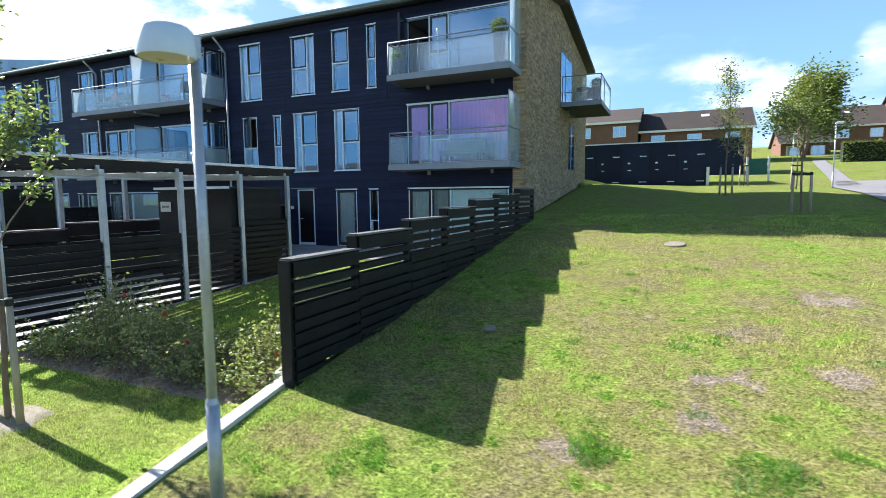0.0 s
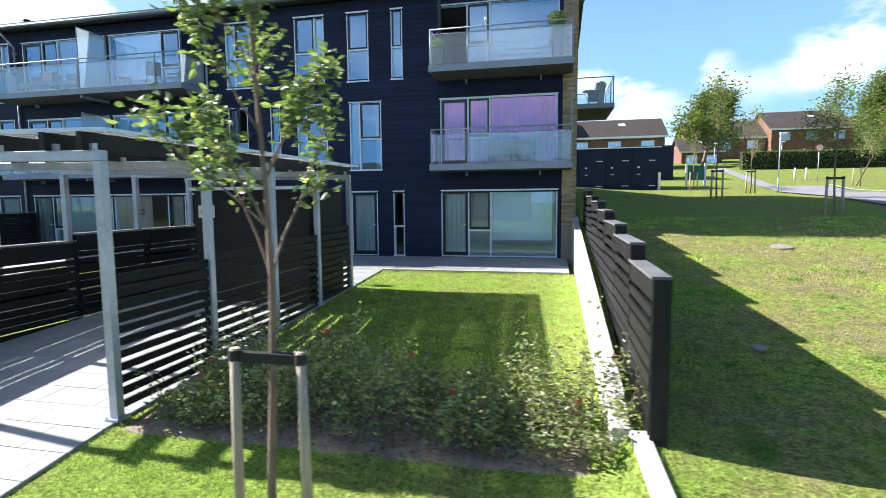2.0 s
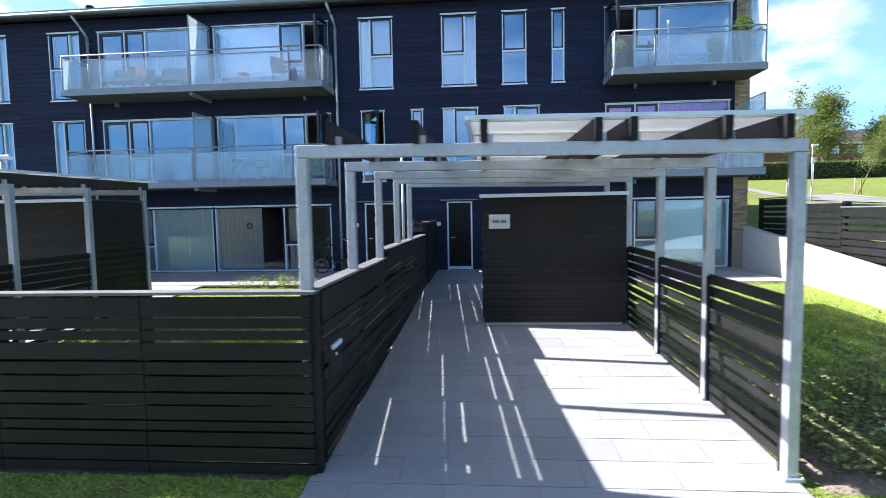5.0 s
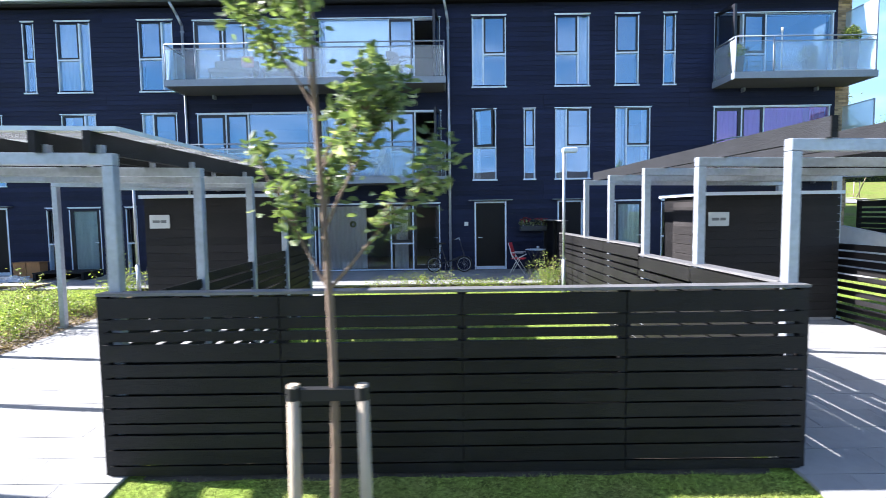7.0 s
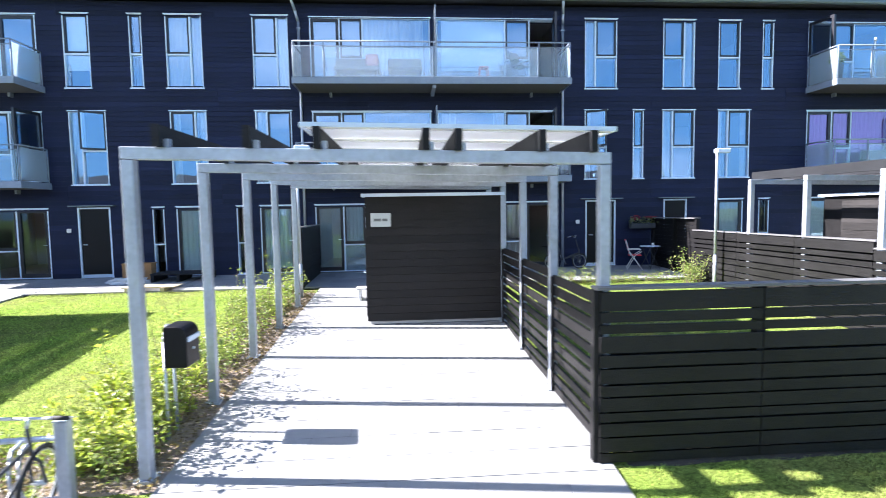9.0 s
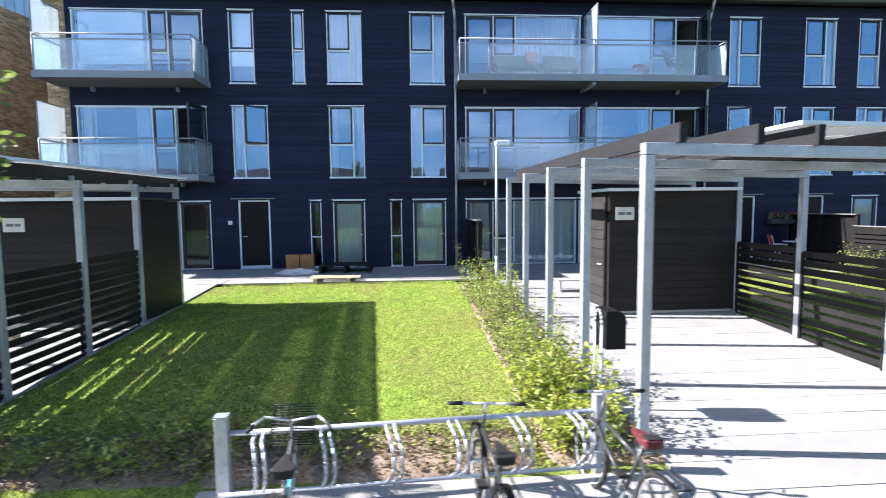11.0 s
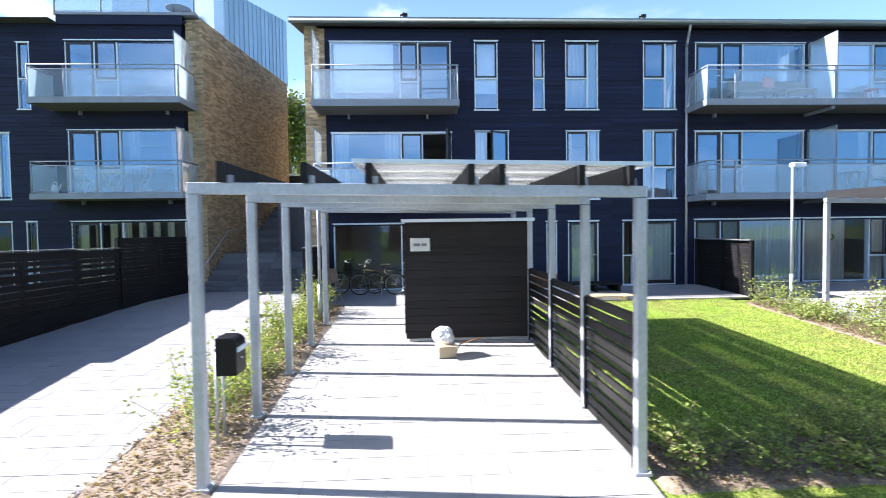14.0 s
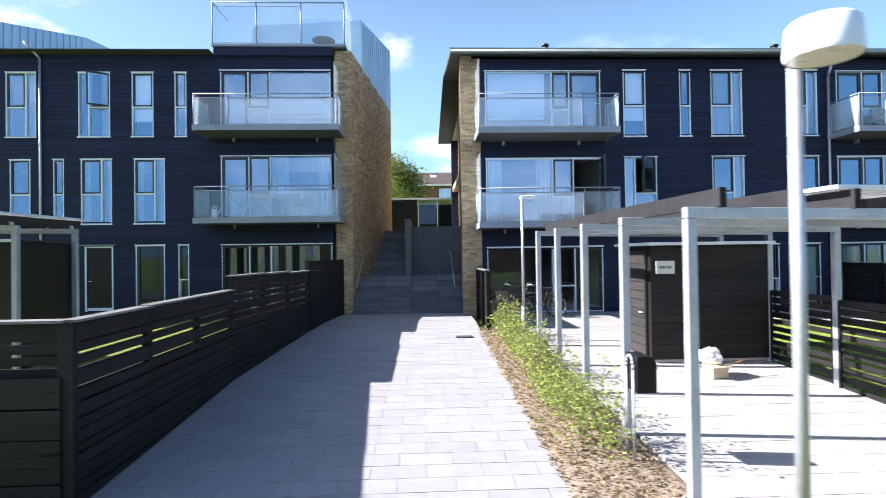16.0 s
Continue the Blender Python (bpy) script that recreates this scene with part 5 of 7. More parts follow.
PETAL = mat("rose_petals", (0.5, 0.08, 0.07), 0.6, vary=0.3, scale=30)

# planting beds
for nm, a, b, c, d in (("bed", -8.86, -3.95, 4.05, 5.7), ("bed", -24.34, -23.05, 3.99, 12.6), ("bed", -36.02, -34.5, 3.6, 13.2), ("bed", -30.46, -27.5, 4.05, 5.2), ("bed", -27.5, -24.32, 3.99, 4.95)):
    ys_ = [c + (d - c) * i / 28 for i in range(29)]
    xs_ = [a + (b - a) * i / 24 for i in range(25)]
    sheet("planting_bed", "brown bark mulch planting bed", xs_, ys_, lambda x, y: yard(y, x) + 0.012 + 0.02 * noise.noise((x * 4, y * 4, 1)) - 0.07 * max(0.0, 1 - min(x - a, b - x, y - c, d - y) / (0.16 + 0.1 * noise.noise((x * 3, y * 3, 7)))), SOIL, "planting bed")

shrub_row("rose_bed", "dark-leaved rose bushes with a few red blossoms", -8.6, -3.75, 4.25, 5.5, 0.82, 320, 34, 0.06, ROSE, 3, flowers=7)
# soil along the foot of the front fence, coloured dark for the fence's shadow
sheet("soil_strip", "bare soil strip along the foot of the fence, darkened for its shadow", [-18.98 + 0.1 * i for i in range(58)], [4.12 + 0.05 * i for i in range(9)], lambda x, y: yard(y, x) + 0.012 + 0.02 * noise.noise((x * 4, y * 4, 1)) - 0.07 * max(0.0, 1 - min(x + 19.02, -13.22 - x, y - 4.08, 4.57 - y) / (0.16 + 0.1 * noise.noise((x * 3, y * 3, 7)))), mat("shade_darkened_soil", (0.06, 0.05, 0.04), 0.95, vary=0.4, scale=24, bump=0.8, bump_scale=50), "soil")
shrub_row("hedge", "low green shrub hedge beside the drive", -24.22, -23.5, 4.3, 12.3, 0.72, 320, 30, 0.056, SHRUB, 4)
shrub_row("shrub", "yellow-green leafy shrub at the front end of the hedge", -24.25, -23.5, 4.35, 5.9, 0.62, 75, 30, 0.075, BRIGHTSHRUB, 44)
shrub_row("hedge", "low green shrub hedge beside the path", -35.5, -34.98, 5.2, 13.0, 0.8, 260, 30, 0.058, SHRUB, 5)
shrub_row("shrub_bed", "low green shrubs at the front of the lawn", -30.2, -27.3, 4.25, 5.2, 0.52, 120, 26, 0.055, SHRUB, 6)
shrub_row("shrub_bed", "low green ground cover behind the cycle stand", -27.3, -24.25, 4.35, 5.05, 0.3, 90, 18, 0.05, SHRUB, 7)

tree(-6.36, 3.05, -0.75, 4.75, 1.9, 1.15, 11, 3300, 0.075, LEAF, "slender young tree tied between two pine stakes", stake_dx=0.52, stake_h=1.42, upright=1.5, per=0.05, arms=2, short=(0.14, 0.3))
tree(-16.91, 2.72, -0.79, 5.0, 1.9, 0.8, 12, 3600, 0.075, LEAF, "slender young tree tied between two pine stakes", stake_dx=0.41, stake_h=1.5, cone=0.5, upright=1.5, per=0.05, arms=2, short=(0.14, 0.3))
tree(-28.41, 2.73, -0.79, 4.95, 1.78, 0.95, 13, 3800, 0.075, LEAF, "slender young tree tied between two pine stakes", stake_dx=0.38, stake_h=1.56, cone=0.65, upright=1.0, per=0.05, arms=2, short=(0.14, 0.32))

# ---------- neighbouring building ----------
LF = 17.25
LX1, LX0 = -39.82, -62.0
LUP = [(-48.82, -47.78, "big", True), (-47.06, -46.35, "mid", False), (-45.64, -45.25, "slit", False), (-51.18, -50.2, "big", False)]
LMID = [(-48.75, -47.74, "big", False), (-47.0, -45.99, "big", False), (-49.65, -49.31, "slit", False), (-51.06, -50.4, "mid", False)]
LZ2, LZ1, LZ0 = (5.97, 8.15), (3.03, 5.22), (0.13, 2.3)
lh = [(a, b, *LZ2) for a, b, _, _ in LUP] + [(a, b, *LZ1) for a, b, _, _ in LMID]
lh += [(-44.14, -40.4, 6.04, 8.22), (-44.12, -40.4, 3.1, 5.29), (-44.08, -40.4, 0.14, 2.28), (-48.64, -47.71, 0.1, 2.28), (-46.97, -46.01, *LZ0), (-45.56, -45.21, *LZ0)]
wl2 = thing("wall_south_2", "navy timber-clad facade wall of the neighbouring building", "wall", kind="structure")
bm = bmesh.new()
for s in openings_wall(LX0, LX1 - 0.55, -0.4, 8.76, lh):
    box(bm, s[0], s[1], LF, LF + 0.3, s[2], s[3])
part("wall_core", bm, CLAD, wl2)
cladding(wl2, LX0, LX1 - 0.55, LF, -0.1, 8.76, lh, (-49.4, -39.0, 2.4, 9.0))
for a, b, st, fl in LUP:
    window(a, b, *LZ2, st, LF, fl, "right" if st == "big" else "blind" if st == "mid" else "", name="window_2", open_sash=1 if a == -48.82 else 0)
for a, b, st, fl in LMID:
    window(a, b, *LZ1, st, LF, fl, "sides" if st == "big" else "", name="window_2")
lay = [(0.9, "door"), (0.7, "sash"), (2.0, "pane")]
for z in ((6.04, 8.22), (3.1, 5.29), (0.14, 2.28)):
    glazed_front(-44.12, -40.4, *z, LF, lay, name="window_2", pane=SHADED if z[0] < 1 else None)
drape(-42.26, -40.5, 3.1, 5.29, LF, "sides")
for i in range(7):
    drape(-43.92 + 0.47 * i, -43.66 + 0.47 * i, 0.14, 2.28, LF, "full")
front_door(-48.64, -47.71, 0.1, 2.28, LF)
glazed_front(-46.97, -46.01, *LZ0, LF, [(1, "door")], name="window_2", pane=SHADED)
window(-45.56, -45.21, *LZ0, "slit", LF, name="window_2")
bm = bmesh.new()
for z in (0.2, 2.9, 5.7):
    box(bm, LX0, LX1 - 0.4, LF + 0.3, LF + 7.5, z - 0.2, z)
    box(bm, LX0, LX1 - 0.4, LF + 4.0, LF + 4.1, z, z + 2.5)
    for x in (-44.64, -49.2):
        box(bm, x, x + 0.1, LF + 0.3, LF + 4.0, z, z + 2.5)
solid("wall_inner_2", "rooms of the neighbouring flats behind the windows, darkened for indoor shade", "wall", bm, ROOM, "structure")
brick_wall("wall_east_2", "yellow-brown brick gable above the outdoor stairs", LX1 + 0.12, LF - 0.02, 24.75, lambda y: -0.3, 8.92, lambda y: 8.92, 1, LX1 - 0.45, LX1 + 0.12, (0.0, 8.8), skew=-7.0)
bm = bmesh.new()
box(bm, LX0, -44.33, LF - 0.45, LF + 8.0, 8.76, 8.79)
box(bm, -44.31, LX1 - 0.4, LF - 0.02, 24.6, 8.78, 8.86)
solid("roof_2", "low dark roof of the neighbouring building", "roof", bm, ROOF, "structure")
pent = thing("penthouse", "zinc-clad penthouse storey rising behind a roof terrace", "penthouse", LX1 + 0.12, LF, 8.8, -7)


def pent_top(y):
    """The sloping top edge of the zinc wall, from the facade back."""
    return 1.55 + 0.2 * y


bm = bmesh.new()
prism(bm, -4.2, -0.02, [(1.5, 0.0), (7.7, 0.0), (7.7, pent_top(7.7)), (1.5, pent_top(1.5))])
part("body", bm, ZINC, pent)
for i in range(15):
    y = 1.5 + i * 0.4
    bm = bmesh.new()
    prism(bm, -0.018, 0.0, [(y + 0.012, 0.08), (y + 0.392, 0.08), (y + 0.392, pent_top(y + 0.392) + 0.01), (y + 0.012, pent_top(y) + 0.01)])
    part("zinc_sheet", bm, ZINC, pent)
    bm = bmesh.new()
    prism(bm, -0.018, 0.028, [(y - 0.012, 0.08), (y + 0.01, 0.08), (y + 0.01, pent_top(y) + 0.015), (y - 0.012, pent_top(y) + 0.015)])
    part("standing_seam", bm, ZINC, pent)
pent2 = thing("penthouse", "zinc-clad penthouse storey on the low roof", "penthouse", -52.71, LF, 8.8)
bm = bmesh.new()
prism(bm, -6.0, 0.0, [(0.6, 0.0), (9.0, 0.0), (9.0, 3.6), (6.5, 3.3), (0.6, 1.5)])
part("body", bm, ZINC, pent2)
for i in range(15):
    y = 0.62 + i * 0.4
    boxes("standing_seam", pent2, ZINC, (0.001, 0.028, y, y + 0.02, 0, 1.5 + 0.305 * (y - 0.6)))
rt = thing("roof_terrace_rail", "steel rail with frosted panes round the roof terrace", "railing", -44.35, LF - 0.13, 9.0)
boxes("slab", rt, RAIL, (0, 4.5, -0.03, 1.5, 0.0, 0.09))
boxes("fascia", rt, CLAD, (0.05, 4.05, 0.0, 0.1, -0.3, -0.002), label="navy boards below the terrace edge")
for x in (0.03, 1.5, 3.0, 4.46):
    bars("post", rt, RAIL, [(x, -0.01, 0.09), (x, -0.01, 1.52)], r=0.024)
for k, (a, b) in enumerate(((0.07, 1.46), (1.54, 2.96), (3.04, 4.42))):
    boxes("infill_pane", rt, FROST if k < 2 else CLEAR, (a, b, -0.015, -0.005, 0.13, 1.36 if k < 2 else 0.95), shadow=False)
    if k < 2:
        for z in (1.362, 0.112):
            boxes("infill_frame", rt, STEEL, (a - 0.01, b + 0.01, -0.022, -0.004, z, z + 0.017))
boxes("side_screen", rt, SCREEN, (4.47, 4.48, 0.05, 2.3, 0.1, 1.75), label="tall frosted side screen", shadow=False)
bars("handrail", rt, RAIL, [(0.03, 1.4, 1.5), (0.03, -0.01, 1.5), (4.46, -0.01, 1.5)], r=0.024)
dp = thing("downpipe", "grey zinc downpipe on the neighbouring facade", "downpipe", -50.03, LF - 0.09, 0.0, group="downpipes on the facade")
bars("pipe", dp, STEEL, [(0, 0, 0), (0, 0, 8.6), (-0.1, -0.2, 8.8), (-0.3, -0.3, 9.05)], r=0.04, n=10)
for z in (5.9, 2.95):
    balcony(-44.54, -39.95, LF, z, 1.2, [-40.09])

# boundary fence beside the path
fence("black slatted timber fence along the path", [(-40.77 + 0.1 * max(0, y - 8.9), y, t, b) for y, t, b in ((4.7, 1.27, -0.6), (6.1, 1.28, -0.52), (7.5, 1.28, -0.45), (8.9, 1.53, -0.37), (10.3, 1.52, -0.29), (11.7, 1.49, -0.22), (13.1, 1.46, -0.15))], twice=0.035, slits=(0.014, 0.045, 0.05, 0.042, 0.03, 0.014))
fence("black close-boarded timber screen at the path's end", [(-40.35 + 0.12 * (y - 13.14), y, 1.78, -0.2) for y in (13.14, 14.7, 16.4)], solid_from=0, cap=False)
fence("black slatted timber fence across the neighbouring front garden", [(-40.82 - 2.0 * i, 4.7, 1.27, -0.6) for i in range(5)])

# ---------- stairs between the buildings ----------
STEP = mat("dark_stair_concrete", (0.13, 0.145, 0.175), 0.85, vary=0.2, piece=0.28, scale=8, bump=0.2, tint=(0.12, 0.12, 0.12), stain=0.5)
st = thing("staircase", "wide grey concrete outdoor stairs between the brick gables", "stairs", -37.78, 16.25, -0.1)
for i in range(7):
    for k in range(4):
        u = -1.85 + 0.95 * k
        boxes("step_block", st, STEP, (u + 0.004, u + 0.946, 0.33 * i, 0.33 * i + (0.36 if i < 6 else 1.9), -0.3, 0.17 * (i + 1) - 0.003 * ((k + i) % 2)), bevel=0.012)
for i in range(11):
    boxes("step", st, STEP, (-1.85, -0.25, 3.6 + 0.3 * i, 3.9 + 0.3 * i + (0.03 if i < 10 else 2), 1.0, 1.19 + 0.17 * (i + 1)), bevel=0.008)
boxes("side_wall", st, STEP, (-0.22, 0.02, 3.4, 7.2, 0.5, 3.35), label="pale wall between the upper steps and the bank")
boxes("bank_wall", st, STEP, (0.03, 2.0, 4.2, 4.4, 0.5, 3.1), label="dark retaining wall beside the upper steps")
bars("handrail", st, STEEL, [(-1.7, 0.1, 0.9), (-1.7, 2.2, 2.0), (-1.7, 3.6, 2.1), (-1.7, 6.8, 3.9)], r=0.02)
bars("handrail", st, STEEL, [(1.5, 0.1, 0.9), (1.5, 2.2, 2.0), (1.5, 4.1, 2.05)], r=0.02)

# ---------- the slope and the distance ----------
s = thing("storage_row", "long blue-black board-clad shed with pale hinges and roof edge", "shed", -1.05, 36.6, hill(36.6) - 0.03)
boxes("body", s, CLAD, (-9, 3.55, 0, 4, -0.2, 2.81))
boxes("roof", s, ALU, (-9.1, 3.6, -0.1, 4.1, 2.812, 2.88))
for i in range(6):
    x = 3.42 - i * 1.7
    d = boxes("door_panel", s, CLAD, (x - 1.62, x, -0.03, -0.002, 0.12, 2.66))
    for z in (0.27, 1.95):
        boxes("hinge", d, ALU, (x - 0.58, x - 0.14, -0.04, -0.031, z, z + 0.05), label="pale hinge strap")
    for z, u in ((1.48, 0.16), (1.05, 0.22)):
        boxes("lock_plate", d, ALU, (x - 1.32, x - 1.32 + u, -0.04, -0.031, z, z + (0.1 if z > 1.2 else 0.04)), label="pale lock plate")
boxes("end_post", s, WHITE, (3.4, 3.56, -0.25, -0.12, 0, 1.15), label="pale corner post")

lw = thing("low_shed", "low dark timber shed beyond the long shed", "shed", 4.2, 47.0, 3.09)
boxes("body", lw, CLAD, (-3.4, 1.3, 0, 4, 0, 3.1))
boxes("roof", lw, ROOF, (-3.5, 1.4, -0.1, 4.1, 3.102, 3.2))

sg = thing("notice_board", "green notice board on pale posts in the grass", "sign", 5.6, 40.2, hill(40.2))
for x in (-0.62, 0.62):
    boxes("post", sg, WHITE, (x - 0.06, x + 0.06, -0.06, 0.06, -0.1, 1.65))
boxes("board", sg, mat("green_panel", (0.012, 0.13, 0.085), 0.5), (-0.55, 0.55, -0.02, 0.02, 0.45, 1.5), label="plain green panel")


def house(x, y, eave, ridge, w, d, label):
    base = hill(y) - 0.5
    h, rise = eave - base, ridge - eave
    o = thing("house", label, "house", x, y, base, group="brick houses beyond the grass")
    boxes("wall", o, REDBRICK, (-w / 2, w / 2, 0, d, -1, h))
    bm = bmesh.new()
    prism(bm, -w / 2 - 0.3, w / 2 + 0.3, [(-0.4, h - 0.1), (d / 2, h + rise - 0.2), (d + 0.4, h - 0.1), (d + 0.4, h + 0.1), (d / 2, h + rise), (-0.4, h + 0.1)])
    r = part("roof", bm, TILE, o, "brown tiled pitched roof")
    for u, v in ((-w / 2, -w / 2 + 0.2), (w / 2 - 0.2, w / 2)):
        bm = bmesh.new()
        prism(bm, u, v, [(0.0, h), (d, h), (d / 2, h + rise - 0.2)])
        part("gable", bm, REDBRICK, o)
    boxes("barge_board", o, WHITE, (-w / 2 - 0.3, w / 2 + 0.3, -0.46, -0.402, h - 0.12, h + 0.12), label="pale eaves board")
    n = max(2, int(w / 3.4))
    for i in range(n):
        u = -w / 2 + w * (i + 0.5) / n
        wd = boxes("window", o, WHITE, (u - 0.7, u + 0.7, -0.06, -0.002, h - 1.6, h - 0.4))
        for s in (-0.33, 0.33):
            boxes("pane", wd, PANE, (u + s - 0.3, u + s + 0.3, -0.075, -0.062, h - 1.53, h - 0.47))
    k = 0.62
    for i in range(n // 2):
        u = -w / 2 + w * (i + 0.6) / (n // 2)
        m = Matrix.Translation((u, d / 2 * k, h + rise * k + 0.06)) @ Matrix.Rotation(math.atan2(rise, d / 2), 4, "X")
        bm = bmesh.new()
        box(bm, -0.4, 0.4, -0.55, 0.55, -0.03, 0.06, m)
        part("skylight", bm, ALU, r, "pale roof window")
    return o


ROWHOUSE = "red brick row house with a brown tiled roof"
house(-9.1, 61.7, 9.93, 12.1, 11.5, 9, ROWHOUSE)
house(2.4, 63.2, 8.87, 11.5, 11.0, 8, ROWHOUSE)
house(21.3, 87.0, 10.95, 14.15, 11.0, 9, ROWHOUSE)
house(32.2, 85.3, 11.85, 15.1, 10.6, 10, ROWHOUSE)
house(44.2, 87.0, 11.65, 14.2, 12.6, 9, ROWHOUSE)
house(57.6, 87.0, 11.65, 14.4, 13.0, 9, ROWHOUSE)
house(14.8, 74.8, 8.0, 10.2, 5.0, 7, "small red brick house with a tiled roof")
house(-36.7, 62.9, 10.4, 12.7, 9.0, 9, "brick house with a brown tiled roof behind the stairs")


def strip(name, label, edge, width, material, lift):
    """A band that follows the ground; edge: (x, y) of its near side."""
    bm = bmesh.new()
    prev = None
    for (xa, ya), (xb, yb) in zip(edge, edge[1:]):
        n = max(1, int(math.hypot(xb - xa, yb - ya) / 1.5))
        for i in range(n + 1):
            x, y = xa + (xb - xa) * i / n, ya + (yb - ya) * i / n
            cur = [bm.verts.new((x + width * j / 4, y, ground(x + width * j / 4, y) + lift)) for j in range(5)]
            if prev:
                for j in range(4):
                    bm.faces.new((prev[j], prev[j + 1], cur[j + 1], cur[j]))
            prev = cur
    return solid(name, label, "road", bm, material, "structure")


strip("road", "pale asphalt lane across the grass", [(6.0, 2.0), (6.45, 19.0), (7.0, 24.0), (7.9, 32.5), (9.6, 38.5)], 3.7, ASPHALT, 0.03)
strip("pavement", "pale narrow path climbing towards the houses", [(8.3, 32.6), (10.2, 44.0), (12.3, 58.0), (13.2, 63.0)], 1.1, ASPHALT, 0.03)
strip("kerb", "pale concrete kerb along the lane", [(9.71, 2.0), (10.16, 19.0), (10.71, 24.0), (11.61, 32.5), (13.3, 38.5)], 0.2, CONC, 0.1)

for x, y in ((14.0, 45.2), (14.7, 45.0)):
    b = thing("bollard", "pale steel bollard beside the lane", "bollard", x, y, hill(y), group="bollards")
    bars("post", b, WHITE, [(0, 0, -0.1), (0, 0, 0.9)], r=0.07, n=10)
for x, y, h in ((7.89, 32.1, 3.2), (8.8, 47.4, 2.9), (19.05, 61.0, 2.7)):
    path_lamp(x, y, hill(y), h)
rs = thing("road_sign", "round white sign with a red rim on a steel post", "sign", 14.8, 43.4, hill(43.4))
bars("post", rs, STEEL, [(0, 0, -0.1), (0, 0, 2.7)], r=0.035)
bm = bmesh.new()
tube(bm, (0, -0.05, 2.45), (0, -0.075, 2.45), 0.3, 0.3, 20)
disc = part("rim", bm, mat("red_sign_paint", (0.5, 0.03, 0.03), 0.5), rs, "red rim")
bm = bmesh.new()
tube(bm, (0, -0.076, 2.45), (0, -0.082, 2.45), 0.22, 0.22, 20)
part("face", bm, WHITE, disc, "white face")

tree(3.78, 17.3, hill(17.3) - 0.12, 3.7, 1.75, 0.85, 21, 1700, 0.085, SLOPELEAF, "small leafy tree tied to stakes on the slope", trunk_r=0.035, per=0.15, upright=0.8)
tree(2.45, 24.0, hill(24.0), 4.9, 1.6, 0.75, 22, 1500, 0.09, SLOPELEAF, "thin young tree tied to stakes on the slope", trunk_r=0.04, per=0.16, upright=1.4)
tree(6.15, 31.1, hill(31.1), 4.2, 1.5, 1.0, 26, 600, 0.09, SLOPELEAF, "thin young tree tied to stakes on the slope", trunk_r=0.035, per=0.14)
tree(4.3, 35.4, hill(35.4), 3.6, 1.4, 0.5, 33, 260, 0.09, SLOPELEAF, "thin sparse young tree tied to stakes on the slope", trunk_r=0.03, per=0.12)
tree(15.0, 38.7, hill(38.7), 5.6, 1.5, 1.1, 27, 2600, 0.11, SLOPELEAF, "wind-bent young tree tied to stakes on the slope", trunk_r=0.035, per=0.2, lean=2.4)
tree(13.6, 69.5, hill(69.5), 6.7, 1.6, 3.4, 23, 9000, 0.36, FARLEAF, "broad green tree beyond the slope", trunk_r=0.25, stakes=False, name="tree", per=0.5, lean=1.4, cone=0.35, upright=0.45)
tree(35.8, 76.0, hill(75), 9.0, 0.6, 3.6, 28, 12000, 0.3, FARLEAF, "tall bushy green tree in front of the houses", trunk_r=0.2, stakes=False, name="tree", per=0.55)
tree(43.3, 75.0, hill(74), 5.5, 0.5, 3.2, 29, 9000, 0.28, FARLEAF, "round green bush tree in front of the houses", trunk_r=0.15, stakes=False, name="tree", per=0.55)
tree(-44.2, 47.5, 4.2, 8.2, 1.0, 3.6, 25, 12000, 0.28, FARLEAF, "broad green tree behind the buildings", trunk_r=0.2, stakes=False, name="tree", per=0.55)
tree(-38.95, 40.3, 3.6, 4.6, 0.6, 2.2, 24, 7000, 0.22, FARLEAF, "round green bush tree behind the buildings", trunk_r=0.15, stakes=False, name="tree", per=0.4)


def far_hedge(x0, x1, y, h, seed):
    rnd = random.Random(seed)
    t = thing("clipped_hedge", "dark green clipped hedge before the houses", "hedge", x0, y, hill(y))
    boxes("core", t, mat("hedge_core", (0.012, 0.02, 0.008), 0.9, vary=0.4, scale=3), (0, x1 - x0, 0.15, 1.1, -0.1, h - 0.15))
    verts, faces = [], []
    for i in range(int((x1 - x0) * 260)):
        u, v = rnd.uniform(0, x1 - x0), rnd.random()
        p = Vector((u, rnd.gauss(0.1, 0.06), rnd.uniform(0, h))) if v < 0.6 else Vector((u, rnd.uniform(0.1, 1.2), h - 0.1 + rnd.gauss(0, 0.07)))
        leaf_quads(verts, faces, p, rnd.uniform(0.12, 0.24), rnd)
    leaf_part("foliage", t, verts, faces, FARLEAF)


far_hedge(14.8, 50.6, 59.1, 1.9, 31)

# dark shed at the head of the stairs
sh = thing("bin_shed", "dark timber shed with a white roof edge above the stairs", "shed", -37.68, 28.35, 2.68)
boxes("body", sh, WOOD, (-2.6, 0.1, 0, 2.5, 0, 2.2))
boxes("roof", sh, ALU, (-2.7, 2.4, -0.12, 2.6, 2.25, 2.36))
boxes("glass_screen", sh, SHADED, (0.2, 2.0, 0.02, 0.03, 0.9, 2.1), shadow=False)
for x in (0.13, 1.2, 2.1):
    boxes("post", sh, ALU, (x, x + 0.05, 0.0, 0.05, 0.0, 2.25))
boxes("rear_wall", sh, WOOD, (0.2, 2.2, 2.3, 2.45, 0, 2.2))

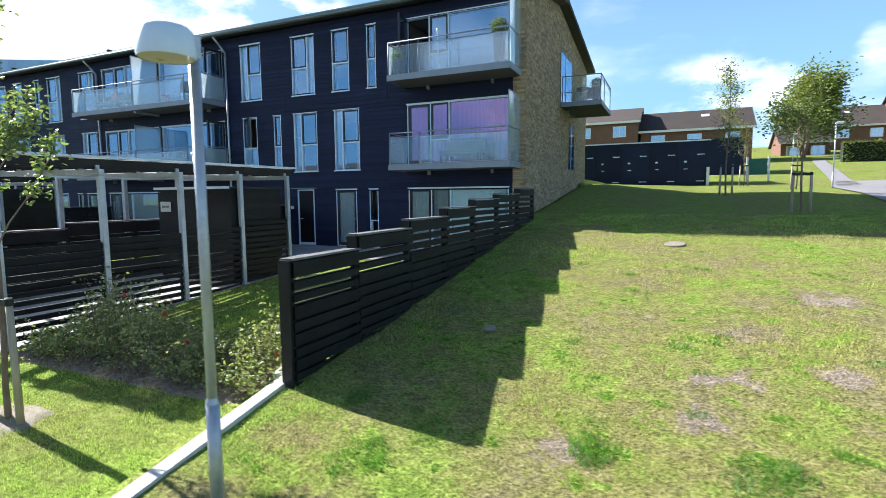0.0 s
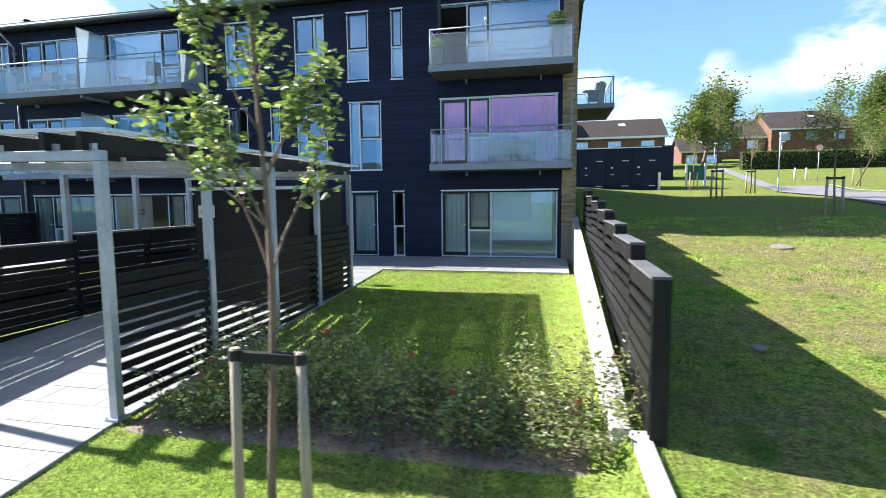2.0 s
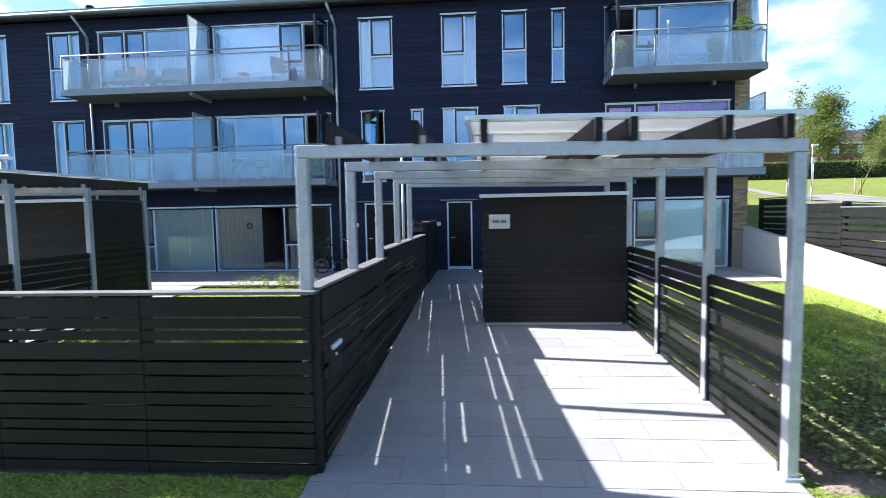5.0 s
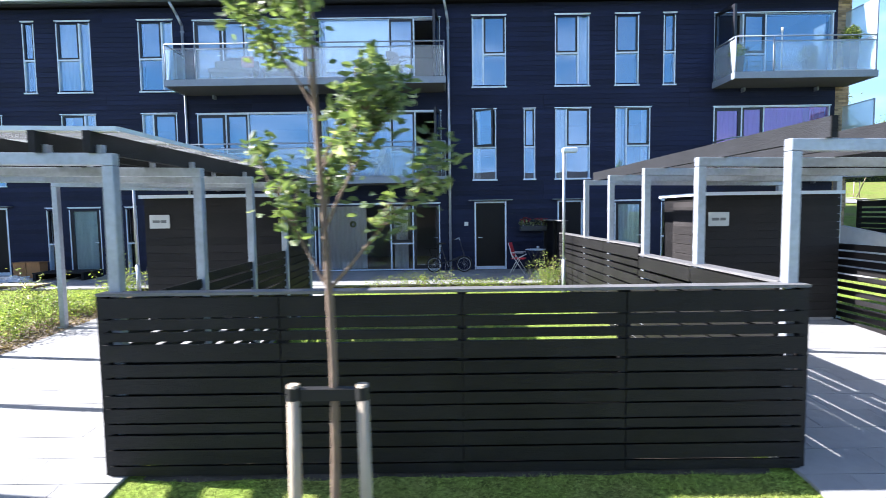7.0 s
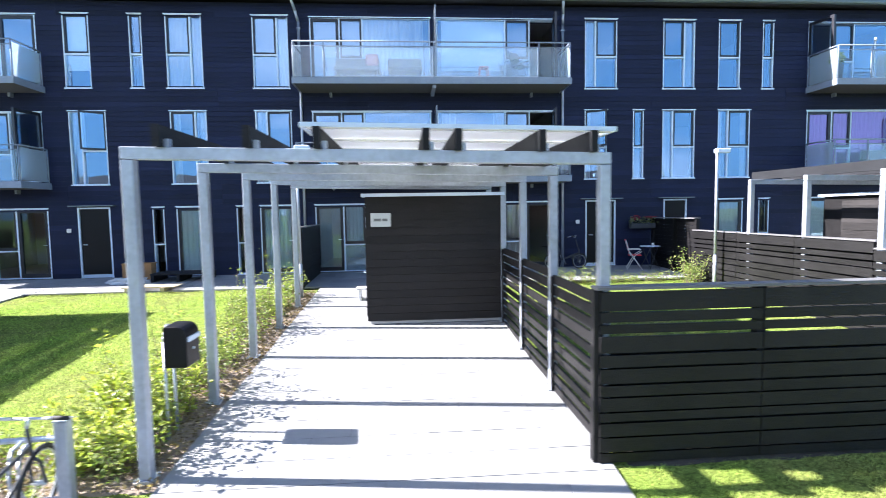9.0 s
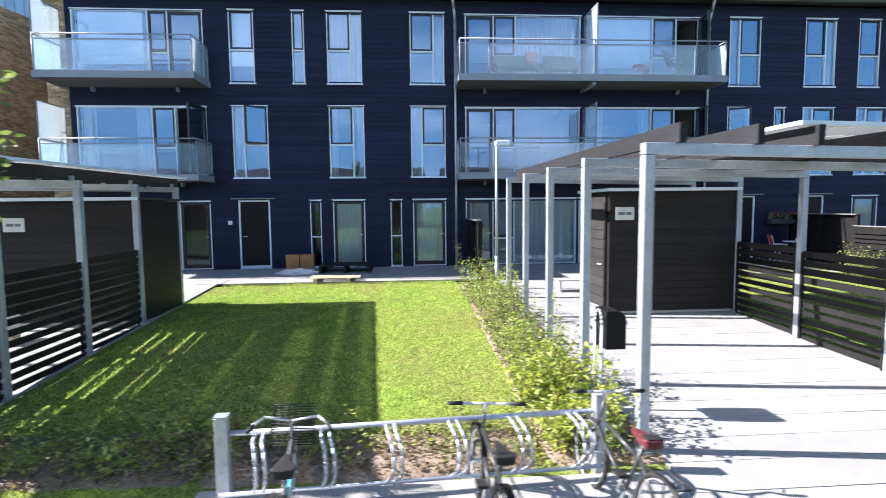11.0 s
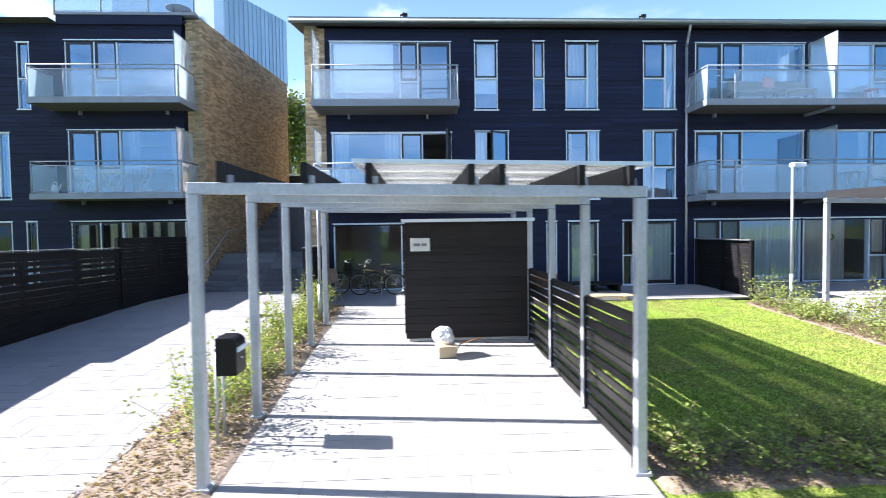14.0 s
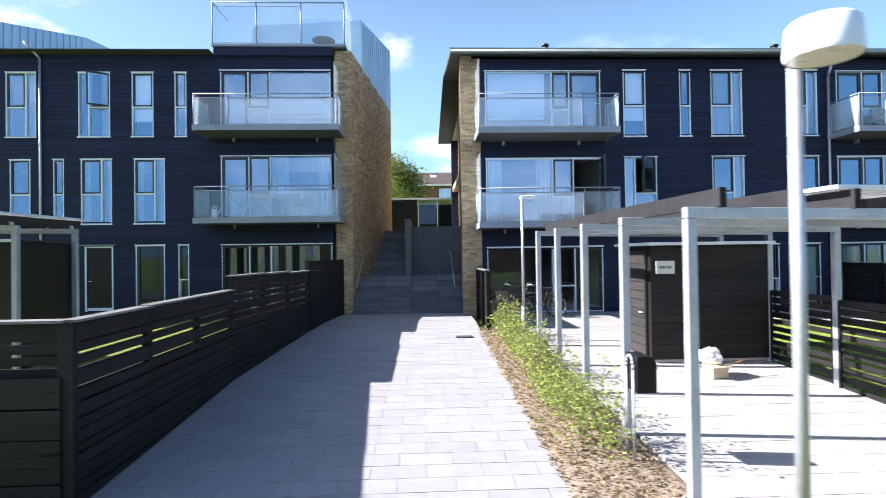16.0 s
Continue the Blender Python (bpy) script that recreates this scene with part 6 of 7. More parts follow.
# the lane under the camera and the houses opposite, which the window panes mirror
sheet("road", "dark asphalt lane in front of the gardens", sorted([-90 + 5 * i for i in range(37)] + [-3.83, -3.69]), [-9.0, -6.0, -3.0, 0.9], lambda x, y: ground(x, y) + 0.035, TARMAC, "road")
for x in (-62.0, -46.0, -30.0, -14.0, 2.0):
    house(x, -46.0, 4.6, 7.4, 13.0, 9, "plain brick house with a tiled roof across the lane")

# ---------- cycles ----------
TYRE = mat("tyre_rubber", (0.015, 0.015, 0.015), 0.7)
RIM = mat("bright_rim", (0.6, 0.62, 0.64), 0.3, 0.6, vary=0.05)
GREYP = mat("dark_cycle_paint", (0.04, 0.045, 0.05), 0.35, vary=0.1)
MIDP = mat("grey_cycle_paint", (0.12, 0.125, 0.13), 0.35, vary=0.1)
BADGE = mat("light_blue_plate", (0.12, 0.5, 0.6), 0.4)
PALEP = mat("pale_cycle_paint", (0.6, 0.62, 0.62), 0.35, vary=0.08)
OLIVE = mat("yellow_cycle_paint", (0.06, 0.06, 0.02), 0.35, vary=0.08)


def ring(bm, c, R, r, n=28, k=6):
    """A torus in the xz plane."""
    rows = []
    for i in range(n):
        a = 2 * math.pi * i / n
        rows.append([bm.verts.new((c[0] + (R + r * math.cos(2 * math.pi * j / k)) * math.cos(a), c[1] + r * math.sin(2 * math.pi * j / k), c[2] + (R + r * math.cos(2 * math.pi * j / k)) * math.sin(a))) for j in range(k)])
    for i in range(n):
        for j in range(k):
            bm.faces.new((rows[i][j], rows[(i + 1) % n][j], rows[(i + 1) % n][(j + 1) % k], rows[i][(j + 1) % k])).smooth = True


def bicycle(x, y, z, rz, R, paint, label, basket=False, pale_tyre=False, low=False, lean=4.0, guard=True, tall=1.0, saddle=None, flat=False):
    """A cycle along its own x, front wheel at +x, standing at the middle between the wheels."""
    b = thing("bicycle", label, "bicycle", x, y, z, 0, group="bicycles")
    b.matrix_basis = pose(x, y, z, lean, 0, rz)
    w = 0.52 if not low else 0.45
    fr, re = (w, 0, R), (-w, 0, R)
    for c in (fr, re):
        bm = bmesh.new()
        ring(bm, c, R - 0.02, 0.021)
        wheel = part("wheel", bm, PALEP if pale_tyre else TYRE, b, "pale tyre" if pale_tyre else "black tyre")
        bm = bmesh.new()
        ring(bm, c, R - 0.045, 0.009, 28, 4)
        part("rim", bm, RIM, wheel, "bright rim")
        bm = bmesh.new()
        for i in range(16):
            a = 2 * math.pi * i / 16
            tube(bm, (c[0], 0.02 * (-1) ** i, c[2]), (c[0] + (R - 0.05) * math.cos(a), 0, c[2] + (R - 0.05) * math.sin(a)), 0.0018, 0.0018, 3, caps=False)
        tagged(part("spoke_set", bm, RIM, wheel), kind="stuff")
        bars("hub", wheel, RIM, [(c[0], -0.05, c[2]), (c[0], 0.05, c[2])], r=0.02)
        if guard:
            bm = bmesh.new()
            pts = [(c[0] + (R + 0.02) * math.cos(a), 0, c[2] + (R + 0.02) * math.sin(a)) for a in [radians(20 + 13 * i) for i in range(12)]]
            q = [[bm.verts.new((x, s_ * 0.024, zz)) for s_ in (-1, 1)] for x, _, zz in pts]
            for u, v in zip(q, q[1:]):
                bm.faces.new((u[0], u[1], v[1], v[0])).smooth = True
            bmesh.ops.solidify(bm, geom=bm.faces[:], thickness=0.003)
            part("mudguard", bm, paint, b)
    u = tall
    seat, bot = (-0.24, 0, 0.78 * u), (-0.08, 0, 0.3)
    bars("frame", b, paint, [bot, seat], [bot, (0.4, 0, 0.62 * u)] if not low else [bot, (0.4, 0, 0.5)], [(-0.2, 0, 0.68 * u), (0.37, 0, 0.76 * u)] if not low else [bot, (0.42, 0, 0.45)], [re, bot], [re, (-0.21, 0, 0.7 * u)], r=0.016)
    bars("fork", b, paint, [(0.34, 0, 0.95 * u), (0.42, 0, 0.58 * u + 0.06), (0.45, 0.04, 0.5 * u + 0.08), (fr[0], 0.05, R)], [(0.42, 0, 0.58 * u + 0.06), (0.45, -0.04, 0.5 * u + 0.08), (fr[0], -0.05, R)], r=0.014)
    if flat:
        bars("handlebar", b, RIM, [(0.3, -0.2, 1.06 * u), (0.36, -0.1, 1.03 * u), (0.36, 0.1, 1.03 * u), (0.3, 0.2, 1.06 * u)], r=0.013)
        bars("stem", b, RIM, [(0.34, 0, 0.95 * u), (0.36, 0, 1.03 * u)], r=0.016)
        for s_ in (-1, 1):
            bars("grip", b, TYRE, [(0.3, s_ * 0.2, 1.06 * u), (0.27, s_ * 0.32, 1.07 * u)], r=0.018)
            bars("brake_lever", b, RIM, [(0.33, s_ * 0.2, 1.05 * u), (0.36, s_ * 0.29, 1.03 * u)], r=0.006, n=6)
    else:
        bars("handlebar", b, RIM, [(0.2, -0.28, u), (0.3, -0.2, 1.03 * u), (0.34, 0, 0.97 * u), (0.3, 0.2, 1.03 * u), (0.2, 0.28, u)], r=0.011)
        for s_ in (-1, 1):
            bars("grip", b, TYRE, [(0.2, s_ * 0.28, u), (0.11, s_ * 0.3, 0.985 * u)], r=0.016)
    bm = bmesh.new()
    outline = [(-0.1, 0.012), (-0.16, 0.03), (-0.26, 0.045), (-0.34, 0.085), (-0.39, 0.075), (-0.4, 0.0)]
    outline += [(x, -y) for x, y in outline[-2::-1]]
    lo = [bm.verts.new((x, y * 0.85, 0.83 * u + 0.02)) for x, y in outline]
    hi = [bm.verts.new((x, y, 0.83 * u + 0.065 + (0.02 if x < -0.3 else 0))) for x, y in outline]
    bm.faces.new(lo[::-1])
    bm.faces.new(hi)
    for i in range(len(lo)):
        j = (i + 1) % len(lo)
        bm.faces.new((lo[i], lo[j], hi[j], hi[i]))
    part("saddle", bm, saddle or TYRE, b, "red and black saddle" if saddle else "black saddle", bevel=0.008)
    if saddle:
        boxes("saddle_top", b, TYRE, (-0.385, -0.3, -0.06, 0.06, 0.83 * u + 0.084, 0.83 * u + 0.092), label="black pad")
    bars("seat_post", b, RIM, [seat, (-0.25, 0, 0.83 * u + 0.02)], r=0.013)
    bars("crank", b, RIM, [(-0.08, -0.07, 0.3), (-0.02, -0.07, 0.15)], [(-0.08, 0.07, 0.3), (-0.14, 0.07, 0.45)], r=0.01)
    for p in ((-0.02, -0.1, 0.15), (-0.14, 0.1, 0.45)):
        boxes("pedal", b, TYRE, (p[0] - 0.05, p[0] + 0.05, p[1] - 0.04, p[1] + 0.04, p[2] - 0.012, p[2] + 0.012))
    bars("carrier", b, TYRE, [(-0.3, -0.06, 0.72 * u), (-0.72, -0.06, 0.72 * u), (-0.72, 0.06, 0.72 * u), (-0.3, 0.06, 0.72 * u)], [(-0.6, -0.06, 0.72 * u), re], [(-0.6, 0.06, 0.72 * u), re], r=0.007)
    bars("kickstand", b, RIM, [(-0.1, 0.03, 0.28), (-0.14, 0.16, 0.01)], r=0.009)
    if basket:
        bm = bmesh.new()
        for i in range(11):
            zz = 0.58 + 0.0225 * i
            pipe(bm, [(0.42, -0.17, zz), (0.72, -0.17, zz), (0.72, 0.17, zz), (0.42, 0.17, zz), (0.42, -0.17, zz)], 0.004, 4)
        for i in range(7):
            for yy in (-0.17, 0.17):
                tube(bm, (0.42 + 0.05 * i, yy, 0.58), (0.42 + 0.05 * i, yy, 0.805), 0.003, 0.003, 4, caps=False)
            tube(bm, (0.72, -0.17 + 0.057 * i, 0.58), (0.72, -0.17 + 0.057 * i, 0.805), 0.003, 0.003, 4, caps=False)
            tube(bm, (0.42, -0.17 + 0.057 * i, 0.58), (0.72, -0.17 + 0.057 * i, 0.58), 0.003, 0.003, 4, caps=False)
        tagged(part("basket", bm, TYRE, b), "black wire basket", kind="stuff")
        boxes("badge", b, BADGE, (0.0, 0.16, -0.022, 0.022, 0.47 * u, 0.54 * u), label="light blue plate on the frame")
    return b


# cycle stand, its far end a little further back
RX0, RX1, RY = -27.13, -23.86, 3.85
zr = yard(RY, -25.5) + 0.012
rk = thing("cycle_stand", "galvanised cycle stand with looped wheel holders", "cycle stand", RX0, RY, zr, 3.5)
RL = RX1 - RX0
for x in (0.0, RL):
    boxes("post", rk, STEEL, (x - 0.05, x + 0.05, -0.05, 0.05, -0.05, 0.72), bevel=0.006)
    boxes("post_cap", rk, STEEL, (x - 0.054, x + 0.054, -0.054, 0.054, 0.722, 0.73))
bars("top_rail", rk, STEEL, [(0, 0, 0.57), (RL, 0, 0.57)], r=0.024, n=10)
bars("lower_rail", rk, STEEL, [(0, -0.14, 0.12), (RL, -0.14, 0.12)], r=0.018, n=10)
for i in range(6):
    x = 0.3 + i * 0.54
    for dx in (-0.035, 0.035):
        bars("wheel_loop", rk, STEEL, [(x + dx, 0.0, 0.57)] + [(x + dx + 0.06 * math.sin(radians(a)), -0.13 - 0.16 * math.sin(radians(a)), 0.36 + 0.2 * math.cos(radians(a))) for a in (15, 45, 75, 105, 135, 160)] + [(x + dx, -0.14, 0.12)], r=0.014, n=6)
bicycle(-26.52, 3.3, yard(3.3, -26.6) + 0.012, 98, 0.31, MIDP, "grey city bicycle with white tyres and a wire basket", basket=True, pale_tyre=True, tall=0.84)
bicycle(-25.0, 3.35, yard(3.35, -25) + 0.012, 93, 0.3, GREYP, "dark city bicycle parked in the cycle stand", tall=0.84, flat=True)
bicycle(-23.95, 3.4, yard(3.4, -24) + 0.012, 97, 0.31, GREYP, "dark sports bicycle with a red and black saddle", guard=False, tall=0.88, flat=True, saddle=mat("red_saddle", (0.11, 0.018, 0.022), 0.5))
bicycle(-16.05, 15.2, -0.06, 2, 0.24, GREYP, "small dark folding bicycle leaning by the downpipe", low=True, lean=-6)
bicycle(-33.86, 14.8, -0.07, 178, 0.33, OLIVE, "black and yellow mountain bicycle on the terrace", guard=False, lean=-5)
bicycle(-34.5, 15.1, -0.06, 176, 0.33, GREYP, "black bicycle standing on the terrace", lean=-5)

# ---------- letterboxes ----------


def letterbox(x, y, rz):
    zb = yard(y, x)
    m = thing("letterbox", "black steel letterbox with a pale flap on two thin posts", "letterbox", x, y, zb, rz, group="letterboxes")
    for u in (-0.1, 0.1):
        bars("post", m, STEEL, [(-0.12, u, -0.1), (-0.12, u, 1.04)], r=0.016)
    bm = bmesh.new()
    prof = [(-0.1, 0.78), (0.13, 0.78), (0.13, 1.1)] + [(0.03 + 0.1 * math.cos(radians(a)), 1.1 + 0.1 * math.sin(radians(a))) for a in (22, 45, 67, 90)] + [(-0.1, 1.2)]
    prism(bm, -0.16, 0.16, prof)
    for v in bm.verts:
        v.co = Vector((v.co.y, v.co.x, v.co.z))
    bmesh.ops.recalc_face_normals(bm, faces=bm.faces[:])
    box_ = part("body", bm, DOOR, m, "black painted steel box", bevel=0.006)
    boxes("flap", box_, ALU, (0.131, 0.15, -0.14, 0.14, 1.04, 1.09), label="pale flap")
    bars("lock", box_, ALU, [(0.13, 0, 0.95), (0.142, 0, 0.95)], r=0.014)
    bm = bmesh.new()
    pipe(bm, [(-0.12, -0.1 * math.cos(radians(a)), 1.042 + 0.15 * math.sin(radians(a))) for a in range(0, 181, 20)], 0.016, 8)
    part("back_hoop", bm, STEEL, m)
    return m


letterbox(-23.35, 5.12, 0)
letterbox(-34.8, 5.46, 0)
lb = thing("letterbox", "black letterbox with a pale flap fixed to the slatted fence", "letterbox", -13.06, 4.53, 0.12, group="letterboxes")
boxes("body", lb, DOOR, (0.0, 0.05, 0, 0.42, 0, 0.44), bevel=0.01)
boxes("flap", lb, ALU, (0.051, 0.075, 0.06, 0.36, 0.3, 0.345), label="pale flap")
bars("lock", lb, ALU, [(0.05, 0.21, 0.22), (0.062, 0.21, 0.22)], r=0.015)

# ---------- terraces ----------
CRATE = mat("orange_brown_wood", (0.38, 0.2, 0.08), 0.65, vary=0.25, scale=12, bump=0.2, stretch=(4, 0.4, 1))
PINE = mat("new_pine_boards", (0.55, 0.45, 0.3), 0.7, vary=0.15, scale=10, stretch=(0.4, 4, 1))
PLASTIC = mat("crumpled_white_plastic", (0.7, 0.72, 0.75), 0.35, vary=0.15, scale=20)
TERRA = mat("dark_planter", (0.05, 0.055, 0.065), 0.6, vary=0.2)


def folding_chair(x, y, z, rz, cloth, frame, label):
    c = thing("folding_chair", label, "chair", x, y, z, rz, group="garden chairs")
    for s_ in (-0.21, 0.21):
        bars("leg", c, frame, [(s_, -0.22, 0), (s_, 0.2, 0.62)], r=0.012)
        bars("back_leg", c, frame, [(s_, 0.22, 0), (s_, -0.02, 0.44), (s_, -0.2, 0.55)], r=0.012)
        bars("back_post", c, frame, [(s_, 0.12, 0.42), (s_, 0.26, 0.9)], r=0.012)
        boxes("armrest", c, frame, (s_ - 0.02, s_ + 0.02, -0.18, 0.2, 0.6, 0.62))
    boxes("seat", c, cloth, (-0.2, 0.2, -0.2, 0.18, 0.42, 0.445), bevel=0.008)
    bm = bmesh.new()
    box(bm, -0.2, 0.2, -0.012, 0.012, 0, 0.42, Matrix.Translation((0, 0.14, 0.5)) @ Matrix.Rotation(radians(-16), 4, "X"))
    part("backrest", bm, cloth, c, bevel=0.006)
    return c


def cafe_table(x, y, z, top, frame, label, r=0.3, h=0.7):
    t = thing("garden_table", label, "table", x, y, z, 20, group="garden tables")
    bm = bmesh.new()
    tube(bm, (0, 0, h - 0.02), (0, 0, h), r, r, 24)
    part("tabletop", bm, top, t)
    for a in (0, 180):
        bars("leg", t, frame, [(0.2 * math.cos(radians(a)) , -0.2, 0), (-0.2 * math.cos(radians(a)), -0.12, h - 0.02)], r=0.011)
        bars("leg", t, frame, [(0.2 * math.cos(radians(a)), 0.2, 0), (-0.2 * math.cos(radians(a)), 0.12, h - 0.02)], r=0.011)
    return t


def slatted_chair(x, y, z, rz, label):
    """Folding chair with crossed legs and slats, facing -y before it is turned."""
    c = thing("folding_chair", label, "chair", x, y, z, rz, group="garden chairs")
    for s_ in (-0.2, 0.2):
        bars("back_post", c, WHITE, [(s_, -0.22, 0.016), (s_, 0.14, 0.62), (s_, 0.2, 0.87)], r=0.016)
        bars("leg", c, WHITE, [(s_ * 0.84, 0.24, 0.016), (s_ * 0.84, -0.17, 0.44)], r=0.016)
    for i in range(5):
        boxes("seat_slat", c, WHITE, (-0.19, 0.19, -0.19 + 0.078 * i, -0.125 + 0.078 * i, 0.445, 0.463), bevel=0.004)
    for i in range(3):
        boxes("back_slat", c, WHITE, (-0.21, 0.21, 0.125 + 0.026 * i, 0.14 + 0.026 * i, 0.62 + 0.085 * i, 0.68 + 0.085 * i), bevel=0.004)
    boxes("stretcher", c, WHITE, (-0.17, 0.17, 0.19, 0.21, 0.03, 0.055))
    return c


slatted_chair(-43.25, 16.6, 3.11, 78, "white slatted wooden folding chair on the balcony")
slatted_chair(-41.45, 16.68, 3.11, -84, "white slatted wooden folding chair beside the balcony door")
bt = thing("garden_table", "white slatted folding table on the balcony between two chairs", "table", -42.4, 16.66, 3.11, group="garden tables")
for i in range(6):
    boxes("table_slat", bt, WHITE, (-0.36, 0.36, -0.3 + 0.1 * i, -0.21 + 0.1 * i, 0.7, 0.72), bevel=0.004)
for s_ in (-0.25, 0.25):
    bars("leg", bt, WHITE, [(-0.3, s_, 0.016), (0.28, s_, 0.69)], r=0.016)
    bars("leg", bt, WHITE, [(0.3, s_ * 0.86, 0.016), (-0.28, s_ * 0.86, 0.69)], r=0.016)
    boxes("rail", bt, WHITE, (-0.34, 0.34, s_ - 0.012, s_ + 0.012, 0.672, 0.698))
wc = thing("watering_can", "white plastic watering can on the balcony floor", "watering can", -43.98, 16.3, 3.11)
bm = bmesh.new()
tube(bm, (0, 0, 0), (0, 0, 0.25), 0.105, 0.09, 18)
tube(bm, (0, 0, 0.25), (0, 0, 0.3), 0.09, 0.055, 18)
part("body", bm, WHITE, wc)
bars("handle", wc, WHITE, [(-0.07, 0, 0.27), (-0.06, 0, 0.36), (0, 0, 0.4), (0.06, 0, 0.36), (0.07, 0, 0.27)], r=0.016)
bars("spout", wc, WHITE, [(0.09, 0, 0.1), (0.15, 0, 0.2), (0.19, 0, 0.31)], r=0.015)
cr = thing("wooden_crate", "low brown wooden crate on the balcony floor", "crate", -44.28, 16.42, 3.11)
for s_ in (-0.13, 0.13):
    for z in (0.01, 0.08):
        boxes("slat", cr, BARK, (-0.2, 0.2, s_ - 0.008, s_ + 0.008, z, z + 0.06))
for s_ in (-0.19, 0.19):
    boxes("end_board", cr, BARK, (s_ - 0.01, s_ + 0.01, -0.12, 0.12, 0.0, 0.15))
boxes("bottom", cr, BARK, (-0.178, 0.178, -0.12, 0.12, 0.0, 0.012))
folding_chair(-14.0, 14.9, -0.07, 70, RED, WHITE, "red cloth folding garden chair with a pale frame on the terrace")
cafe_table(-13.5, 14.9, -0.07, ALU, GREYP, "small round folding table on the terrace")
mug = thing("cup", "small white cup on the garden table", "cup", -13.43, 14.86, 0.63)
bars("body", mug, WHITE, [(0, 0, 0), (0, 0, 0.09)], r=0.04, n=12)
hb = thing("hanging_planter", "hanging planter with red flowers on the facade", "planter", -13.45, 15.55, 1.15)
boxes("trough", hb, TERRA, (-0.4, 0.4, -0.1, 0.1, 0, 0.16), bevel=0.01)
boxes("wall_hook", hb, STEEL, (-0.3, -0.27, 0.1, 0.2, 0.05, 0.3), (0.27, 0.3, 0.1, 0.2, 0.05, 0.3))
rnd = random.Random(61)
vv, ff = [], []
for i in range(260):
    leaf_quads(vv, ff, Vector((rnd.uniform(-0.42, 0.42), rnd.gauss(0, 0.08), rnd.uniform(0.1, 0.36))), rnd.uniform(0.05, 0.08), rnd)
leaf_part("foliage", hb, vv, ff, ROSE)
bm = bmesh.new()
for c0 in (-0.3, -0.18, 0.16, 0.3):
    for i in range(8):
        m = Matrix.Translation((c0 + rnd.gauss(0, 0.05), -0.08 + rnd.gauss(0, 0.04), 0.36 + rnd.gauss(0, 0.04))) @ Euler((rnd.uniform(0, 6), rnd.uniform(0, 6), 0)).to_matrix().to_4x4()
        box(bm, -0.025, 0.025, -0.02, 0.02, -0.004, 0.004, m)
# petal red lowered to carry the facade's shade
part("blossoms", bm, mat("shade_darkened_petals", (0.2, 0.012, 0.016), 0.7), hb, "red blossoms, darkened for the shade at the facade")

for x, w in ((-29.02, 0.38), (-28.6, 0.4)):
    c = thing("wooden_crate", "orange-brown wooden box standing by the front door", "crate", x, 15.3, -0.065, group="wooden boxes")
    boxes("body", c, CRATE, (-w / 2 + 0.02, w / 2 - 0.02, -0.16, 0.16, 0.0, 0.46))
    for z in (0.02, 0.17, 0.32):
        boxes("slat", c, CRATE, (-w / 2, w / 2, -0.185, -0.162, z, z + 0.135))
    boxes("lid", c, CRATE, (-w / 2 - 0.01, w / 2 + 0.01, -0.2, 0.18, 0.462, 0.485))
bm = bmesh.new()
bmesh.ops.create_icosphere(bm, subdivisions=4, radius=1.0)
for v in bm.verts:
    n_ = noise.noise(v.co * 3.1) * 0.35 + noise.noise(v.co * 7.0) * 0.2
    v.co = Vector((v.co.x * 0.55 * (1 + n_), v.co.y * 0.22 * (1 + n_), max(0, v.co.z) * 0.16 * (1 + n_)))
ob = solid("plastic_sheet", "crumpled white plastic sheet lying on the terrace", "plastic sheet", bm, PLASTIC)
ob.location = (-28.72, 14.5, -0.085)
st_ = thing("wooden_step", "dark timber step platform below the garden window", "step", -27.4, 14.95, -0.075)
for i in range(6):
    boxes("plank", st_, RAFTER, (-0.75, 0.75, -0.45 + i * 0.15, -0.31 + i * 0.15, 0.2, 0.235))
for x in (-0.7, 0.0, 0.7):
    boxes("bearer", st_, RAFTER, (x - 0.04, x + 0.04, -0.44, 0.44, 0.0, 0.198))
pl = thing("pallet", "new pine pallet lying at the lawn's edge", "pallet", -27.5, 13.3, -0.115, 2)
for i in range(4):
    boxes("plank", pl, PINE, (-0.65, 0.65, -0.3 + i * 0.16, -0.18 + i * 0.16, 0.09, 0.11))
for x in (-0.5, 0.35):
    boxes("bearer", pl, PINE, (x - 0.05, x + 0.05, -0.34, 0.34, 0.0, 0.088))

# things beside the shed in the carport
bx = thing("cardboard_box", "yellowish cardboard box on the drive beside the shed", "box", -32.2, 8.4, yard(8.4, -32) + 0.012, 12)
boxes("body", bx, PINE, (-0.16, 0.16, -0.13, 0.13, 0, 0.22), bevel=0.006)
boxes("flap", bx, PINE, (-0.16, 0.16, -0.22, -0.132, 0.2, 0.21))
bm = bmesh.new()
bmesh.ops.create_icosphere(bm, subdivisions=4, radius=0.19)
for v in bm.verts:
    v.co *= 1 + 0.28 * noise.noise(v.co * 7) + 0.12 * noise.noise(v.co * 22)
    v.co.z *= 0.85
bag = solid("plastic_bag", "stuffed white plastic bag lying on the box", "bag", bm, PLASTIC)
bag.location = (-32.23, 8.47, yard(8.4, -32) + 0.36)
tw = thing("garden_fork", "small wooden-handled garden tool leaning by the box", "tool", -31.95, 8.35, yard(8.35, -32) + 0.02, 20)
bars("handle", tw, CRATE, [(0, 0, 0.22), (0.42, -0.05, 0.3)], r=0.012)
bars("tines", tw, STEEL, [(0, 0, 0.22), (-0.1, 0.02, 0.02)], [(0, 0.03, 0.22), (-0.08, 0.06, 0.02)], r=0.008)

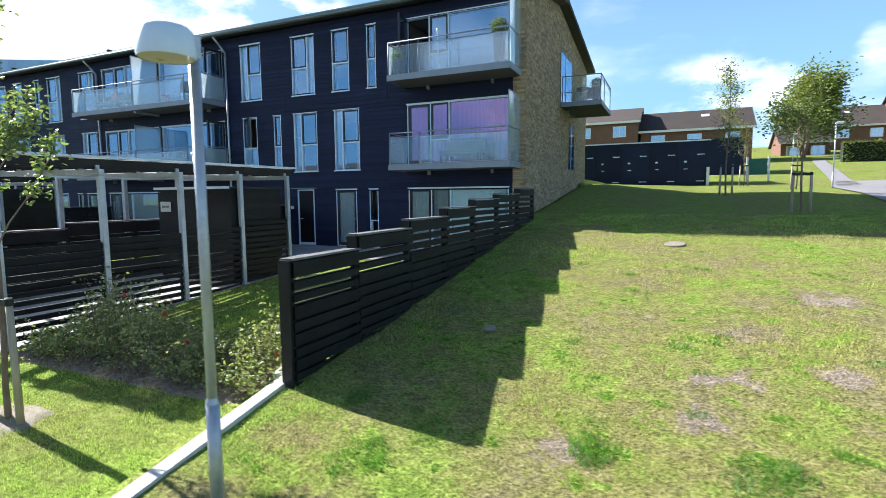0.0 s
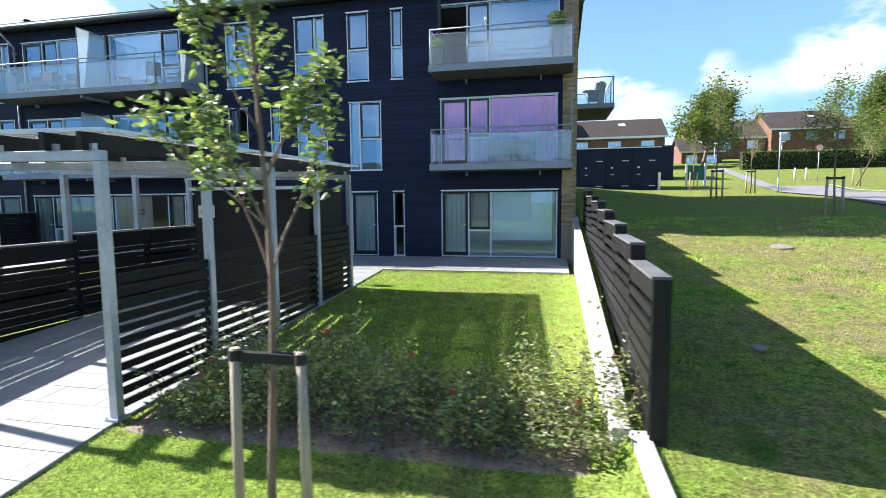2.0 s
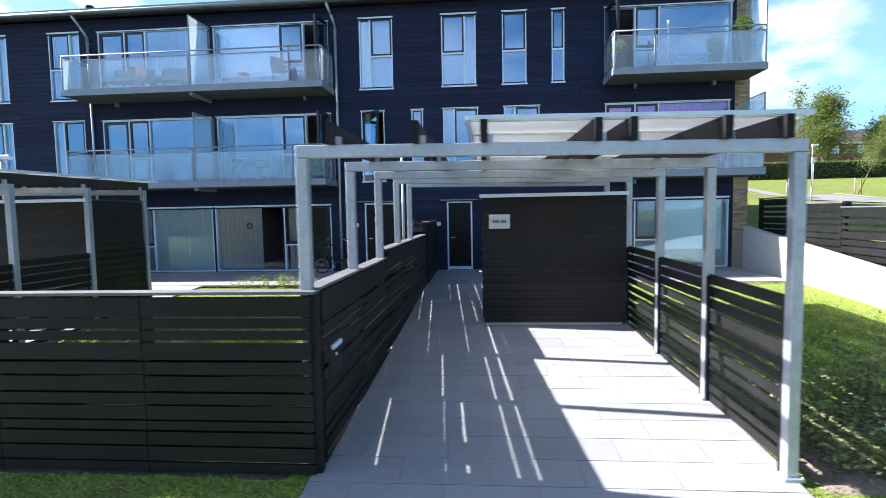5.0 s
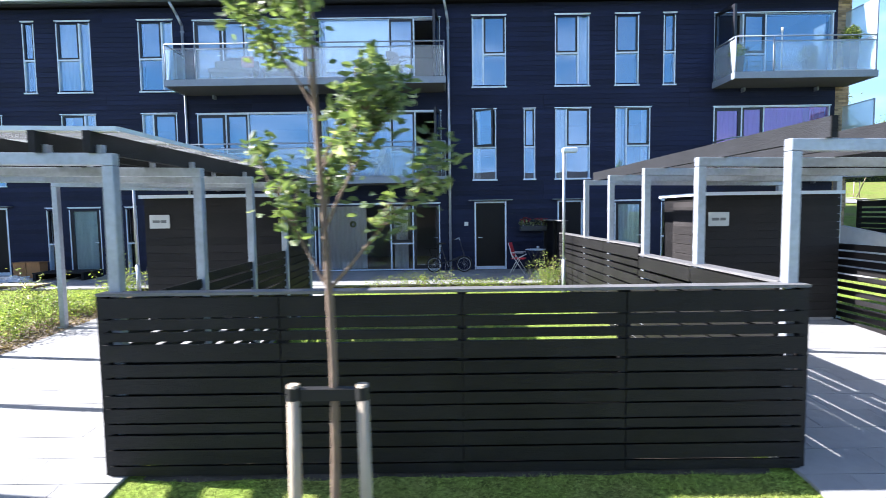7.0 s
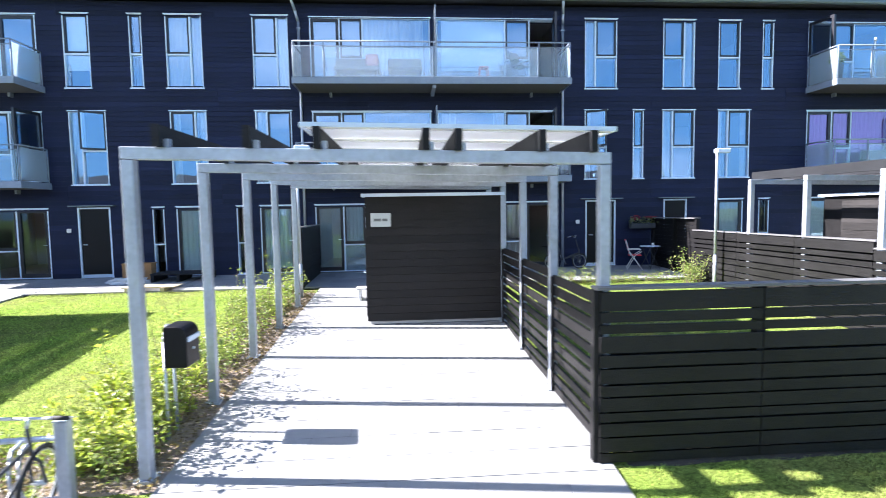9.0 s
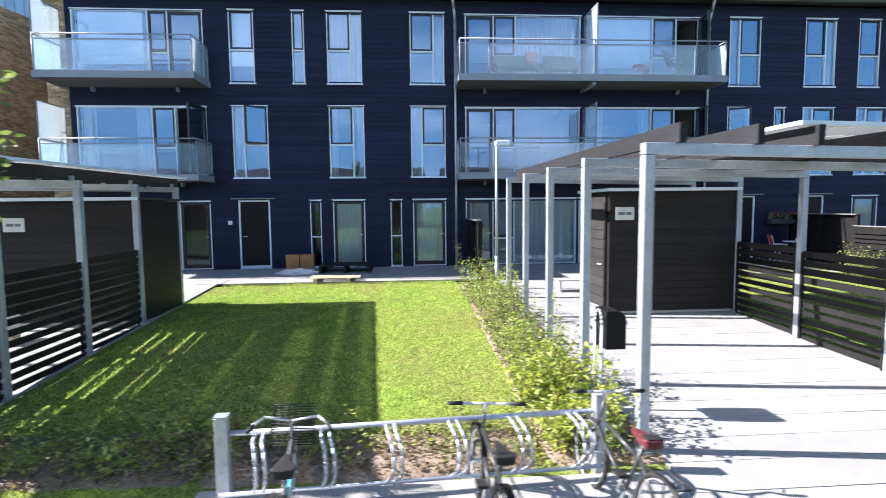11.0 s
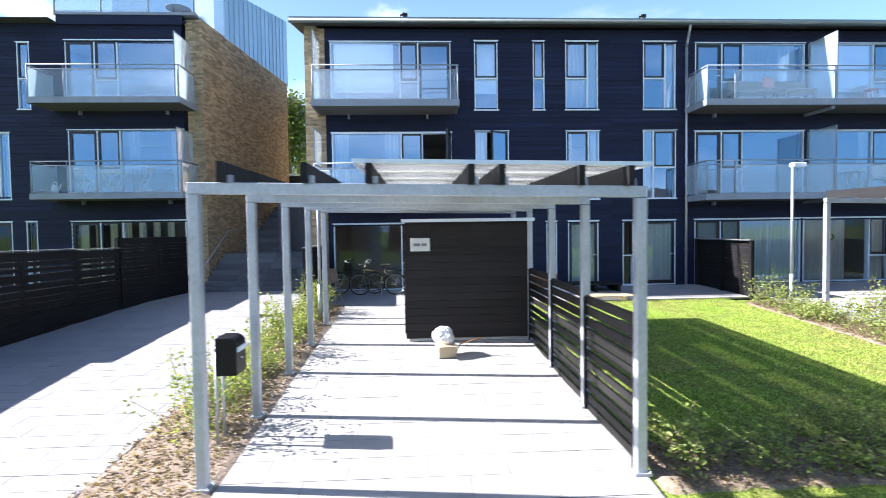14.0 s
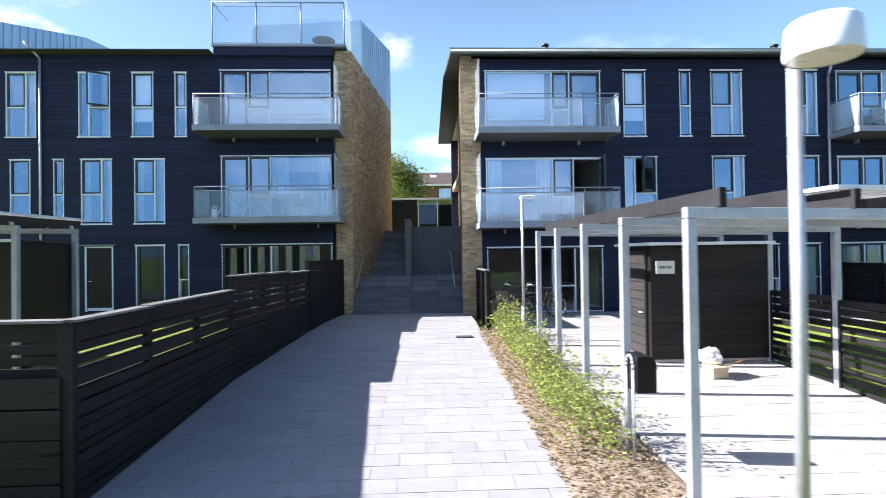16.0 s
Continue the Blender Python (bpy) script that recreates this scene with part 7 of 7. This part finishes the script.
DIRT = mat("pale_bare_soil", (0.28, 0.245, 0.205), 0.95, vary=0.35, scale=20, bump=0.6, bump_scale=60)
# covers in the ground
for x, y in ((0.56, 12.45), (-1.85, 6.78)):
    bm = bmesh.new()
    tube(bm, (0, 0, -0.03), (0, 0, 0.008), 0.22 if y > 8 else 0.09, 0.21 if y > 8 else 0.085, 24)
    ob = solid("manhole_cover", "round grey cover set in the grass slope", "manhole cover", bm, DIRT)
    ob.matrix_basis = pose(x, y, hill(y) + 0.01, math.degrees(math.atan(0.141)), 0, 0)
g = thing("drain_grate", "dark cast-iron drain grate in the path", "drain", -36.33, 12.05, yard(12.05, -36.3) + 0.014, kind="")
boxes("frame", g, SASH, (-0.2, 0.2, -0.14, -0.11, 0, 0.012), (-0.2, 0.2, 0.11, 0.14, 0, 0.012), (-0.2, -0.17, -0.11, 0.11, 0, 0.012), (0.17, 0.2, -0.11, 0.11, 0, 0.012))
for i in range(8):
    boxes("bar", g, SASH, (-0.155 + i * 0.042, -0.135 + i * 0.042, -0.11, 0.11, 0.0, 0.01))

lt = thing("low_bench", "low white garden bench on the paving beside the terrace", "bench", -21.7, 11.4, yard(11.4))
boxes("seat", lt, WHITE, (-0.42, 0.42, -0.16, 0.16, 0.26, 0.3), bevel=0.006)
for u in (-0.34, 0.34):
    boxes("leg", lt, WHITE, (u - 0.025, u + 0.025, -0.14, 0.14, 0.0, 0.258))
wr = thing("wreath", "small dark wreath hanging before the white curtain", "wreath", -19.05, FACE + 0.09, 1.42)
bm = bmesh.new()
ring(bm, (0, 0, 0), 0.075, 0.028, 20, 6)
part("ring_body", bm, ROSE, wr)

# herbs along the middle terrace
shrub_row("herb_row", "small grey-green herbs along the terrace edge", -18.3, -13.6, 12.65, 12.95, 0.32, 110, 18, 0.045, SHRUB, 41)
shrub_row("shrub", "yellow-green shrub beside the slim lamp post", -13.9, -13.35, 12.2, 12.7, 0.65, 40, 30, 0.05, SHRUB, 42)

# ---------- balcony things ----------


def planter(x, y, z, h, r, seed, label):
    p = thing("potted_plant", label, "plant", x, y, z, group="potted plants")
    bm = bmesh.new()
    vs = box(bm, -0.15, 0.15, -0.15, 0.15, 0, h)
    for v in vs:
        if v.co.z < 0.01:
            v.co.x *= 0.75
            v.co.y *= 0.75
    part("pot", bm, TERRA, p, bevel=0.01)
    rnd = random.Random(seed)
    verts, faces = [], []
    for i in range(700):
        d = Vector((rnd.gauss(0, 1), rnd.gauss(0, 1), rnd.gauss(0, 1))).normalized() * r * rnd.uniform(0.55, 1.1)
        leaf_quads(verts, faces, Vector((d.x, d.y, h + r * 0.8 + d.z)), 0.07, rnd)
    leaf_part("foliage", p, verts, faces, FARLEAF)


T2, T1 = 5.42 + 0.16, 2.62 + 0.16
planter(-2.55, 22.3, 5.44, 0.75, 0.2, 54, "dark green ball-shaped plant in a tall pot on the gable balcony")
planter(-4.35, 14.95, T2, 0.92, 0.25, 51, "round green box plant in a tall dark pot on the balcony")
planter(-7.7, 14.85, T2, 0.5, 0.2, 52, "round green plant in a dark pot on the balcony")
planter(-16.55, 15.3, T1, 0.4, 0.3, 53, "leafy green plant in a pot beside the balcony door")
par = thing("parasol_pole", "slim white closed parasol standing on the balcony", "parasol", -6.35, 14.95, T2)
bars("base", par, TERRA, [(0, 0, 0), (0, 0, 0.08)], r=0.2, n=16)
bars("pole", par, WHITE, [(0, 0, 0.08), (0, 0, 1.25)], r=0.022)
bars("finial", par, WHITE, [(0, 0, 1.25), (0, 0, 1.36)], r=0.04)


def bench(x, y, z, L, cloth, label):
    b = thing("garden_bench", label, "bench", x, y, z, group="balcony benches")
    boxes("seat", b, cloth, (-L / 2, L / 2, -0.25, 0.25, 0.28, 0.42), bevel=0.03)
    boxes("backrest", b, cloth, (-L / 2, L / 2, 0.2, 0.32, 0.43, 0.75), bevel=0.03)
    for u in (-L / 2 + 0.06, L / 2 - 0.06):
        for v in (-0.2, 0.2):
            boxes("leg", b, TERRA, (u - 0.03, u + 0.03, v - 0.03, v + 0.03, 0, 0.278))


GREYC = mat("grey_rattan", (0.2, 0.2, 0.2), 0.8, vary=0.3, scale=40, bump=0.4)
bench(-22.3, 15.1, T2, 1.3, GREYC, "grey rattan sofa on the balcony")
bench(-20.9, 15.1, T2, 1.0, GREYC, "grey rattan armchair on the balcony")
bench(-5.6, 15.1, T1, 1.4, GREYC, "grey rattan sofa on the balcony")
cu = thing("cushion", "pale pink cushion leaning on the rattan sofa", "cushion", -21.85, 15.0, T2 + 0.44)
boxes("body", cu, mat("pink_cloth", (0.65, 0.3, 0.3), 0.9), (-0.18, 0.18, -0.05, 0.05, 0, 0.34), bevel=0.04)
so = thing("stool", "small orange stool on the balcony", "stool", -18.6, 14.95, T2)
boxes("seat", so, mat("orange_plastic", (0.6, 0.12, 0.03), 0.5), (-0.14, 0.14, -0.14, 0.14, 0.36, 0.4), bevel=0.01)
for u in (-0.11, 0.11):
    for v in (-0.11, 0.11):
        bars("leg", so, MATS["orange_plastic"], [(u * 1.2, v * 1.2, 0), (u, v, 0.36)], r=0.014)
folding_chair(-35.0, 13.7, -0.11, 30, BARK, STAKE, "weathered wooden armchair on the paving by the hedge")
folding_chair(-17.5, 15.0, T2, 40, GREYP, GREYP, "dark folding chair on the balcony")
cafe_table(-19.0, 15.1, T1, WHITE, WHITE, "white round table on the balcony")
folding_chair(-18.2, 15.1, T1, -60, WHITE, WHITE, "white folding chair on the balcony")
cafe_table(-40.75, 17.95, 8.86, TERRA, TERRA, "dark round table on the roof terrace", r=0.4)
cafe_table(-3.0, 22.0, 5.43, GREYP, GREYP, "small dark table on the gable balcony")
folding_chair(-2.8, 22.7, 5.43, 0, GREYP, GREYP, "dark folding chair on the gable balcony")

# bare soil
def bare_patch(label, x, y, rx, ry, seed, rise, f, turn=0.0, kind="bare_soil"):
    """A ragged patch of soil, thinning out into the grass round it."""
    bm = bmesh.new()
    n, rings = 40, []
    for k, share in enumerate((0.3, 0.62, 0.85, 1.0)):
        ring = []
        for i in range(n):
            w = i * 2 * math.pi / n
            r = share * (1 + 0.38 * noise.noise((2 * math.cos(w), 2 * math.sin(w), seed)) + 0.16 * noise.noise((7 * math.cos(w), 7 * math.sin(w), seed + 3.0)))
            u, v = rx * r * math.cos(w + turn), ry * r * math.sin(w + turn)
            ring.append(bm.verts.new((u, v, f(x + u, y + v) - f(x, y) + (rise, rise, rise * 0.4, -0.03)[k] + 0.012 * noise.noise((u * 6, v * 6, seed)))))
        rings.append(ring)
    c = bm.verts.new((0, 0, rise))
    for i in range(n):
        j = (i + 1) % n
        bm.faces.new((c, rings[0][i], rings[0][j])).smooth = True
        for p, q in zip(rings, rings[1:]):
            bm.faces.new((p[i], q[i], q[j], p[j])).smooth = True
    ob = solid(kind, label, "soil", bm, DIRT, "structure")
    ob.location = (x, y, f(x, y))


bare_patch("pale bare soil patch round the tree stakes", -6.42, 3.02, 0.52, 0.36, 1.0, 0.008, lambda x, y: yard(y, x))
# ---------- grass blades and bed litter ----------


def blade_field(name, label, x0, x1, y0, y1, density, length, width, seed, f, keep=None, material=None):
    """Upright grass blades over a stretch of ground, one triangle each."""
    rng = np.random.default_rng(seed)
    k = int((x1 - x0) * (y1 - y0) * density)
    x, y = rng.uniform(x0, x1, k), rng.uniform(y0, y1, k)
    tuft = np.sin(x * 5.1 + 2.0 * np.sin(y * 3.7)) * np.sin(y * 4.3 + 1.7 * np.sin(x * 2.9))
    ok = rng.random(k) < 0.72 + 0.28 * tuft
    if keep:
        ok &= keep(x, y)
    x, y, tuft = x[ok], y[ok], tuft[ok]
    k = len(x)
    z = f(x, y)
    a, b = rng.uniform(0, 2 * np.pi, k), rng.uniform(0, 2 * np.pi, k)
    h = length * rng.uniform(0.5, 1.2, k) * (1 + 0.35 * tuft)
    w, lean = width * rng.uniform(0.6, 1.3, k), h * rng.uniform(0.15, 0.9, k)
    v = np.empty((k, 3, 3), np.float32)
    v[:, 0] = np.stack((x + w * np.cos(a), y + w * np.sin(a), z), 1)
    v[:, 1] = np.stack((x - w * np.cos(a), y - w * np.sin(a), z), 1)
    v[:, 2] = np.stack((x + lean * np.cos(b), y + lean * np.sin(b), z + h), 1)
    me = bpy.data.meshes.new(name)
    me.vertices.add(3 * k)
    me.vertices.foreach_set("co", v.ravel())
    me.loops.add(3 * k)
    me.loops.foreach_set("vertex_index", np.arange(3 * k, dtype=np.int32))
    me.polygons.add(k)
    me.polygons.foreach_set("loop_start", np.arange(0, 3 * k, 3, dtype=np.int32))
    me.update()
    me.validate()
    me.materials.append(material or BLADE)
    return tagged(new(name, me), label, "grass", kind="stuff")


def lawn_z(x, y):
    return np.where(y < 4.2, -0.611 + 0.12 * (np.maximum(y, 2.2) - 4.2), np.minimum(-0.6 + 0.055 * (y - 4.4), -0.06)) - 0.03


def slope_z(x, y):
    return np.where(y < 3.75, -0.58 + 0.12 * (np.maximum(y, 2.2) - 3.75), -0.58 + 0.141 * (y - 3.75)) - 0.035 + 0.085 * np.clip(-2.5 - x, 0, 1) * np.clip(y - 1.6, 0, 1) * np.clip((6.5 - y) / 1.5, 0, 1)


def right_of_kerb(x, y):
    return x > -3.51 - 0.063 * (y - 3.0) + 0.085 + 0.02 * np.sin(y * 9)


FRONT = "short green grass blades of the front verge"
for a, b, c in ((-8.9, -3.2, 4.15), (-19.06, -13.12, 4.15), (-30.34, -27.42, 4.15), (-34.9, -34.6, 4.0)):
    blade_field("grass", FRONT, a, b, 1.6, c, 5000, 0.04, 0.0034, int(-a * 7), lawn_z, (lambda x, y: x < -3.51 - 0.063 * (y - 3.0) - 0.085 + 0.02 * np.sin(y * 11)) if a > -9 else None)
blade_field("grass", "dry yellow-green grass blades on the slope", -3.7, 2.8, 1.2, 5.5, 5200, 0.034, 0.0034, 71, slope_z, right_of_kerb)
blade_field("grass", "dry yellow-green grass blades on the slope", -3.6, 5.0, 5.5, 10.0, 3000, 0.038, 0.0048, 72, slope_z)
blade_field("grass", "dry yellow-green grass blades on the slope", -3.6, 6.2, 10.0, 16.4, 1100, 0.042, 0.008, 73, slope_z)
blade_field("grass", "sparse grass blades coming up through the bare soil", -7.1, -5.8, 2.5, 3.5, 1300, 0.04, 0.004, 70, lambda x, y: lawn_z(x, y) + 0.04)
LUSH = leaf_mat("lush_grass", (0.13, 0.29, 0.05), (0.06, 0.16, 0.02))
for i, (u, v, r) in enumerate(((-0.1, 4.4, 0.24), (-2.0, 3.65, 0.3), (-1.6, 4.2, 0.22), (1.25, 4.4, 0.35), (-2.6, 4.6, 0.2))):
    blade_field("grass", "lush dark green grass tuft on the dry slope", u - r, u + r, v - r * 1.3, v + r * 1.3, 3600, 0.07, 0.006, 80 + i, slope_z, lambda x, y: ((x - u) / r) ** 2 + ((y - v) / (1.3 * r)) ** 2 < 0.75 + 0.35 * np.sin(x * 23) * np.sin(y * 19), LUSH)
blade_field("grass", "dark green clover clumps scattered over the dry slope", -3.0, 5.0, 2.4, 11.0, 2600, 0.05, 0.007, 91, slope_z, lambda x, y: np.sin(x * 3.1 + 1.7 * np.sin(y * 2.3)) * np.sin(y * 3.7 + 1.3 * np.sin(x * 2.9)) + 0.45 * np.sin(x * 11 + y * 7) * np.sin(y * 13 - x * 5) > 0.93, LUSH)
LAWN = "short bright green grass blades of the garden lawn"
blade_field("grass", LAWN, -8.9, -3.9, 5.65, 13.0, 1900, 0.045, 0.006, 74, lawn_z)
blade_field("grass", LAWN, -30.3, -24.35, 5.0, 13.0, 1900, 0.045, 0.006, 75, lawn_z)
blade_field("grass", LAWN, -19.0, -13.2, 4.6, 12.8, 900, 0.045, 0.007, 76, lawn_z)
blade_field("grass", LAWN, -44.0, -40.6, 5.0, 14.5, 900, 0.045, 0.007, 77, lawn_z)


def litter(x0, x1, y0, y1, k, seed):
    """Bark chips and dry leaves strewn over a bed."""
    rnd = random.Random(seed)
    verts, faces = [], []
    for i in range(k):
        x, y = rnd.uniform(x0, x1), rnd.uniform(y0, y1)
        leaf_quads(verts, faces, Vector((x, y, yard(y, x) + 0.03)), rnd.uniform(0.025, 0.06), rnd, up=0.25)
    me = bpy.data.meshes.new("bark_litter")
    me.from_pydata([tuple(v) for v in verts], [], faces)
    me.update()
    me.materials.append(CHIP)
    tagged(new("bark_litter", me), "pale bark chips and dry leaves on the planting bed", "mulch", kind="stuff")


CHIP = leaf_mat("bark_chips", (0.34, 0.27, 0.19), (0.1, 0.07, 0.05), (0.5, 0.44, 0.33))
for i, (a, b, c, d, k) in enumerate(((-8.8, -4.0, 4.1, 5.6, 2600), (-24.25, -23.2, 4.1, 12.5, 5200), (-35.9, -34.7, 3.85, 13.1, 6500), (-30.3, -24.3, 4.1, 5.0, 4200))):
    litter(a, b, c, d, k, 80 + i)
